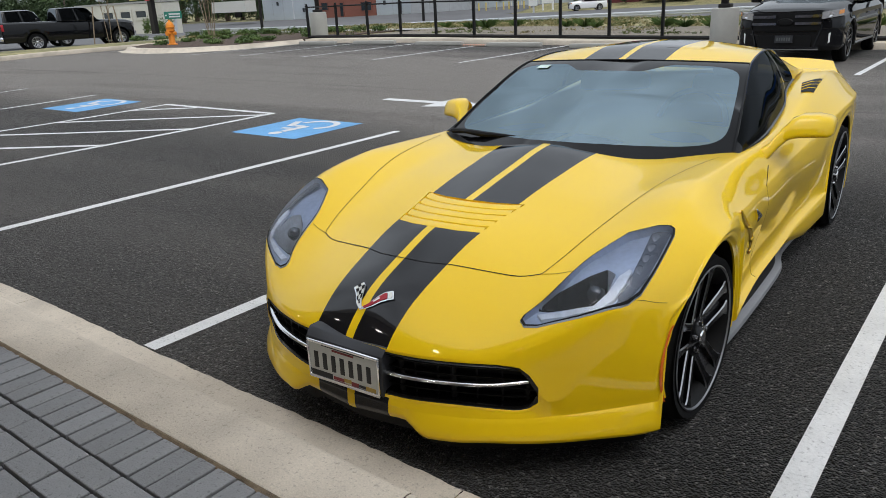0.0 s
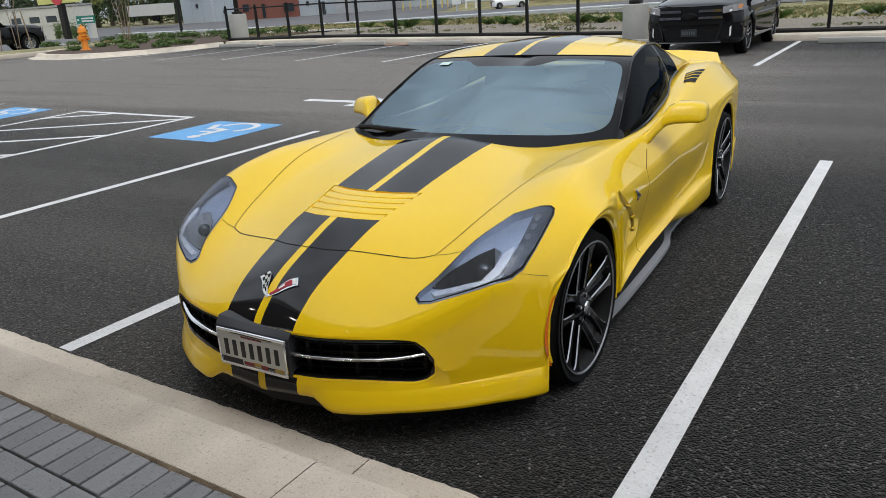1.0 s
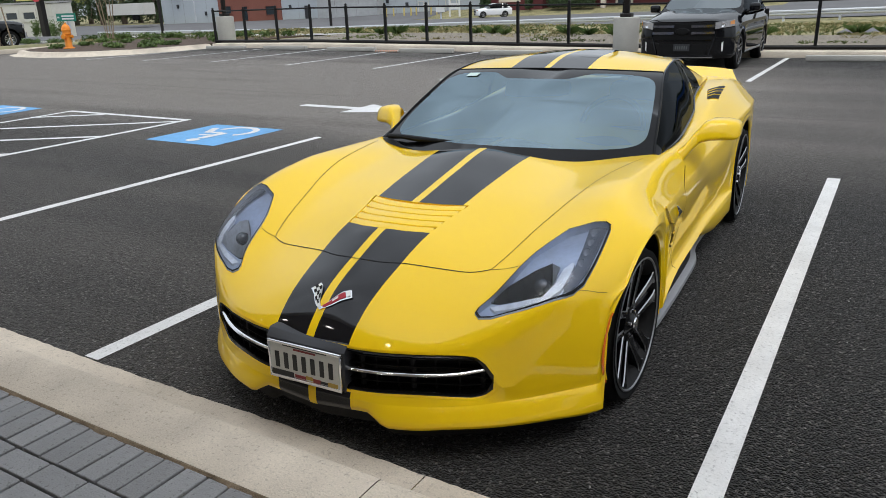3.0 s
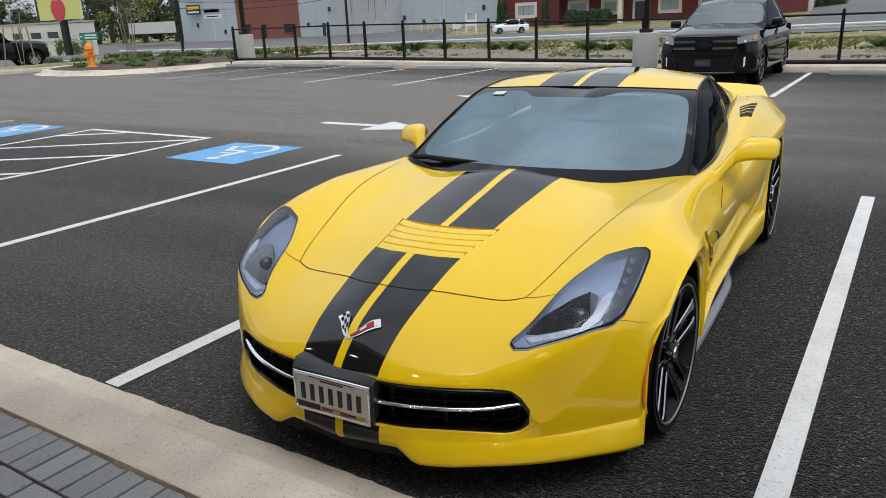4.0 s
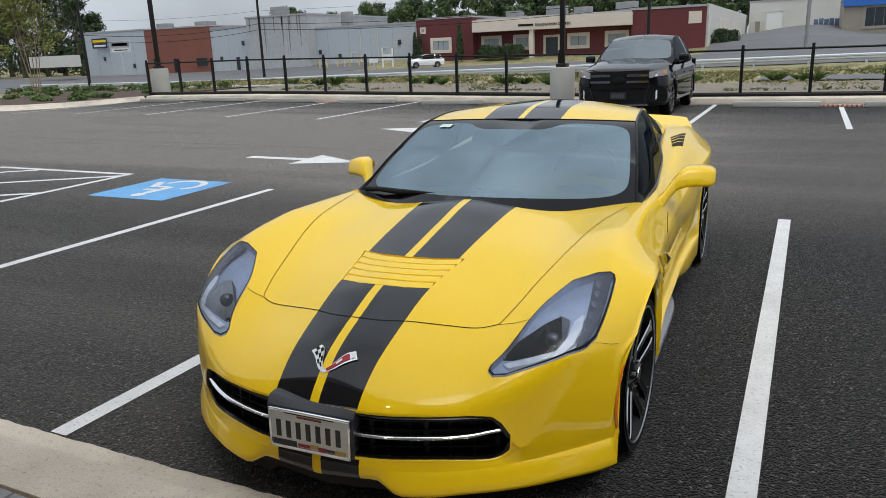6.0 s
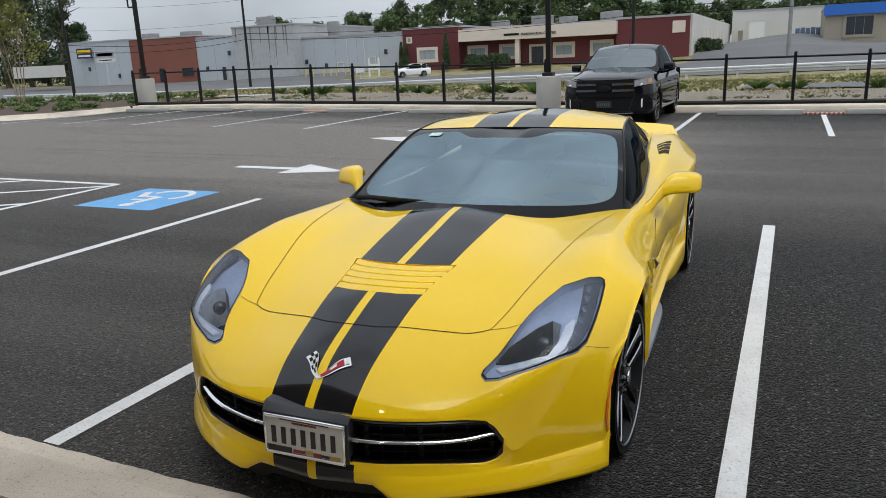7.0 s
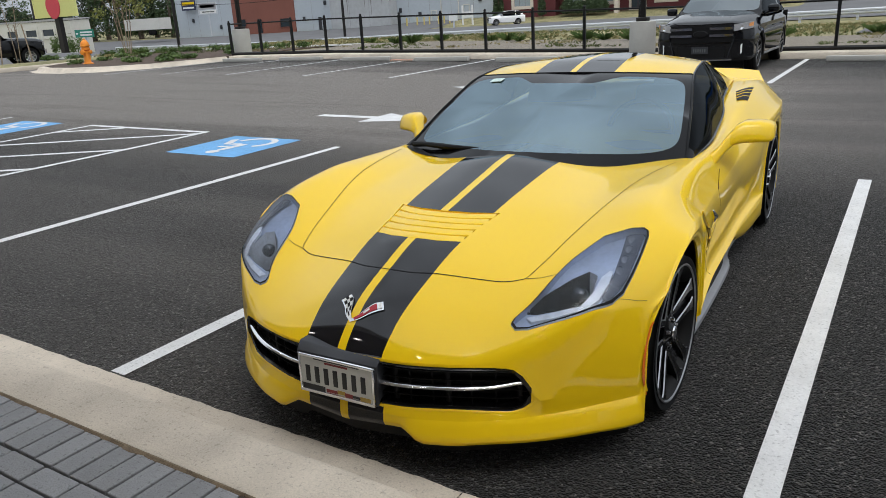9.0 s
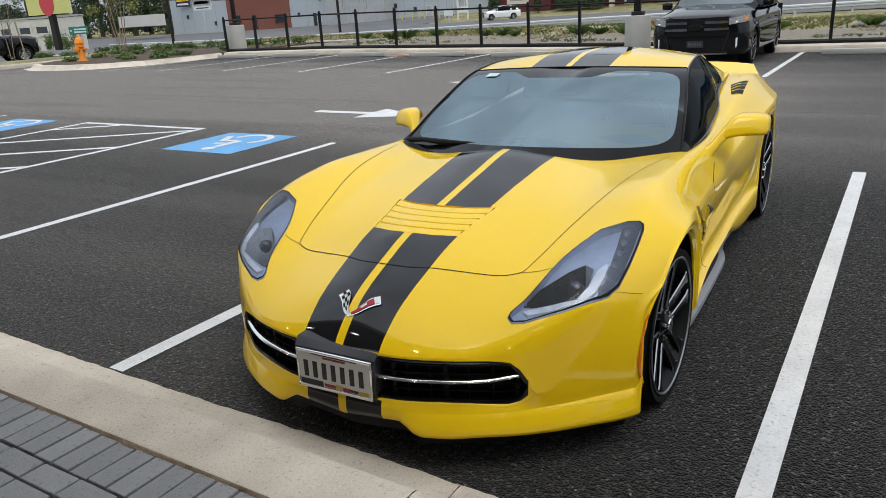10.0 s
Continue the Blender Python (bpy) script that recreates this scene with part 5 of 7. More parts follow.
for sgn in (-1, 1):
    # wing mirror
    mir = new("wing_mirror")
    mir.parent = car
    for name, label, secs in (("mirror_arm", "", ((0.815, 1.93, 0.725, 0.052, 0.048), (0.862, 1.975, 0.772, 0.045, 0.040), (0.893, 2.03, 0.822, 0.047, 0.040), (0.925, 2.08, 0.858, 0.056, 0.044))),
                              ("mirror_housing", "yellow mirror housing", ((0.912, 2.058, 0.846, 0.050, 0.036), (0.930, 2.085, 0.864, 0.066, 0.047), (0.965, 2.115, 0.874, 0.073, 0.051), (1.03, 2.15, 0.873, 0.074, 0.050), (1.072, 2.17, 0.867, 0.068, 0.046), (1.090, 2.178, 0.864, 0.055, 0.037), (1.097, 2.18, 0.862, 0.034, 0.022)))):
        bm = bmesh.new()
        rows = []
        for x, y, z, sy, sz in secs:
            ring = []
            for k in range(24):
                a = 2 * math.pi * k / 24
                c, s = math.cos(a), math.sin(a)
                dz = sz * math.copysign(abs(s) ** 0.5, s)
                ring.append((sgn * x, y + sy * math.copysign(abs(c) ** 0.5, c) + 0.45 * dz, z + dz))
            rows.append(ring)
        vs = quads(bm, rows, close=True)
        for r in (vs[0], vs[-1]):
            bm.faces.new(r)
        bmesh.ops.recalc_face_normals(bm, faces=bm.faces)
        part(name, bm, M["paint"], mir, label)
    bm = bmesh.new()
    lathe(bm, [(0.0, 0.0), (0.036, 0.0)], 20, Matrix.Translation((sgn * 1.0, 2.215, 0.872)) @ Matrix.Diagonal((1.5, 1, 1, 1)), axis="y")
    part("mirror_glass", bm, M["chrome"], mir)
    # orange side marker ahead of the front wheel
    bm = bmesh.new()
    rows = []
    for z in span(0.215, 0.485, 0.02):
        vv = 0.852 - math.sqrt(max(0.01, 0.345 ** 2 - (z - 0.328) ** 2)) - 0.010
        w = 0.008 * (0.4 + 0.6 * math.sin(math.pi * (z - 0.19) / 0.28))
        p, q = on_flank(vv - w, z, 0.003), on_flank(vv + w, z, 0.003)
        rows.append([mirrored(p, sgn), mirrored((p + q) / 2 + Vector((0.004, -0.002, 0)), sgn), mirrored(q, sgn)])
    quads(bm, rows)
    part("side_marker", bm, M["orange"], car, "slim orange side marker lamp")
    # side gill
    gill = new("side_gill")
    gill.parent = car
    fore = loft_line([(0, 0, 1.175, 0.700), (0.4, 0, 1.25, 0.625), (0.7, 0, 1.42, 0.505), (1, 0, 1.55, 0.400)])
    rear = loft_line([(0, 0, 1.185, 0.700), (0.4, 0, 1.335, 0.597), (0.7, 0, 1.475, 0.500), (1, 0, 1.60, 0.395)])

    def edge_of(t, f, out):
        p = fore(t).lerp(rear(t), f)
        return on_flank(p.y, p.z, out)
    # no hollow here: a darker yellow strip paints the shade inside the gill
    bm = bmesh.new()
    quads(bm, [[mirrored(edge_of(t, f, 0.002), sgn) for f in (0, 0.5, 1.0)] for t in span(0, 0.95, 0.05)])
    part("gill_recess", bm, M["gill_shade"], gill, "darker yellow strip that paints the shade in the side gill")
    bm = bmesh.new()
    tube(bm, [mirrored(edge_of(t, 1.0, 0.001), sgn) for t in span(0, 1, 0.05)], 0.004, 6)
    part("gill_edge", bm, M["paint"], gill)
    for t0 in (0.40, 0.65, 0.90):
        t1 = t0 + 0.07
        bm = bmesh.new()
        quads(bm, [[mirrored(edge_of(t, f, o), sgn) for f in (-0.05, 0.5, 1.05)] for t, o in ((t0, 0.0), (t0 + 0.01, 0.008), (t1 - 0.02, 0.010), (t1, 0.0))])
        part("gill_blade", bm, M["paint"], gill, angle=25)
    bm = bmesh.new()
    tube(bm, [mirrored(on_flank(1.455, 0.635, 0.006), sgn), mirrored(on_flank(1.475, 0.605, 0.010), sgn), mirrored(on_flank(1.465, 0.58, 0.006), sgn)], [0.004, 0.014, 0.003], 8)
    part("side_badge", bm, M["chrome"], car, "small chrome badge")
    # door gap, sill panel and side skirt
    for pts in ([(1.73, 0.76), (1.74, 0.67), (1.75, 0.58), (1.73, 0.45), (1.70, 0.32), (1.70, 0.25)],):
        bm = bmesh.new()
        tube(bm, [mirrored(on_flank(v, z, -0.001), sgn) for v, z in smooth_line(pts, 5)], 0.0018, 5)
        part("door_seam", bm, M["seam"], car)
    bm = bmesh.new()
    line = [Vector((u, v, SH.ztop(u, v) + 0.0005)) for u, v in ((0.840, 0.433), (0.860, 0.457), (0.889, 0.491), (0.912, 0.522))]
    tube(bm, [mirrored(q, sgn) for q in line], 0.0009, 5)
    part("bumper_seam", bm, M["seam"], car)
    sk = smooth_line([(1.20, 0.905), (1.5, 0.915), (2.0, 0.915), (2.3, 0.905), (2.48, 0.865), (2.62, 0.85), (2.9, 0.855), (3.17, 0.875)], 6)
    bm = bmesh.new()
    quads(bm, [[(sgn * (x - 0.045), v, 0.240 - 0.09 * sstep(2.2, 2.9, v)), (sgn * (x - 0.033), v, 0.108)] for v, x in sk], flip=sgn > 0)
    part("sill_panel", bm, M["black_plastic"], car, "black sill panel")
    bm = bmesh.new()
    quads(bm, [[(sgn * (x - 0.036), v, 0.110), (sgn * x, v, 0.100), (sgn * (x + 0.003), v, 0.080), (sgn * (x - 0.06), v, 0.078)] for v, x in sk], close=True)
    bmesh.ops.recalc_face_normals(bm, faces=bm.faces)
    part("side_skirt", bm, M["skirt"], car, "silver-grey side skirt blade", angle=50)
    # vent on the rear shoulder
    rv = new("shoulder_vent")
    rv.parent = car
    vp = [(0.772, 3.06), (0.826, 3.14), (0.803, 3.54), (0.727, 3.31)]
    part("vent_recess", patch(SH, [(sgn * a, b) for a, b in vp], 0.004, 0.02), M["black_plastic"], rv, "black louvred shoulder vent")
    for k in range(3):
        t = (k + 1) / 4
        a, b = Vector(vp[0]).lerp(Vector(vp[3]), t), Vector(vp[1]).lerp(Vector(vp[2]), t)
        bm = bmesh.new()
        tube(bm, [(sgn * q.x, q.y, SH.ztop(q.x, q.y) + 0.005) for q in (a, a.lerp(b, 0.5), b)], 0.0028, 6)
        part("vent_slat", bm, M["paint"], rv)
    wheel(car, sgn * 0.944, 0.862, 0.315, 0.25, 0.267, sgn, -2.6, z=0.302)
    wheel(car, sgn * 0.955, 3.57, 0.328, 0.29, 0.279, sgn, z=0.318)

# cowl and wiper at the windscreen's foot
COWL = smooth_line([(-0.765, 1.68), (-0.66, 1.575), (-0.52, 1.512), (-0.42, 1.505), (-0.33, 1.55)], 4) + [(-0.36, 1.66), (-0.60, 1.74), (-0.74, 1.76)]
part("cowl", patch(SH, COWL, 0.0035, 0.02), M["black_plastic"], car, "black cowl under the wipers")
bm = bmesh.new()
tube(bm, [(-0.70, 1.66, 0.825), (-0.58, 1.60, 0.84), (-0.44, 1.545, 0.842), (-0.30, 1.52, 0.846), (-0.20, 1.50, 0.850)], [0.016, 0.013, 0.016, 0.010, 0.006], 8)
part("wiper", bm, M["black_plastic"], car, "black windscreen wiper")

# hood vent with its slats
vent = new("hood_vent")
vent.parent = car
bow = lambda x: 1.1 * x * x
bm = bmesh.new()
quads(bm, [[(x, y + bow(x), SH.ztop(x, y + bow(x)) - 0.020) for x in span(-0.235, 0.235, 0.04)] for y in span(0.48, 0.78, 0.03)])
part("vent_floor", bm, M["paint"], vent)
bm = bmesh.new()
loop = VENT + VENT[:1]
ring = [tuple(Vector(a).lerp(Vector(b), t / 8)) for a, b in zip(loop, loop[1:]) for t in range(8)]
quads(bm, [[(x, y, SH.ztop(x, y) + 0.0) for x, y in ring], [(x * 0.99, y, SH.ztop(x, y) - 0.03) for x, y in ring]], close=True)
part("vent_wall", bm, M["paint"], vent)
for k in range(5):
    v0 = 0.506 + 0.0505 * k
    bm = bmesh.new()
    hw = 0.193 + 0.038 * (v0 - 0.5) / 0.25
    xs = span(-hw, hw, 0.02)
    quads(bm, [[(x, v0 + bow(x) + dv, SH.ztop(x, v0 + bow(x) + dv) + dz) for x in xs] for dv, dz in ((0.0, -0.019), (0.001, -0.007), (0.004, -0.0035), (0.036, -0.0005), (0.041, -0.002), (0.0515, -0.019))])
    part("vent_slat", bm, M["paint"], vent, "yellow vent slat", angle=30)

# emblem: two crossed flags as plain shapes
emb = new("emblem")
emb.parent = car


def flag_grid(root, tip, width, sway, nx, ny):
    """Corners of the cells of a waving flag that spreads from its root."""
    root, tip = Vector(root), Vector(tip)
    d = tip - root
    n = Vector((-d.y, d.x)).normalized()
    return lambda i, j: root + d * (i / nx) + n * (width * (0.22 + 0.78 * min(1, 1.3 * i / nx)) * (j / ny - 0.5) + sway * math.sin(2 * math.pi * i / nx))


def rise(a, b, step):
    k = int(round(abs(b - a) / step))
    return [a + (b - a) * q / k for q in range(k + 1)]


def flag_cell(g, i0, i1, j0, j1, off):
    pts = [g(i, j0) for i in rise(i0, i1, 0.5)] + [g(i, j1) for i in rise(i1, i0, 0.5)]
    bm = bmesh.new()
    bm.faces.new([bm.verts.new((p.x, p.y, SH.ztop(p.x, p.y) + off)) for p in pts])
    bmesh.ops.triangulate(bm, faces=bm.faces)
    bmesh.ops.recalc_face_normals(bm, faces=bm.faces)
    return bm


chq = flag_grid((-0.002, 0.080), (-0.066, 0.150), 0.032, 0.004, 6, 3)
red = flag_grid((-0.002, 0.080), (0.090, 0.146), 0.027, -0.003, 6, 3)
for g, label in ((chq, "small chequered flag badge"), (red, "small red flag badge")):
    part("flag", flag_cell(g, -0.25, 6.25, -0.3, 3.3, 0.006), M["chrome"], emb, label)
part("flag_field", flag_cell(chq, 0, 6, 0, 3, 0.0085), M["white"], emb)
part("flag_field", flag_cell(red, 0.5, 5.0, 0.3, 2.7, 0.0085), M["red"], emb)
part("flag_field", flag_cell(red, 5.2, 5.9, 0.3, 2.7, 0.0085), M["white"], emb)
part("flag_mark", flag_cell(red, 2.4, 3.6, 1.0, 2.0, 0.0105), M["white"], emb)
for i in range(1, 6):
    for j in range(3):
        if (i + j) % 2 == 0:
            part("check", flag_cell(chq, i, i + 1, j, j + 1, 0.0105), M["black_plastic"], emb)

# tail: closing panel and spoiler
bm = bmesh.new()
quads(bm, [[(x, 4.45 - 0.06 * (x / 0.86) ** 2, min(z, SH.ztop(x, 4.4) - 0.01)) for x in span(-0.86, 0.86, 0.1)] for z in (0.90, 0.6, 0.25)])
part("tail_panel", bm, M["paint"], car)
bm = bmesh.new()
rows = []
for x in span(-0.79, 0.79, 0.04):
    k = (abs(x) / 0.79) ** 4
    y0 = 4.18 - 0.03 * k
    zt = 0.985 - 0.012 * k
    b = SH.ztop(x, y0) - 0.004
    b2 = SH.ztop(x, y0 + 0.24) - 0.03
    zt -= 0.012 * k
    rows.append([(x, y0, b), (x * 0.985, y0 + 0.06, b + 0.012), (x * 0.93, y0 + 0.17, zt - 0.012), (x * 0.915, y0 + 0.215, zt), (x * 0.915, y0 + 0.225, zt - 0.014), (x * 0.96, y0 + 0.21, b2)])
vs = quads(bm, rows, close=True)
for r in (vs[0], vs[-1]):
    bm.faces.new(r)
bmesh.ops.recalc_face_normals(bm, faces=bm.faces)
part("spoiler", bm, M["paint"], car, "yellow lip spoiler", angle=30)

# cabin
bm = bmesh.new()
quads(bm, [[(x, y, z - 0.10 * (abs(x) / 0.75) ** 2 * 0.4) for x in span(-0.68, 0.68, 0.1)] for y, z in ((1.82, 0.80), (1.95, 0.825), (2.15, 0.82), (2.2, 0.76), (2.2, 0.5))])
part("dashboard", bm, M["interior"], car, "dark grey dashboard")
bm = bmesh.new()
box(bm, -0.78, 1.6, 0.25, 0.78, 3.5, 0.32)
box(bm, -0.11, 2.2, 0.3, 0.11, 3.2, 0.58, 0.03)
box(bm, -0.78, 3.22, 0.3, 0.78, 3.3, 0.88, 0.02)
part("cabin_floor", bm, M["interior"], car)
for sgn in (-1, 1):
    seat = new("seat")
    seat.parent = car
    bm = bmesh.new()
    box(bm, sgn * 0.38 - 0.24, 2.5, 0.34, sgn * 0.38 + 0.24, 3.0, 0.50, 0.05)
    part("seat_cushion", bm, M["interior"], seat)
    bm = bmesh.new()
    box(bm, -0.24, -0.07, 0.0, 0.24, 0.07, 0.55, 0.05, pose(sgn * 0.38, 3.0, 0.46, -12))
    box(bm, -0.13, -0.05, 0.52, 0.13, 0.05, 0.68, 0.045, pose(sgn * 0.38, 3.0, 0.46, -12))
    part("seat_back", bm, M["interior"], seat)
bm = bmesh.new()
sw = pose(0.38, 2.33, 0.82, 65)
tube(bm, [sw @ Vector((0.18 * math.cos(2 * math.pi * k / 32), 0.18 * math.sin(2 * math.pi * k / 32), 0)) for k in range(33)], 0.015, 8)
for a in (0, 180, 270):
    tube(bm, [sw @ Vector((0, 0, -0.02)), sw @ Vector((0.18 * math.cos(radians(a)), 0.18 * math.sin(radians(a)), 0))], 0.014, 6)
part("steering_wheel", bm, M["wheel_glare"], car, "dark steering wheel coloured grey as if under glare")
bm = bmesh.new()
box(bm, -0.10, -0.012, -0.03, 0.10, 0.012, 0.03, 0.01, pose(0, 2.36, 1.125))
part("rear_view_mirror", bm, M["black_plastic"], car)
bm = bmesh.new()
q = [RC(w) + (RE(w) - RC(w)) * (a * a) for w in (0.83, 0.89) for a in (0.62, 0.75)]
xs = [-0.62 * RE(0.83).x, -0.75 * RE(0.83).x, -0.62 * RE(0.89).x, -0.75 * RE(0.89).x]
vv = [bm.verts.new((x, p.y - 0.004, p.z + 0.004)) for x, p in zip(xs, q)]
bm.faces.new([vv[0], vv[1], vv[3], vv[2]])
M["sticker"] = mat("sticker", (0.55, 0.70, 0.66), 0.5, var=0.05)
part("windscreen_sticker", bm, M["sticker"], car, "pale green windscreen sticker")


# ---- other vehicles ----
SUV = Shell(
    centre=[(-0.05, 0.95), (0, 0.985), (0.10, 1.03), (0.3, 1.075), (0.8, 1.155), (1.25, 1.21), (2, 1.2), (4.68, 1.12)], inner_u=0.55,
    inner=[(0, 0.97), (0.10, 1.02), (0.3, 1.065), (0.8, 1.14), (1.25, 1.19), (4.68, 1.10)], crest_u=[(0, 0.72), (1, 0.80), (4.68, 0.8)],
    crest=[(0, 0.92), (0.3, 1.01), (0.8, 1.09), (1.3, 1.13), (2.5, 1.12), (4.68, 1.10)], width=[(0, 0.90), (0.8, 0.955), (1.5, 0.965), (3.8, 0.965), (4.68, 0.88)],
    edge=[(0, 0.80), (0.4, 0.88), (1, 0.93), (2.5, 0.95), (4.68, 0.97)], nose=[(0, 0), (0.4, 0.025), (0.7, 0.09), (0.85, 0.19), (0.93, 0.34)], fade=0.8, length=4.68)
TRUCK = Shell(
    centre=[(-0.05, 1.05), (0, 1.12), (0.4, 1.22), (1.5, 1.28), (1.9, 1.30), (5.9, 1.32)], inner_u=0.6,
    inner=[(0, 1.10), (0.4, 1.21), (1.5, 1.27), (5.9, 1.32)], crest_u=[(0, 0.80), (5.9, 0.88)], crest=[(0, 1.05), (0.4, 1.18), (1.5, 1.25), (5.9, 1.32)],
    width=[(0, 0.98), (0.8, 1.02), (5.9, 1.0)], edge=[(0, 0.95), (0.5, 1.08), (1.5, 1.15), (5.9, 1.25)],
    nose=[(0, 0), (0.6, 0.03), (0.9, 0.12), (1.0, 0.25)], fade=0.6, length=5.9)


def vehicle(name, at, sh, paint, label, arches, low, lines, quarter, wheels, group=""):
    """A car far from the camera: shell, flanks, glazing and wheels; returns it and its front path."""
    v_ = thing(name, at, label, "car", group)
    bs = span(0, sh.length, 0.06)
    bm = bmesh.new()
    quads(bm, sh.grid(bs, 12))
    part("body", bm, M[paint], v_, angle=50)

    def prof(u, v, z):
        fl = arch_floor(v, arches, low)
        out = [(z, 0.0), (z - 0.12, 0.015), (0.62, 0.025), (0.42, 0.01), (low + 0.05, 0.0), (low, -0.04)]
        return [(max(a, fl + 0.012 * (5 - i)), o) for i, (a, o) in enumerate(out)]
    path = sh.edge_path(bs, 24)
    for sgn in (-1, 1):
        bm = bmesh.new()
        quads(bm, flank(path, prof, sgn, 2), flip=sgn < 0)
        part("flank", bm, M[paint], v_, angle=50)
        for vh, zh, r in arches:
            bm = bmesh.new()
            arc = [(sh.w(vh) - 0.01, vh - r * math.cos(radians(a)), zh + r * math.sin(radians(a))) for a in range(-10, 191, 10)]
            quads(bm, [[(sgn * x, y, z) for x, y, z in arc], [(sgn * 0.5, y, z) for x, y, z in arc]])
            quads(bm, [[(sgn * 0.52, vh, zh)] * len(arc), [(sgn * 0.5, y, z) for x, y, z in arc]])
            part("arch_liner", bm, M["black_plastic"], v_)
            wheel(v_, sgn * (sh.w(vh) - 0.015), vh, zh, 0.24, wheels[0], sgn, dark=wheels[1], bright=wheels[2], disc=False)
    bm = bmesh.new()
    e = sh.length
    quads(bm, [[(x, e, z) for x in span(-0.9, 0.9, 0.3)] for z in (1.1, low)])
    box(bm, -0.85, 0.4, low, 0.85, e - 0.05, low + 0.12)
    part("underbody", bm, M["black_plastic"], v_)
    glazing(v_, *lines, M[paint], quarter=quarter, front="suv_glass", stripes=False, pillar=paint, dip=0.0)
    return v_


def at_front(sh, u, z, push=0.03):
    return (u, sh.nose(abs(u)) - push, z)


def front_strip(sh, u0, u1, z0, z1, push=0.035, n=8):
    """A band on the front face between two heights; z0 and z1 may be pairs for the two ends."""
    a0, b0 = z0 if isinstance(z0, tuple) else (z0, z0)
    a1, b1 = z1 if isinstance(z1, tuple) else (z1, z1)
    bm = bmesh.new()
    lo, hi, bl, bh = [], [], [], []
    for k in range(n + 1):
        t = k / n
        u = u0 + (u1 - u0) * t
        lo.append(at_front(sh, u, a0 + (b0 - a0) * t, push))
        hi.append(at_front(sh, u, a1 + (b1 - a1) * t, push))
        bl.append(at_front(sh, u, a0 + (b0 - a0) * t, -0.03))
        bh.append(at_front(sh, u, a1 + (b1 - a1) * t, -0.03))
    quads(bm, [bl, lo, hi, bh])
    bmesh.ops.recalc_face_normals(bm, faces=bm.faces)
    return bm


SUV_LINES = (loft_line([(-0.2, 0, 1.10, 1.13), (0, 0, 1.22, 1.205), (0.5, 0, 1.62, 1.45), (1, 0, 2.0, 1.635), (1.5, 0, 2.6, 1.72), (2, 0, 4.0, 1.69), (2.5, 0, 4.4, 1.45), (3, 0, 4.62, 1.1)]),
             loft_line([(-0.2, 0.83, 1.32, 1.08), (0, 0.83, 1.43, 1.16), (0.5, 0.765, 1.85, 1.40), (1, 0.685, 2.2, 1.60), (1.5, 0.665, 2.8, 1.665), (2, 0.61, 3.95, 1.63), (2.5, 0.64, 4.32, 1.40), (3, 0.72, 4.55, 1.1)]),
             loft_line([(-0.2, 0.84, 1.30, 1.08), (0, 0.86, 1.40, 1.12), (0.5, 0.89, 1.8, 1.10), (1, 0.90, 2.2, 1.10), (1.5, 0.90, 2.8, 1.11), (2, 0.88, 3.9, 1.13), (2.5, 0.86, 4.3, 1.14), (3, 0.84, 4.5, 1.1)]))


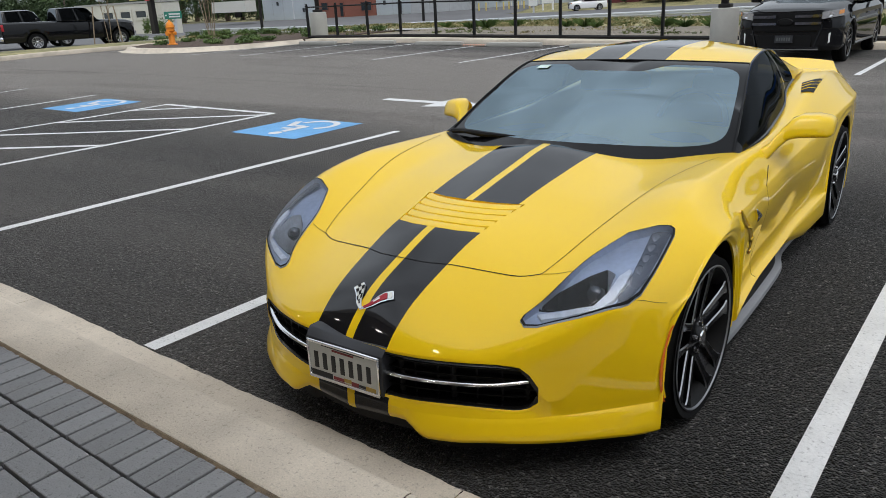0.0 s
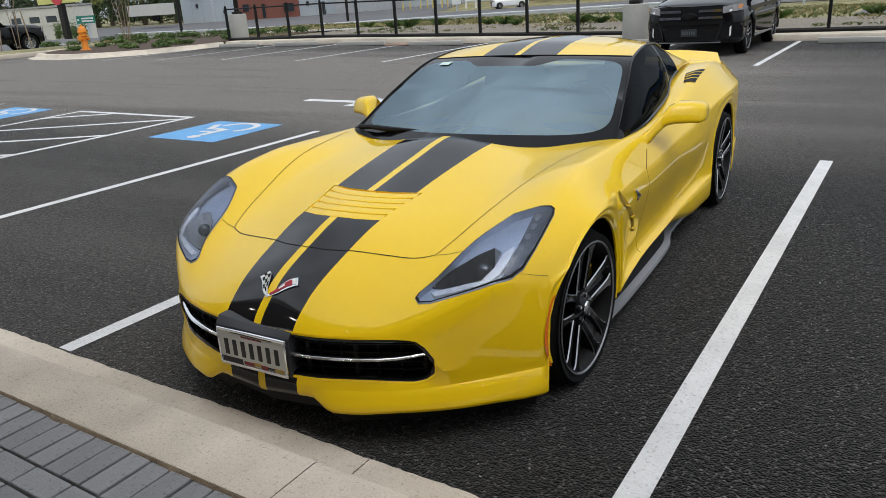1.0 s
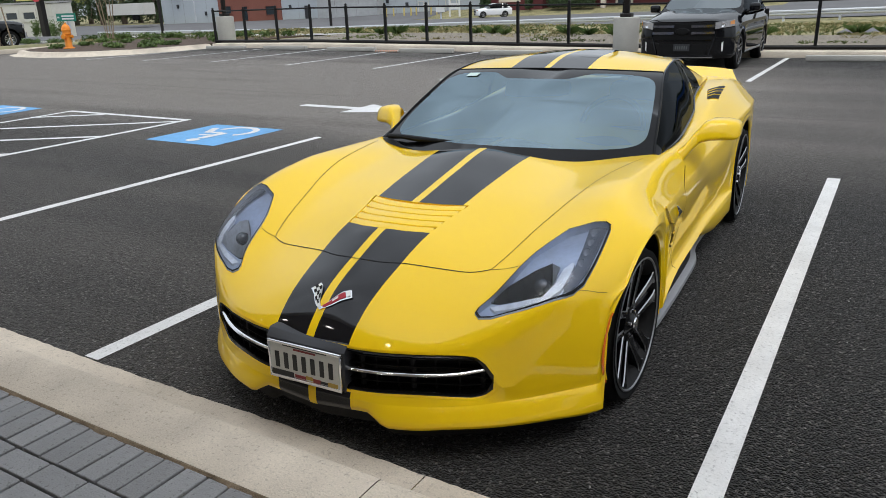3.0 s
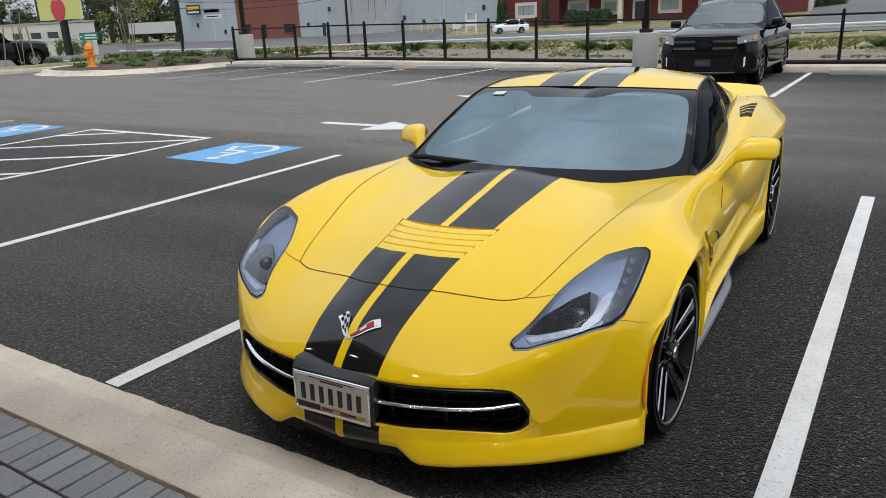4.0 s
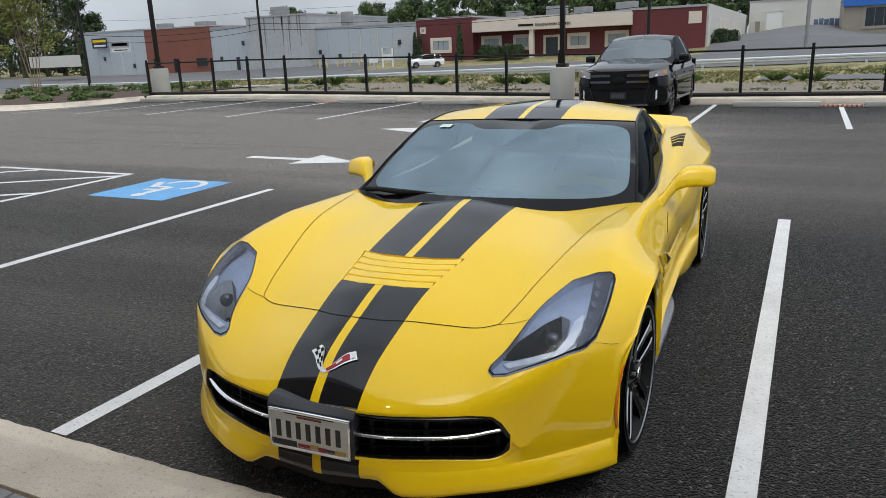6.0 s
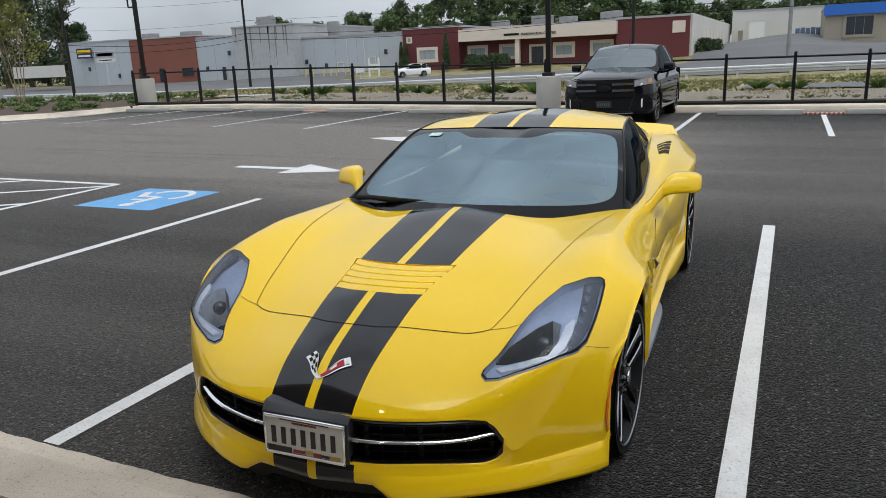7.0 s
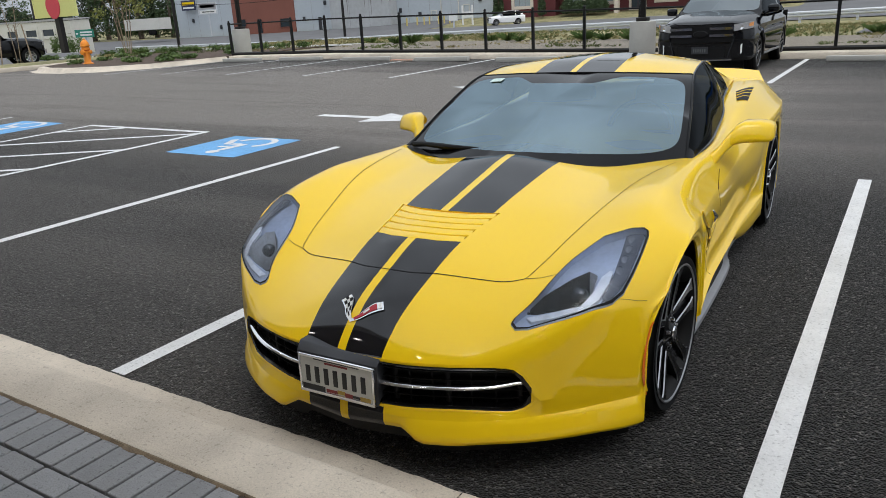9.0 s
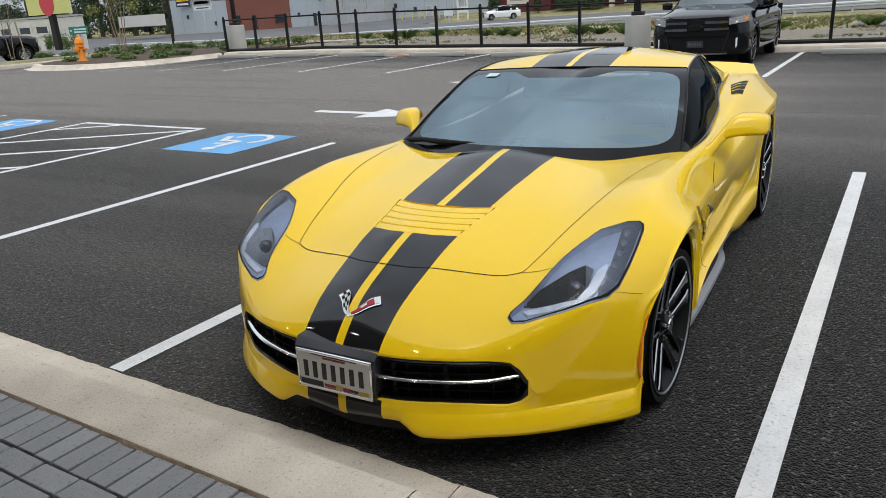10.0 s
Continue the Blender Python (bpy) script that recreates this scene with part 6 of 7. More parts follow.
def suv(at, paint, label, dark):
    v_ = vehicle("suv", at, SUV, paint, label, [(0.93, 0.37, 0.40), (3.76, 0.37, 0.40)], 0.27, SUV_LINES, (1.75, 2.2), (0.27, "gloss_black" if dark else "steel", "steel"))
    M_lamp = M["lamp_clear"]
    bars = M["smoked"] if dark else M["chrome"]
    part("grille", front_strip(SUV, -0.60, 0.60, 0.60, 0.965, 0.030), M["black_plastic"], v_, "black grille")
    for z, h in ((0.872, 0.050), (0.745, 0.046)):
        for s in (-1, 1):
            bm = front_strip(SUV, s * 0.17, s * 0.615, z, z + h, 0.058)
            part("grille_bar", bm, bars, v_, "glossy grille bar")
    part("grille_bar", front_strip(SUV, -0.56, 0.56, 0.615, 0.640, 0.052), M["gloss_black"], v_)
    bm = bmesh.new()
    lathe(bm, [(0.0, -0.080), (0.058, -0.076), (0.068, -0.05)], 24, Matrix.Translation((0, 0, 0.80)) @ Matrix.Diagonal((2.2, 1, 1, 1)), axis="y")
    part("badge", bm, M["black_plastic"], v_, "dark oval badge")
    part("lower_intake", front_strip(SUV, -0.47, 0.47, 0.34, 0.56, 0.032), M["black_plastic"], v_, "black lower grille")
    part("plate", front_strip(SUV, -0.16, 0.16, 0.42, 0.555, 0.066), M["grey_plastic"], v_, "grey number plate")
    for k in range(6):
        part("plate_character", front_strip(SUV, -0.125 + 0.043 * k, -0.10 + 0.043 * k, 0.455, 0.515, 0.069, 1), M["unlit_plate"], v_)
    part("skid_trim", front_strip(SUV, -0.60, 0.60, 0.285, 0.305, 0.045), M["steel"] if dark else M["chrome"], v_)
    for s in (-1, 1):
        part("headlamp", front_strip(SUV, s * 0.61, s * 0.925, (0.835, 0.885), (0.965, 1.005), 0.036), M_lamp, v_, "clear headlamp with an amber corner")
        part("headlamp_bezel", front_strip(SUV, s * 0.605, s * 0.93, (0.820, 0.872), (0.836, 0.886), 0.040), M["gloss_black"], v_)
        part("headlamp_amber", front_strip(SUV, s * 0.865, s * 0.925, (0.915, 0.925), (0.975, 0.995), 0.042), M["amber"], v_)
        bm = bmesh.new()
        lathe(bm, [(0.0, -0.004), (0.030, -0.006), (0.040, -0.012), (0.046, 0.012)], 18, Matrix.Translation(at_front(SUV, s * 0.745, 0.915, 0.036)), axis="y")
        part("headlamp_bulb", bm, M["chrome"], v_)
        part("fog_lamp", front_strip(SUV, s * 0.745, s * 0.775, (0.40, 0.43), (0.575, 0.60), 0.036), M["white"], v_, "slim upright white lamp")
        bm = bmesh.new()
        tube(bm, [at_front(SUV, s * u, z, 0.030) for u, z in ((0.635, 0.80), (0.625, 0.68), (0.585, 0.55), (0.545, 0.42), (0.52, 0.31))], 0.016, 8)
        part("bumper_crease", bm, M[paint], v_)
        bm = bmesh.new()
        box(bm, s * 1.05 - 0.11, 1.62, 1.13, s * 1.05 + 0.11, 1.74, 1.29, 0.045)
        tube(bm, [(s * 0.88, 1.66, 1.11), (s * 0.98, 1.68, 1.16)], 0.03, 6)
        part("wing_mirror", bm, M[paint], v_)
        bm = bmesh.new()
        box(bm, s * 0.93 - 0.05, 1.4, 0.30, s * 0.93 + 0.05, 3.3, 0.34, 0.01)
        part("running_board", bm, M["steel"], v_, "silver running board")
        for vv in (2.25, 3.25):
            bm = bmesh.new()
            tube(bm, [(s * 0.985, vv, 0.86), (s * 1.0, vv + 0.05, 0.86), (s * 1.0, vv + 0.15, 0.86), (s * 0.985, vv + 0.2, 0.86)], 0.012, 6)
            part("door_handle", bm, M[paint], v_)
    bm = bmesh.new()
    tube(bm, [(0.0, 2.5, 1.68), (0.0, 2.62, 1.95)], 0.005, 5)
    part("aerial", bm, M["black_plastic"], v_)
    return v_


M["unlit_plate"] = mat("plate_print_grey", (0.10, 0.11, 0.11), 0.5, var=0.1)
M["amber"] = mat("amber_lens", (0.75, 0.33, 0.12), 0.2, var=0.1)
M["lamp_clear"] = mat("clear_lamp", (0.42, 0.42, 0.44), 0.12, 0.3, var=0.2, scale=20, coat=0.8)
suv(pose(-3.42, 15.52, 0), "black_paint", "glossy black suv parked in the far row by the fence", True)
suv(pose(-46.9, 86.0, terrain(-46, 86) + 0.08, 0, 0, -52), "white_car", "white suv waiting on the road beyond the guardrail", False)
TR_LINES = (loft_line([(-0.2, 0, 1.45, 1.22), (0, 0, 1.6, 1.30), (0.5, 0, 1.80, 1.62), (1, 0, 2.0, 1.83), (1.5, 0, 2.4, 1.90), (2, 0, 3.50, 1.87), (2.5, 0, 3.54, 1.6), (3, 0, 3.56, 1.3)]),
            loft_line([(-0.2, 0.88, 1.6, 1.2), (0, 0.86, 1.75, 1.29), (0.5, 0.79, 1.93, 1.58), (1, 0.72, 2.11, 1.78), (1.5, 0.71, 2.45, 1.84), (2, 0.70, 3.44, 1.82), (2.5, 0.78, 3.50, 1.55), (3, 0.84, 3.54, 1.3)]),
            loft_line([(-0.2, 0.94, 1.6, 1.2), (0, 0.94, 1.72, 1.26), (0.5, 0.95, 1.95, 1.25), (1, 0.95, 2.2, 1.25), (1.5, 0.95, 2.5, 1.26), (2, 0.94, 3.44, 1.28), (2.5, 0.93, 3.50, 1.3), (3, 0.92, 3.54, 1.3)]))
TRUCK_AT = pose(-36.04, 20.80, 0.15, 0, 0, 168.5)
tr = vehicle("pickup_truck", TRUCK_AT, TRUCK, "black_paint", "black pickup truck parked on the street beyond the verge", [(0.80, 0.40, 0.46), (4.55, 0.40, 0.46)], 0.42, TR_LINES, (1.9, 1.95), (0.25, "alloy", "chrome"))
for s in (-1, 1):
    part("headlamp", front_strip(TRUCK, s * 0.62, s * 0.98, 0.88, 1.06, 0.04), M["lamp_clear"], tr, "clear headlamp")
    bm = bmesh.new()
    box(bm, s * 0.98 - 0.06, 5.82, 0.95, s * 0.98 + 0.05, 5.93, 1.25, 0.02)
    part("tail_lamp", bm, M["red"], tr, "red tail lamp")
    bm = bmesh.new()
    box(bm, s * 1.1 - 0.1, 2.0, 1.22, s * 1.1 + 0.1, 2.12, 1.46, 0.04)
    part("wing_mirror", bm, M["black_paint"], tr)
    bm = bmesh.new()
    tube(bm, [(s * 0.965, 2.62, 1.25), (s * 0.87, 2.66, 1.52), (s * 0.725, 2.70, 1.82)], 0.045, 6)
    part("door_pillar", bm, M["black_paint"], tr)
part("front_bumper", front_strip(TRUCK, -0.98, 0.98, 0.48, 0.68, 0.10), M["chrome"], tr, "chrome bumper")
bm = bmesh.new()
box(bm, -0.98, 5.88, 0.50, 0.98, 6.02, 0.70, 0.03)
part("rear_bumper", bm, M["chrome"], tr, "chrome bumper")
tr2 = copy_thing(tr, pose(-40.0, 20.0, 0.15, 0, 0, 168.5))
tr2["label"] = "second black pickup truck parked further along the street"


# ---- street furniture and planting ----
def hydrant(x, y, z):
    h = thing("fire_hydrant", pose(x, y, z, 0, 0, 20) @ Matrix.Scale(1.17, 4), "orange enamelled fire hydrant on the mulch bed", "fire hydrant")
    bm = bmesh.new()
    lathe(bm, [(0.0, 0.0), (0.17, 0.0), (0.17, 0.03), (0.115, 0.05), (0.10, 0.08), (0.10, 0.42), (0.135, 0.44), (0.135, 0.47), (0.125, 0.48), (0.12, 0.56), (0.0, 0.56)], 24)
    part("barrel", bm, M["hydrant"], h)
    bm = bmesh.new()
    lathe(bm, [(0.15, 0.55), (0.15, 0.58), (0.13, 0.59), (0.12, 0.66), (0.08, 0.72), (0.035, 0.745), (0.03, 0.79), (0.0, 0.79)], 24)
    part("bonnet", bm, M["hydrant"], h)
    for a, r in ((-90, 0.075), (0, 0.055), (180, 0.055)):
        bm = bmesh.new()
        m = pose(0, 0, 0.37, 0, 0, a)
        lathe(bm, [(0.0, 0.20), (0.02, 0.20), (r, 0.19), (r, 0.15), (r * 0.75, 0.145), (r * 0.75, 0.05)], 14, m, axis="x")
        part("nozzle_cap", bm, M["hydrant"], h)


hydrant(-25.9, 16.7, 0.36)


def leaf_cloud(bm, centre, radii, count, size, rnd, shell=0.5):
    """Many small leaves, thicker towards the outside of an uneven lump."""
    for _ in range(count):
        d = Vector((rnd.gauss(0, 1), rnd.gauss(0, 1), rnd.gauss(0, 1))).normalized()
        r = (shell + (1 - shell) * rnd.random()) * (0.8 + 0.35 * noise.noise(d * 2.3 + Vector(centre)))
        p = Vector(centre) + Vector((d.x * radii[0], d.y * radii[1], d.z * radii[2])) * r
        n = (d + Vector((rnd.uniform(-1, 1), rnd.uniform(-1, 1), rnd.uniform(-0.6, 1)))).normalized()
        t = n.orthogonal().normalized()
        b = n.cross(t)
        s = size * rnd.uniform(0.6, 1.3)
        vs = [bm.verts.new(p + t * s * 0.9), bm.verts.new(p + b * s * 0.5), bm.verts.new(p - t * s * 0.9), bm.verts.new(p - b * s * 0.5)]
        bm.faces.new(vs)


def tree(x, y, z, h, r, seed, leaves=1600, size=0.35, leaf="leaf", stems=1, low=0.25, lumps=14, name="tree", label="tall leafy green tree behind the buildings", bark="bark", sparse=0.5, spread=0.9):
    rnd = random.Random(seed)
    t = thing(name, pose(x, y, z), label, "tree", "trees round the car park")
    for s in range(stems):
        bm = bmesh.new()
        a = 2 * math.pi * s / stems
        lean = Vector((math.cos(a), math.sin(a), 0)) * (0.12 * h if stems > 1 else 0.02 * h)
        base = Vector((math.cos(a), math.sin(a), 0)) * (0.12 if stems > 1 else 0)
        rr = 0.018 * h if stems == 1 else 0.0030 * h
        top = base + lean + Vector((0, 0, h * 0.8))
        tube(bm, [base, base.lerp(top, 0.35) + Vector((rnd.uniform(-0.1, 0.1), 0, 0)), base.lerp(top, 0.7), top], [rr * 1.3, rr, rr * 0.6, rr * 0.15], 7)
        for k in range(7):
            f = 0.3 + 0.09 * k
            q = base.lerp(top, f)
            a2 = rnd.uniform(0, 6.28)
            e = q + Vector((math.cos(a2) * r * 0.7, math.sin(a2) * r * 0.7, h * rnd.uniform(0.08, 0.22)))
            tube(bm, [q, q.lerp(e, 0.5) + Vector((0, 0, 0.03 * h)), e], [rr * 0.5, rr * 0.3, rr * 0.08], 5)
        part("trunk", bm, M[bark], t)
    bm = bmesh.new()
    for k in range(lumps):
        a, f = rnd.uniform(0, 6.28), rnd.uniform(low, 1.0)
        rad = r * (1.0 - 0.75 * max(0, f - 0.45) / 0.55) * rnd.uniform(0.15, spread)
        lump = r * rnd.uniform(0.28, 0.5)
        leaf_cloud(bm, (math.cos(a) * rad, math.sin(a) * rad, f * h - lump * 0.5), (lump, lump, lump * 0.8), leaves // lumps, size, rnd, sparse)
    part("crown", bm, M[leaf], t)
    return t


tree(-31.3, 22.3, 0.35, 6.0, 1.5, 3, 5200, 0.075, "leaf_pale", stems=5, low=0.36, lumps=44, name="young_tree", label="slim multi-stemmed young tree with yellow-green leaves", bark="sapling", sparse=0.2)
tree(-62, 30, 0.0, 9, 2.2, 5, 2000, 0.16, "leaf", stems=3, low=0.3, lumps=22, name="street_tree", label="slim green street tree beyond the verge", sparse=0.2)
st = tree(-35.0, 19.1, terrain(-35.0, 19.1), 5.2, 1.1, 12, 1500, 0.07, "leaf", stems=2, low=0.5, lumps=20, name="young_tree", label="newly planted young tree held by three slim stakes", bark="sapling", sparse=0.2)
for a in (20, 140, 260):
    bm = bmesh.new()
    dx, dy = 0.75 * math.cos(radians(a)), 0.75 * math.sin(radians(a))
    tube(bm, [(dx, dy, -0.05), (dx * 0.72, dy * 0.72, 1.75)], 0.03, 6)
    part("stake", bm, M["sapling"], st, "slim pale timber stake")
rnd = random.Random(8)


def shrub(x, y, z, r, h, seed, leaf="shrub", label="low green shrub in the planting strip", count=220, size=0.06):
    bm = bmesh.new()
    rr = random.Random(seed)
    for k in range(4):
        leaf_cloud(bm, (x + rr.uniform(-0.4, 0.4) * r, y + rr.uniform(-0.4, 0.4) * r, z + h * rr.uniform(0.35, 0.55)), (r * 0.6, r * 0.6, h * 0.55), count // 4, size, rr, 0.3)
    tagged(part("shrub", bm, M[leaf]), label, "shrub", "shrubs in the planting strips")


def tuft(name, spots, blades, height, spread, width, material, seed):
    """Arching blades that spring from each spot."""
    rr = random.Random(seed)
    bm = bmesh.new()
    for x, y, z, k in spots:
        for _ in range(blades):
            a = rr.uniform(0, 6.283)
            d = Vector((math.cos(a), math.sin(a), 0))
            sd = Vector((-d.y, d.x, 0)) * width * rr.uniform(0.6, 1.2)
            h, s_ = height * k * rr.uniform(0.5, 1.0), spread * k * rr.uniform(0.3, 1.0)
            p = Vector((x, y, z)) + d * rr.uniform(0, 0.25) * s_
            q = p + d * s_ * 0.45 + Vector((0, 0, h * 0.75))
            e = p + d * s_ + Vector((0, 0, h))
            vs = [bm.verts.new(p - sd), bm.verts.new(p + sd), bm.verts.new(q + sd * 0.8), bm.verts.new(e), bm.verts.new(q - sd * 0.8)]
            bm.faces.new(vs)
    return part(name, bm, M[material], smooth=False)


for k in range(14):
    x = -20 + 2.1 * k + rnd.uniform(-0.8, 0.8)
    y = rnd.uniform(24.6, 27.0)
    for j in range(1 + k % 2):
        xx = x + 0.75 * j
        tagged(tuft("shrub", [(xx, y, terrain(xx, y) + 0.04, rnd.uniform(0.8, 1.25))], 70, 0.30, 0.42, 0.016, "shrub", 40 + k), "spiky green perennial clump in the gravel strip", "shrub", "clumps behind the fence")
for name, material, seed, label in (("rough_grass", "blade_green", 71, "rough green grass on the verge behind the fence"), ("rough_grass", "blade_dry", 72, "dry straw-coloured grass on the verge behind the fence")):
    rg = random.Random(seed)
    spots = []
    while len(spots) < 5200:
        y = 21.5 + 38.5 * rg.random() ** 1.3
        x = rg.uniform(-34, 24) * (y / 34 if y > 34 else 1) - 4
        if noise.noise(Vector((x * 0.28, y * 0.22, seed))) < (-0.12 if y > 26 else 0.16) or (x > -1.8 and 27.3 < y < 32.8) or x < -38:
            continue
        spots.append((x, y, terrain(x, y), rg.uniform(0.6, 1.3)))
    tagged(tuft(name, spots, 5, 0.13, 0.16, 0.018, material, seed + 5), label, "grass", kind="stuff")
for k in range(27):
    x = -44 + 0.85 * k
    shrub(x, 23.6 + rnd.uniform(-0.4, 0.4), terrain(x, 23.6) + 0.03, 0.55, 0.34, 60 + k, label="low dark green shrub along the footpath")
for x, y in ((-22.2, 17.2), (-22.4, 18.6), (-23.6, 17.0), (-24.9, 19.3), (-26.6, 16.6), (-27.0, 19.9), (-24.5, 17.4), (-23.3, 18.6), (-27.3, 18.2), (-25.8, 20.5), (-22.5, 20.6), (-29.2, 20.4)):
    shrub(x, y, 0.372, 0.55, 0.20, int(-x * 10), label="low spreading juniper on the mulch bed")

# guardrail: one corrugated beam and its posts
bm = bmesh.new()
rail = []
for x in span(-90, 45, 3):
    z = terrain(x, 62)
    rail.append([(x, 62 + dy, z + dz) for dy, dz in ((0, 0.82), (-0.08, 0.75), (-0.08, 0.66), (0.0, 0.62), (-0.08, 0.58), (-0.08, 0.49), (0, 0.42))])
quads(bm, rail)
gr = thing("guardrail", pose(0, 0, 0), "long galvanised steel guardrail along the road", "guardrail")
part("beam", bm, M["galv"], gr)
for x in span(-90, 45, 3.8):
    bm = bmesh.new()
    z = terrain(x, 62.2)
    box(bm, x - 0.08, 62.05, z - 0.05, x + 0.08, 62.25, z + 0.68)
    part("post", bm, M["galv"], gr)
EYE0 = Vector((0.145, -0.2, 1.55))


def far(X, Z, Y):
    """A place at depth Y on the way to (X, 100, Z)."""
    s = (Y - EYE0.y) / (100 - EYE0.y)
    return Vector((EYE0.x + (X - EYE0.x) * s, Y, EYE0.z + (Z - EYE0.z) * s))


# ---- buildings across the road ----
M["grey_wall"] = mat("grey_painted_block", (0.42, 0.46, 0.50), 0.85, var=0.06, scale=0.15, fine=2.5, stain=0.12)
M["silo_wall"] = mat("stained_grey_render", (0.40, 0.41, 0.42), 0.9, var=0.15, scale=0.2, fine=1.5, stain=0.3)
M["brick"] = mat("red_brown_brick", (0.215, 0.080, 0.058), 0.9, var=0.15, scale=0.2, fine=6)
M["maroon"] = mat("maroon_brick", (0.125, 0.030, 0.033), 0.85, var=0.15, scale=0.2, fine=6)
M["cream"] = mat("cream_render", (0.66, 0.58, 0.50), 0.85, var=0.06, scale=0.2, fine=5)
M["white_wall"] = mat("white_block", (0.58, 0.57, 0.53), 0.85, var=0.08, scale=0.2, fine=4)
M["tan_wall"] = mat("tan_block", (0.30, 0.27, 0.22), 0.85, var=0.08, scale=0.2, fine=4)
M["blue_sign"] = mat("blue_fascia", (0.02, 0.13, 0.50), 0.5, var=0.05)
M["roof_grey"] = mat("roof_membrane", (0.35, 0.35, 0.36), 0.8, var=0.1)
M["unit"] = mat("weathered_sheet_metal", (0.24, 0.24, 0.24), 0.6, var=0.25, scale=1.5)
M["win_dark"] = mat("dark_window", (0.03, 0.04, 0.05), 0.1, var=0.2)
M["win_pale"] = mat("window_with_blinds", (0.30, 0.35, 0.38), 0.25, var=0.15)


def building(name, X0, X1, Zb, Zt, Y, depth, wall, label, roof="roof_grey", cap=0.25):
    a, b = far(X0, Zb, Y), far(X1, Zt, Y)
    t = thing(name, pose(a.x, Y, a.z), label, "building", "buildings across the road")
    w, h = b.x - a.x, b.z - a.z
    bm = bmesh.new()
    box(bm, 0, 0, -2.5, w, depth, h)
    part("wall", bm, M[wall], t)
    bm = bmesh.new()
    box(bm, -0.1, -0.1, h, w + 0.1, depth + 0.1, h + cap)
    part("roof", bm, M[roof], t)
    return t, a, w, h


def opening(t, a, X0, X1, Z0, Z1, Y, name="window", frame_m="cream", pane="win_pale", border=0.42, panes=1, proud=0.12):
    p, q = far(X0, Z0, Y) - a, far(X1, Z1, Y) - a
    o = new(name)
    o.parent = t
    bm = bmesh.new()
    for x0, z0, x1, z1 in ((p.x - border, p.z - border, q.x + border, p.z), (p.x - border, q.z, q.x + border, q.z + border), (p.x - border, p.z, p.x, q.z), (q.x, p.z, q.x + border, q.z)):
        box(bm, x0, -proud, z0, x1, 0.02, z1)
    part(name + "_frame", bm, M[frame_m], o)
    for k in range(panes):
        bm = bmesh.new()
        w = (q.x - p.x) / panes
        box(bm, p.x + w * k + 0.03, -0.03, p.z, p.x + w * (k + 1) - 0.03, 0.01, q.z)
        part("pane", bm, M[pane], o)


def rooftop_unit(t, x, y, z, w, h):
    bm = bmesh.new()
    box(bm, x, y, z, x + w, y + w * 0.8, z + h, 0.04)
    part("rooftop_unit", bm, M["unit"], t)


g1, a1, w1, h1 = building("warehouse", -124, -108.4, -1.4, 7.05, 100, 30, "grey_wall", "long pale grey painted warehouse wall across the road")
rooftop_unit(g1, w1 - 3, 6, h1, 2.5, 1.3)
g2, a2, w2, h2 = building("brick_building", -108.4, -93, -0.6, 7.0, 99.8, 28, "brick", "red-brown brick commercial building with small dark windows")
for X0, X1, Z0, Z1 in ((-106.8, -105.1, 0.8, 2.05), (-96.5, -93.95, 0.4, 1.8)):
    opening(g2, a2, X0, X1, Z0, Z1, 99.8, frame_m="brick", pane="win_dark", border=0.1)
opening(g2, a2, -101.9, -101.0, -0.5, 1.9, 99.8, name="door", frame_m="brick", pane="win_dark", border=0.1)
rooftop_unit(g2, 7.5, 5, h2, 3, 1.2)
g3, a3, w3, h3 = building("warehouse", -93, -84.8, -0.8, 6.5, 100, 28, "grey_wall", "pale grey painted warehouse wall with a narrow door")
opening(g3, a3, -87.6, -86.75, -0.7, 1.7, 100, name="door", frame_m="grey_wall", pane="grey_plastic", border=0.1)
g4, a4, w4, h4 = building("warehouse", -84.8, -72.4, -1.0, 7.8, 98, 25, "silo_wall", "taller stained grey rendered block between warehouses")
rooftop_unit(g4, 2, 4, h4, 2.5, 1.8)
g5, a5, w5, h5 = building("warehouse", -72.6, -53.0, -0.8, 5.5, 100, 30, "grey_wall", "low pale blue-grey warehouse with drain pipes and service doors")
for X in (-62.6, -52.9 - 6.6):
    bm = bmesh.new()
    p = far(X, 0, 100) - a5
    tube(bm, [(p.x, -0.1, 0), (p.x, -0.1, h5 - 0.4)], 0.09, 6)
    part("drain_pipe", bm, M["white_wall"], g5)
for X0, X1, Z0, Z1 in ((-64.4, -63.5, -0.2, 1.6), (-58.6, -57.7, 0.2, 2.2)):
    opening(g5, a5, X0, X1, Z0, Z1, 100, name="door", frame_m="white_wall", pane="grey_wall", border=0.12)
rooftop_unit(g5, 4, 4, h5, 1.6, 2.6)

r1, b1, rw, rh = building("office_building", -52.8, -43.7, 0.2, 5.9, 96, 26, "maroon", "maroon brick wing of a single-storey office building")
opening(r1, b1, -50.08, -47.53, 1.55, 2.85, 96, panes=3)
opening(r1, b1, -51.95, -51.45, 4.15, 4.65, 96, border=0.2)
r2, b2, rw2, rh2 = building("office_building", -43.7, -21.2, 0.4, 5.2, 97.5, 24, "maroon", "maroon office building with a cream fascia and recessed entrance", cap=0.4)
fa, fb = far(-43.8, 3.8, 95.2) - b2, far(-21.2, 5.15, 95.2) - b2
bm = bmesh.new()
box(bm, fa.x, -2.3, fa.z, fb.x, 0.0, fb.z + 0.25)
part("fascia", bm, M["cream"], r2, "cream fascia band")
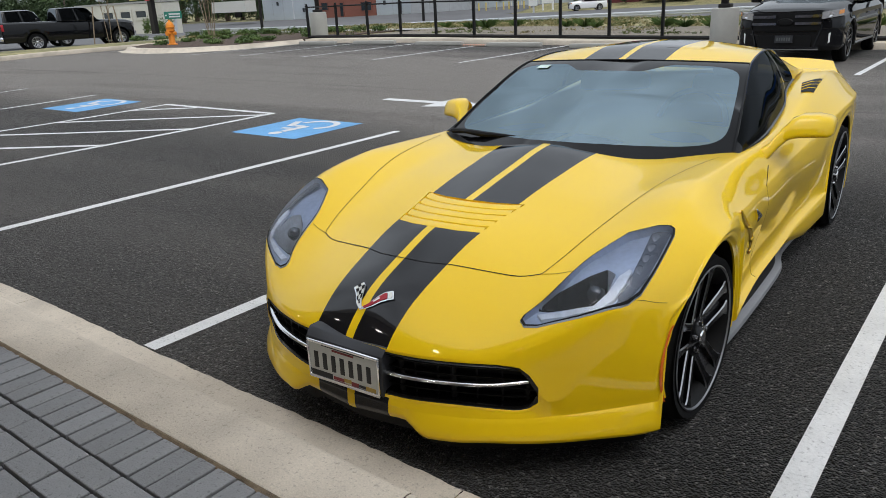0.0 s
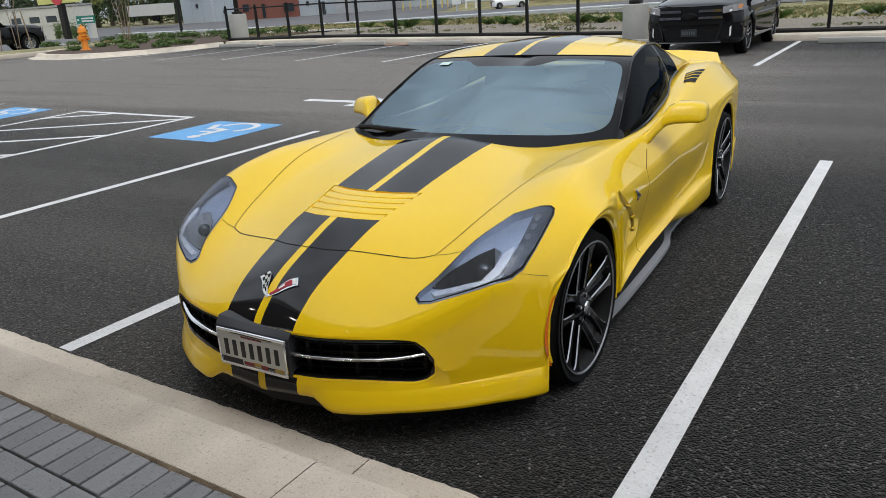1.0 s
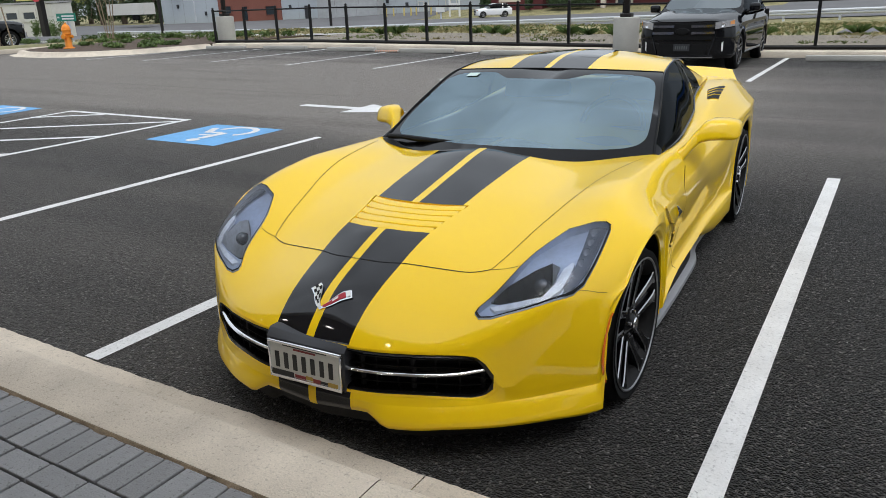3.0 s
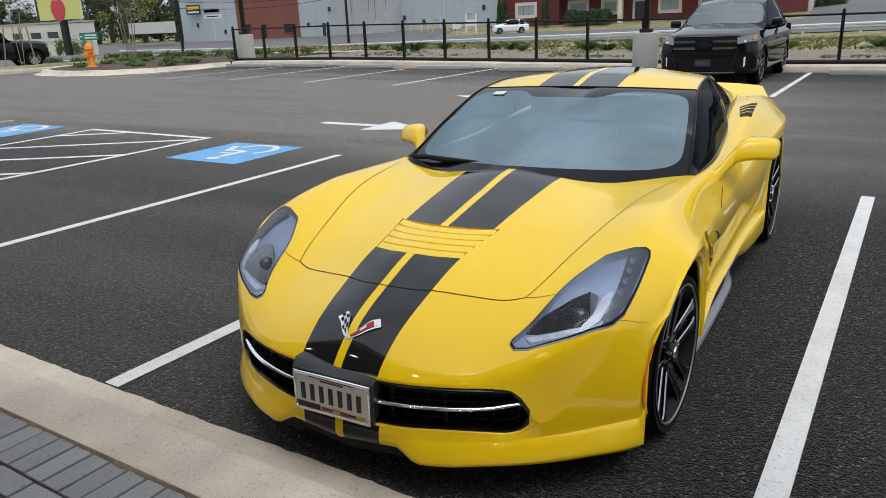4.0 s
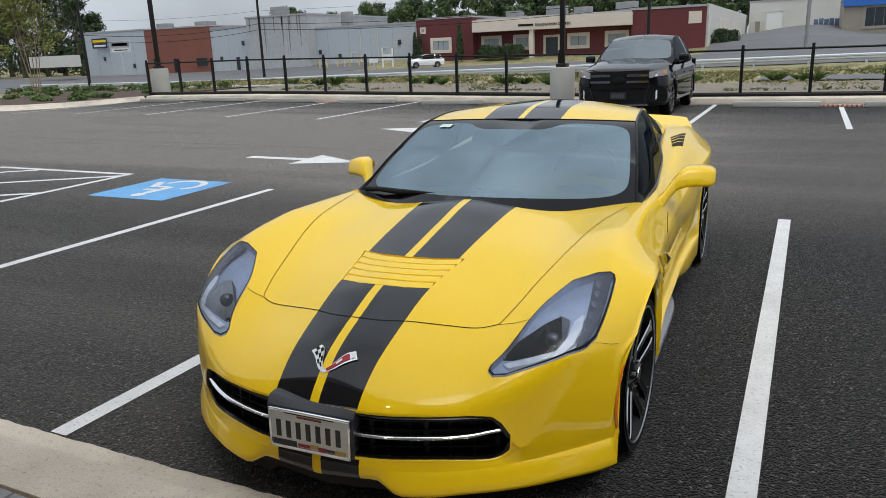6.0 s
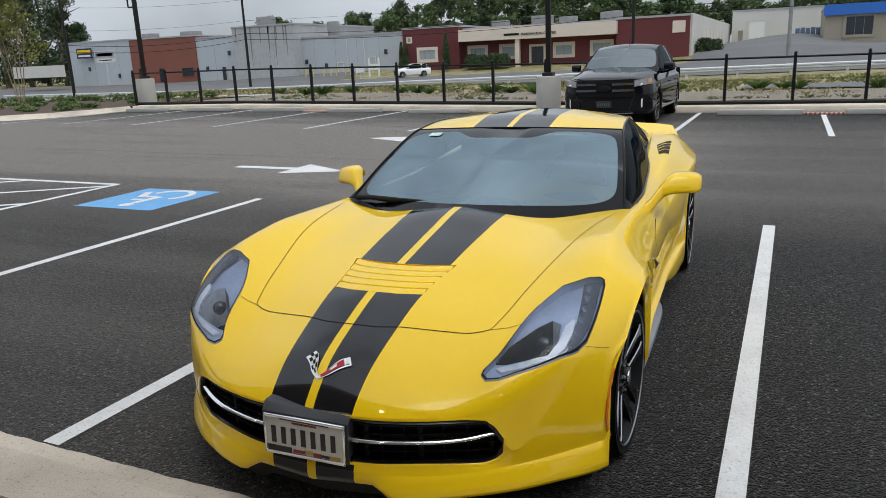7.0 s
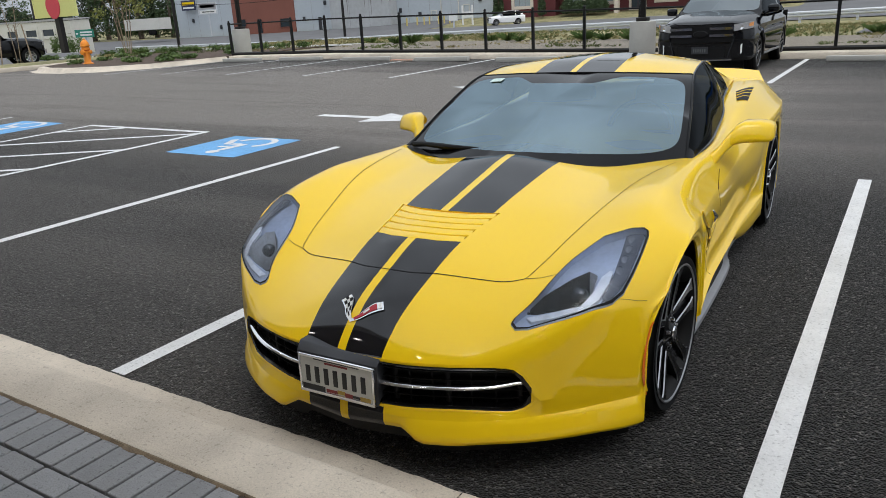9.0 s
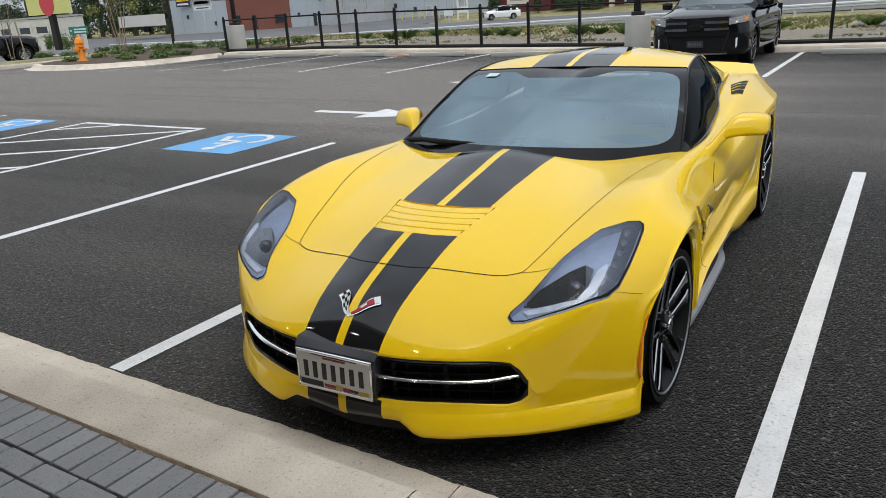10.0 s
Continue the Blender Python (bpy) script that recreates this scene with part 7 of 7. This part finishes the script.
for X0, X1, Z0, Z1, n in ((-41.93, -39.68, 1.6, 2.78, 3), (-37.1, -35.35, 1.56, 2.78, 1), (-29.3, -27.1, 1.47, 2.67, 2), (-24.2, -21.9, 1.55, 2.73, 2)):
    opening(r2, b2, X0, X1, Z0, Z1, 97.5, panes=n)
opening(r2, b2, -32.8, -31.05, 0.45, 2.67, 97.5, name="door", panes=2, pane="win_dark", border=0.3)
for X in (-34.92,):
    p = far(X, 0.5, 95.4) - b2
    bm = bmesh.new()
    box(bm, p.x - 0.28, -2.1, -1, p.x + 0.28, -1.5, fa.z)
    part("column", bm, M["cream"], r2)
sign = bpy.data.curves.new("sign_letters", "FONT")
sign.body, sign.size, sign.extrude, sign.align_x = "INNOVATION CENTER", 0.46, 0.03, "LEFT"
so = new("sign_letters", sign)
dg = bpy.context.evaluated_depsgraph_get()
me = bpy.data.meshes.new_from_object(so.evaluated_get(dg))
bpy.data.objects.remove(so)
me.materials.append(M["black_plastic"])
so = new("sign_letters", me)
so.parent = r2
p = far(-34.3, 4.35, 95.2) - b2
so.matrix_local = pose(p.x, -2.36, p.z - 0.1, 90)
so["label"] = "dark lettering on the cream fascia"
bm = bmesh.new()
box(bm, p.x - 2.4, -2.36, p.z - 0.05, p.x - 0.3, -2.3, p.z + 0.22)
part("sign_bar", bm, M["black_plastic"], r2)
for k in range(4):
    rooftop_unit(r2, 3 + 5 * k, 5 + k % 2 * 3, rh2 + 0.4, 2.2 + 0.5 * (k % 2), 1.0 + 0.5 * (k % 2))
r3, b3, rw3, rh3 = building("office_building", -21.2, -12.0, 0.2, 5.55, 96, 60, "maroon", "maroon brick end wing of the office building", roof="roof_grey")
bm = bmesh.new()
box(bm, rw3 - 0.05, 0.4, -1, rw3 + 0.25, 59, rh3 + 0.3)
part("side_wall", bm, M["white_wall"], r3, "white painted side wall")
for k in range(7):
    bm = bmesh.new()
    box(bm, rw3 + 0.2, 12 + 5 * k, 2.2, rw3 + 0.3, 14 + 5 * k, 4.0)
    part("side_window", bm, M["cream"], r3)
bm = bmesh.new()
box(bm, rw3 - 2.0, -0.08, rh3 - 1.9, rw3 - 0.5, 0.0, rh3 - 0.5)
part("wall_notice", bm, M["cream"], r3)

q1, c1, qw, qh = building("warehouse", -7.03, 4.5, 1.6, 5.65, 152, 30, "white_wall", "white block warehouse with a roller door and loading dock")
opening(q1, c1, -5.1, -3.28, 2.2, 4.45, 152, name="roller_door", frame_m="white_wall", pane="white", border=0.3)
opening(q1, c1, -6.3, -5.75, 2.1, 3.4, 152, name="door", frame_m="white_wall", pane="tan_wall", border=0.2)
bm = bmesh.new()
p, q = far(3.0, 1.7, 148) - c1, far(4.0, 2.6, 148) - c1
box(bm, qw - 8, -4, -1, qw, 0, 1.4)
part("loading_dock", bm, M["concrete_grey"], q1)
s1, d1, sw_, sh_ = building("shop", 3.1, 20, 0.9, 5.5, 128, 20, "tan_wall", "tan block shop with a bright blue fascia")
f0, f1 = far(3.1, 4.6, 128) - d1, far(20, 5.8, 128) - d1
bm = bmesh.new()
box(bm, -0.2, -0.5, f0.z, f1.x, 0, f1.z)
part("fascia", bm, M["blue_sign"], s1, "bright blue fascia")
opening(s1, d1, 5.35, 8.1, 2.34, 4.35, 128, frame_m="tan_wall", pane="win_dark", panes=3)
opening(s1, d1, 10.4, 13.4, 2.34, 4.35, 128, frame_m="tan_wall", pane="win_dark", panes=3)

w_, e_, ww, wh = building("shop", -200, -160, 0.2, 4.2, 62, 3, "white_wall", "long low white shop building beyond the side street")
for X0 in (-186, -178, -171):
    opening(w_, e_, X0, X0 + 4.5, 1.0, 2.4, 62, frame_m="white_wall", pane="win_dark")
# clipped hedge plants before the low shop
for k, X in enumerate((-157.4, -160.0, -162.6, -165.4, -168.0)):
    p = far(X, 1.55, 60)
    shrub(p.x, 60, terrain(p.x, 60), 0.85, p.z - terrain(p.x, 60), 700 + k, label="rounded dark green hedge shrub before the white shop", count=500, size=0.12)
# box trailer in the yard
p, q = far(-141, 1.15, 90), far(-129.5, 3.35, 90)
bt = thing("box_trailer", pose(p.x, 90, p.z), "white box trailer parked in the yard", "trailer")
bm = bmesh.new()
box(bm, 0, 0, 0, q.x - p.x, 2.5, q.z - p.z)
part("body", bm, M["white_wall"], bt, smooth=False)
for k in (0.7, 0.8):
    bm = bmesh.new()
    lathe(bm, [(0.0, -0.15), (0.3, -0.15), (0.5, -0.12), (0.5, 0.12), (0.0, 0.12)], 20, Matrix.Translation(((q.x - p.x) * k, 0.2, -0.5)), axis="y")
    part("wheel", bm, M["rubber"], bt)
bm = bmesh.new()
box(bm, (q.x - p.x) * 0.12, 0.1, -1.0, (q.x - p.x) * 0.12 + 0.15, 0.3, 0)
part("landing_leg", bm, M["iron"], bt)

# billboard with a plain red fruit on a yellow-green ground
bb = thing("billboard", pose(0, 0, 0), "roadside billboard with a plain red fruit on pale yellow", "billboard")
p, q = far(-172.5, 4.9, 50), far(-156.4, 9.4, 50)
M["bill"] = mat("billboard_yellow", (0.62, 0.62, 0.22), 0.6, var=0.05)
M["apple"] = mat("billboard_red", (0.55, 0.05, 0.07), 0.6, var=0.1)
bm = bmesh.new()
box(bm, p.x, 49.9, p.z, q.x, 50.2, q.z)
part("panel", bm, M["bill"], bb)
bm = bmesh.new()
m = Matrix.Translation(((p.x + q.x) / 2, 49.85, (p.z + q.z) / 2 - 0.1)) @ pose(0, 0, 0, 90)
pts = []
for k in range(28):
    a = 2 * math.pi * k / 28
    r = 0.95 + 0.16 * abs(math.cos(a)) - (0.12 if abs(a - math.pi / 2) < 0.3 else 0)
    pts.append((1.4 * r * math.cos(a) * (0.85 + 0.15 * math.sin(a)), 1.25 * r * math.sin(a)))
prism(bm, pts, -0.02, 0.02, m)
part("fruit", bm, M["apple"], bb)
bm = bmesh.new()
prism(bm, [(-0.05, 1.15), (0.05, 1.15), (0.12, 1.55), (0.55, 1.60), (0.75, 1.85), (0.25, 1.85), (0.0, 1.62), (-0.5, 1.75), (-0.7, 1.6), (-0.25, 1.42)], -0.02, 0.03, m)
part("leaf", bm, M["leaf"], bb, "green leaf and stem")
bm = bmesh.new()
box(bm, p.x - 0.5, 49.95, p.z - 0.1, p.x, 50.3, q.z + 0.1)
part("edge_frame", bm, M["pole"], bb)
bm = bmesh.new()
box(bm, (p.x + q.x) / 2 - 0.4, 50.0, -1, (p.x + q.x) / 2 + 0.4, 50.5, p.z)
part("column", bm, M["pole"], bb)


def utility_pole(X, Zb, Zt, Y, name="utility_pole", r=0.16):
    a, b = far(X, Zb, Y), far(X, Zt, Y)
    t = thing(name, pose(a.x, Y, a.z), "weathered dark timber utility pole carrying wires", "utility pole", "utility poles")
    bm = bmesh.new()
    tube(bm, [(0, 0, -1), (0, 0, b.z - a.z)], [r * 1.2, r * 0.8], 10)
    part("shaft", bm, M["pole"], t)
    bm = bmesh.new()
    box(bm, -1.2, -0.06, b.z - a.z - 1.2, 1.2, 0.06, b.z - a.z - 1.05)
    part("crossarm", bm, M["pole"], t)
    return b


POLES = [utility_pole(X, Zb, Zt, Y) for X, Zb, Zt, Y in ((-124.5, -1.8, 17.5, 62), (-82.0, -1.0, 16, 80), (-19.0, 0, 15, 82))]
wires = thing("overhead_wires", pose(0, 0, 0), "thin black overhead wires strung between utility poles", "wire")
ends = [far(-190, 6.0, 62)] + [Vector((p.x, p.y, far(0, 6.9, p.y).z)) for p in POLES] + [far(60, 9, 85)]
for dz in (0.0, -0.75, 1.6, 4.2):
    for a, b in zip(ends, ends[1:]):
        bm = bmesh.new()
        pts = [a.lerp(b, k / 12) + Vector((0, 0, dz - 0.7 * 4 * (k / 12) * (1 - k / 12) * (0.5 if dz > 0 else 1))) for k in range(13)]
        tube(bm, pts, 0.028 if dz <= 0 else 0.013, 5)
        part("wire", bm, M["black_plastic"], wires)


def sign_board(X0, X1, Z0, Z1, Zb, Y, colour, bars, label, legs=1):
    a, b = far(X0, Z0, Y), far(X1, Z1, Y)
    t = thing("sign", pose(a.x, Y, a.z), label, "sign")
    w, h = b.x - a.x, b.z - a.z
    bm = bmesh.new()
    box(bm, 0, 0, 0, w, 0.08, h)
    part("panel", bm, M[colour], t)
    if legs:
        bm = bmesh.new()
        g = far(0, Zb, Y).z - a.z
        box(bm, w / 2 - 0.09, 0.1, g, w / 2 + 0.09, 0.25, h * 0.5)
        part("post", bm, M["galv"], t)
    for x0, z0, x1, z1, c in bars:
        bm = bmesh.new()
        box(bm, w * x0, -0.02, h * z0, w * x1, 0.0, h * z1)
        part("sign_bar", bm, M[c], t)


M["green_sign"] = mat("green_sign", (0.01, 0.20, 0.14), 0.5, var=0.05)
M["navy"] = mat("navy_sign", (0.015, 0.02, 0.06), 0.5, var=0.05)
sign_board(-117.6, -112.3, 3.35, 5.5, -0.6, 84, "galv", [(0.04, 0.42, 0.96, 0.94, "roof_grey"), (0.12, 0.55, 0.88, 0.8, "win_pale"), (0.1, 0.08, 0.95, 0.34, "white"), (0.2, 0.17, 0.85, 0.26, "grey_plastic")], "faded grey and white roadside sign on a post")
sign_board(-122.2, -118.2, 4.3, 6.1, 0, 99, "navy", [(0.06, 0.55, 0.94, 0.84, "paint"), (0.1, 0.17, 0.9, 0.34, "white")], "dark wall sign with yellow and white bars", 0)
sign_board(-158.2, -151.6, 0.3, 1.9, -2.8, 34, "green_sign", [(0.3, 0.55, 0.95, 0.75, "white"), (0.3, 0.2, 0.95, 0.4, "white"), (0.06, 0.4, 0.16, 0.6, "white")], "green road sign with white bars on a post")
sign_board(-61.3, -59.8, 0.0, 0.9, -1.0, 82, "white", [], "small white notice board by the road")

# yard clutter before the grey warehouses
M["bollard"] = mat("yellow_bollard", (0.50, 0.40, 0.14), 0.6, var=0.2, scale=3)
for X in (-70.6, -69.2, -67.2, -65.9, -64.9, -63.2, -62.2, -61.2):
    p = far(X, -0.75, 95)
    bm = bmesh.new()
    lathe(bm, [(0.12, 0.0), (0.12, 1.5), (0.08, 1.58), (0.0, 1.6)], 10)
    b_o = part("bollard", bm, M["bollard"])
    b_o.matrix_world = pose(p.x, 95, p.z - 0.1)
    tagged(b_o, "faded yellow steel bollard before the warehouse", "bollard", "bollards in the yard")
gf = thing("roadside_sign", pose(0, 0, 0), "white two-post sign frame beside the yard road", "sign")
for X in (-58.9, -57.2):
    p = far(X, -0.7, 88)
    bm = bmesh.new()
    box(bm, p.x - 0.1, 88, p.z, p.x + 0.1, 88.15, p.z + 2.5)
    part("post", bm, M["white"], gf)
p, q = far(-58.9, 0.35, 88), far(-57.2, 1.25, 88)
bm = bmesh.new()
box(bm, p.x + 0.1, 88.02, p.z, q.x - 0.1, 88.1, q.z)
part("board", bm, M["white"], gf)
for t_, a0_, specs in ((g1, a1, ((-119.5, 2.0), (-112.0, 0.6))), (g3, a3, ((-91.0, 1.2), (-86.0, 3.6))), (g5, a5, ((-70.5, 1.6), (-66.8, 0.9), (-56.0, 2.6)))):
    for X, Z in specs:
        p, q = far(X, Z, 100) - a0_, far(X + 0.5, Z + 0.7, 100) - a0_
        bm = bmesh.new()
        box(bm, p.x, -0.18, p.z, q.x, 0.0, q.z, 0.03)
        part("meter_box", bm, M["grey_plastic"], t_)
for t_, w_b, h_b, n_p in ((g1, w1, h1, 5), (g3, w3, h3, 2), (g4, w4, h4, 3), (g5, w5, h5, 5)):
    for k in range(1, n_p):
        bm = bmesh.new()
        x = w_b * k / n_p
        box(bm, x - 0.02, -0.012, -0.5, x + 0.02, 0.0, h_b)
        part("wall_joint", bm, M["unit"], t_)
    bm = bmesh.new()
    box(bm, 0, -0.02, -1.4, w_b, 0.0, -0.35)
    part("plinth", bm, M["unit"], t_)
# streaks of damp down the tall stained block
M["damp"] = mat("damp_streak", (0.19, 0.18, 0.17), 0.9, var=0.3, scale=1.5)
rs = random.Random(5)
for k in range(11):
    x = 0.6 + (w4 - 1.4) * rs.random()
    hh = h4 * rs.uniform(0.15, 0.75)
    bm = bmesh.new()
    quads(bm, [[(x - 0.12 * rs.uniform(0.6, 1.6), -0.006, h4 - 0.02), (x + 0.12 * rs.uniform(0.6, 1.6), -0.006, h4 - 0.02)], [(x - 0.10, -0.006, h4 - hh * 0.5), (x + 0.12, -0.006, h4 - hh * 0.5)], [(x - 0.02, -0.006, h4 - hh), (x + 0.02, -0.006, h4 - hh)]])
    part("stain", bm, M["damp"], g4)
# tall light pole and crates by the loading dock
a_, b_ = far(-0.55, 0.3, 88), far(-0.55, 12, 88)
lp = thing("light_pole", pose(a_.x, 88, a_.z), "tall pale steel light pole beside the drive", "light pole")
bm = bmesh.new()
tube(bm, [(0, 0, -1.5), (0, 0, b_.z - a_.z)], [0.22, 0.17], 10)
part("shaft", bm, M["unit"], lp)
bm = bmesh.new()
box(bm, -0.9, -0.15, b_.z - a_.z, 0.9, 0.15, b_.z - a_.z + 0.15, 0.03)
part("lamp_head", bm, M["galv"], lp)
M["crate"] = mat("blue_grey_crate", (0.10, 0.15, 0.24), 0.6, var=0.3)
for k in range(5):
    p = far(0.3 + 0.55 * k, 2.75, 147)
    bm = bmesh.new()
    box(bm, -0.36, -0.4, 0, 0.36, 0.4, 1.15 + 0.1 * (k % 2), 0.03)
    c_ = part("crate", bm, M["crate"])
    c_.matrix_world = pose(p.x, p.y, c1.z + 1.4)
    tagged(c_, "blue-grey wrapped crate on the loading dock", "crate", "crates on the dock")

# ---- woods behind ----
TOPS = pchip([(-90, 7.4), (-76, 9.2), (-71, 7.2), (-65, 7.8), (-59, 8.7), (-53, 9.5), (-47, 10.3), (-40, 11.0), (-28, 10.6), (-18, 8.6), (-8, 7.6), (6, 7.4), (30, 8.0)])
for k in range(50):
    X = -78 + 2.1 * k
    Y = 192 + 12 * math.sin(k * 2.1)
    zt = TOPS(X) + 0.55 * math.sin(k * 1.7) + 0.35 * math.sin(k * 4.3)
    top, foot = far(X, zt, Y), far(X, 2.0, Y)
    tree(top.x, Y, foot.z - 1, top.z - foot.z + 1, 5.4, 100 + k, 5200, 0.40, low=0.35, lumps=34, spread=1.0, sparse=0.25, leaf="leaf_dark" if k % 3 == 0 else "leaf")
for k, (X, zt, Y, r) in enumerate(((-121, 11.5, 112, 4.5), (-126, 19, 108, 6.5), (-131, 22, 116, 7.5), (-136, 24, 110, 7.5), (-143, 25, 106, 7.5), (-147, 24, 118, 7.5), (-152, 24, 108, 7.5), (-160, 20, 104, 7), (-166, 13, 108, 6), (-180, 9, 95, 6), (-192, 10, 90, 6), (-205, 9, 80, 6), (-222, 11, 70, 6), (-240, 10, 60, 6), (-262, 11, 55, 6))):
    top, foot = far(X, zt, Y), far(X, -0.5, Y)
    tree(top.x, Y, foot.z - 0.5, top.z - foot.z, r, 200 + k, 7600, 0.30, low=0.12, lumps=46, label="tall dark green tree beside the side street", leaf="leaf_dark", sparse=0.3)
for k, (X, zt, Y, r) in enumerate(((-41.8, 1.95, 95, 1.3), (-40.2, 1.8, 94.6, 1.3), (-38.5, 2.0, 95, 1.3), (-36.9, 1.85, 94.6, 1.2), (-10.2, 2.7, 100, 1.7), (-8.8, 2.5, 101, 1.3), (-45.8, 5.15, 94.5, 0.72), (-53.15, 4.05, 95, 0.55), (-52.3, 3.8, 95, 0.5))):
    foot = far(X, 0.3, Y)
    hh = far(X, zt, Y).z - foot.z
    bm = bmesh.new()
    rr = random.Random(300 + k)
    tall = zt > 3
    for j in range(8):
        f = (j + 0.5) / 8
        w = r * (1.05 - (0.85 if tall else 0.45) * f * f)
        leaf_cloud(bm, (foot.x, Y, foot.z + hh * f), (w, w, hh / 7), 420, 0.15, rr, 0.35)
    tagged(part("conifer" if tall else "hedge", bm, M["leaf_dark"]), "clipped dark evergreen beside the office building", "shrub", "evergreens by the offices")

# ---- footway pavers ----
bm = bmesh.new()
box(bm, -14, -4.8, -0.05, 14, 1.188, 0.118)
tagged(part("footway", bm, M["sand"]), "sand bed between grey footway pavers", "footway", kind="structure")
pv = thing("paving", pose(0, 0, 0), "grey concrete block paving with a soldier course along the kerb", "paving", kind="structure")


def paver_mesh(hy):
    bm = bmesh.new()
    box(bm, -0.095, -hy, -0.03, 0.095, hy, 0.03, 0.004)
    me = bpy.data.meshes.new("paver")
    bm.to_mesh(me)
    bm.free()
    me.materials.append(M["paver"])
    return me


PM = [paver_mesh(0.045), paver_mesh(0.095)]
spots = []
x = -3.04
while x < 9.0:
    spots.append((x, 1.085, 90, 0))
    x += 0.1
pick = random.Random(21)
for r in range(29):
    x, y = -3.006 + (0.13 * (r % 3) if r else 0), 0.885 - 0.2 * r
    while x < 9.0:
        kind = pick.choice((0, 1, 2, 0, 1)) if r else 1
        if kind == 0:
            spots.append((x + 0.1, y, 0, 1))
            x += 0.2
        elif kind == 1:
            spots += [(x + 0.1, y + 0.05, 0, 0), (x + 0.1, y - 0.05, 0, 0)]
            x += 0.2
        else:
            spots.append((x + 0.05, y, 90, 0))
            x += 0.1
seen, near_, rest = set(), [], []
for s in spots:
    key = (round(s[0], 3), round(s[1], 3))
    if key in seen:
        continue
    seen.add(key)
    (near_ if -3.7 < s[0] < -0.5 and s[1] > 0.3 else rest).append(s)
rnd = random.Random(4)
for cx, cy, rot, big in near_[:300]:
    o = new("paver", PM[big])
    o.parent = pv
    o.matrix_local = pose(cx, cy, 0.118 + rnd.uniform(-0.002, 0.003), rnd.uniform(-0.6, 0.6), rnd.uniform(-0.6, 0.6), rot + rnd.uniform(-0.5, 0.5))
bm = bmesh.new()
for cx, cy, rot, big in near_[300:] + rest:
    hx, hy = 0.095, 0.095 if big else 0.045
    if rot:
        hx, hy = hy, hx
    z = 0.148 + rnd.uniform(-0.002, 0.002)
    lo = [bm.verts.new((cx + a * hx, cy + b * hy, 0.10)) for a, b in ((-1, -1), (1, -1), (1, 1), (-1, 1))]
    hi = [bm.verts.new((cx + a * (hx - 0.003), cy + b * (hy - 0.003), z)) for a, b in ((-1, -1), (1, -1), (1, 1), (-1, 1))]
    bm.faces.new(hi)
    for k in range(4):
        bm.faces.new([lo[k], lo[(k + 1) % 4], hi[(k + 1) % 4], hi[k]])
tagged(part("paver_field", bm, M["paver"], pv, smooth=False), kind="stuff")
bm = bmesh.new()
box(bm, -14, -4.8, 0.0, -3.06, 1.165, 0.15, 0.006)
tagged(part("footway_slab", bm, M["concrete"]), "pale cast concrete footway slab beside the pavers", "footway", kind="structure")

# dirt washed into the joint between kerb and pavers
bm = bmesh.new()
rows = []
for x in span(-6, 9, 0.02):
    w = 0.010 + 0.010 * noise.noise(Vector((x * 9, 0, 5))) + 0.006 * noise.noise(Vector((x * 31, 0, 9)))
    rows.append([(x, 1.190 + 0.002, 0.1535), (x, 1.190 - 0.4 * w, 0.1545), (x, 1.186 - w, 0.147)])
quads(bm, rows)
M["dirt"] = mat("brown_joint_dirt", (0.17, 0.125, 0.08), 0.95, var=0.45, scale=30, fine=200, bump=0.003)
tagged(part("joint_dirt", bm, M["dirt"]), "brown dirt in the joint between kerb and pavers", "dirt", kind="structure")

# loose stones strewn over the asphalt
bm = bmesh.new()
rnd = random.Random(77)
for k in range(420):
    x, y = rnd.uniform(-8, 5), 1.75 + 8 * rnd.random() ** 1.8
    if k % 3 == 0:
        x = rnd.uniform(0.2, 3.2)
    r = rnd.uniform(0.002, 0.006)
    pts = [Vector((rnd.uniform(-1, 1), rnd.uniform(-1, 1), rnd.uniform(-0.2, 1))).normalized() * r for _ in range(7)]
    vs = [bm.verts.new(Vector((x, y, lot(x, y) + r * 0.3)) + p) for p in pts]
    bmesh.ops.convex_hull(bm, input=vs)
tagged(part("loose_stones", bm, M["concrete_grey"], smooth=False), "loose pale grit scattered on the asphalt", "grit", kind="stuff")
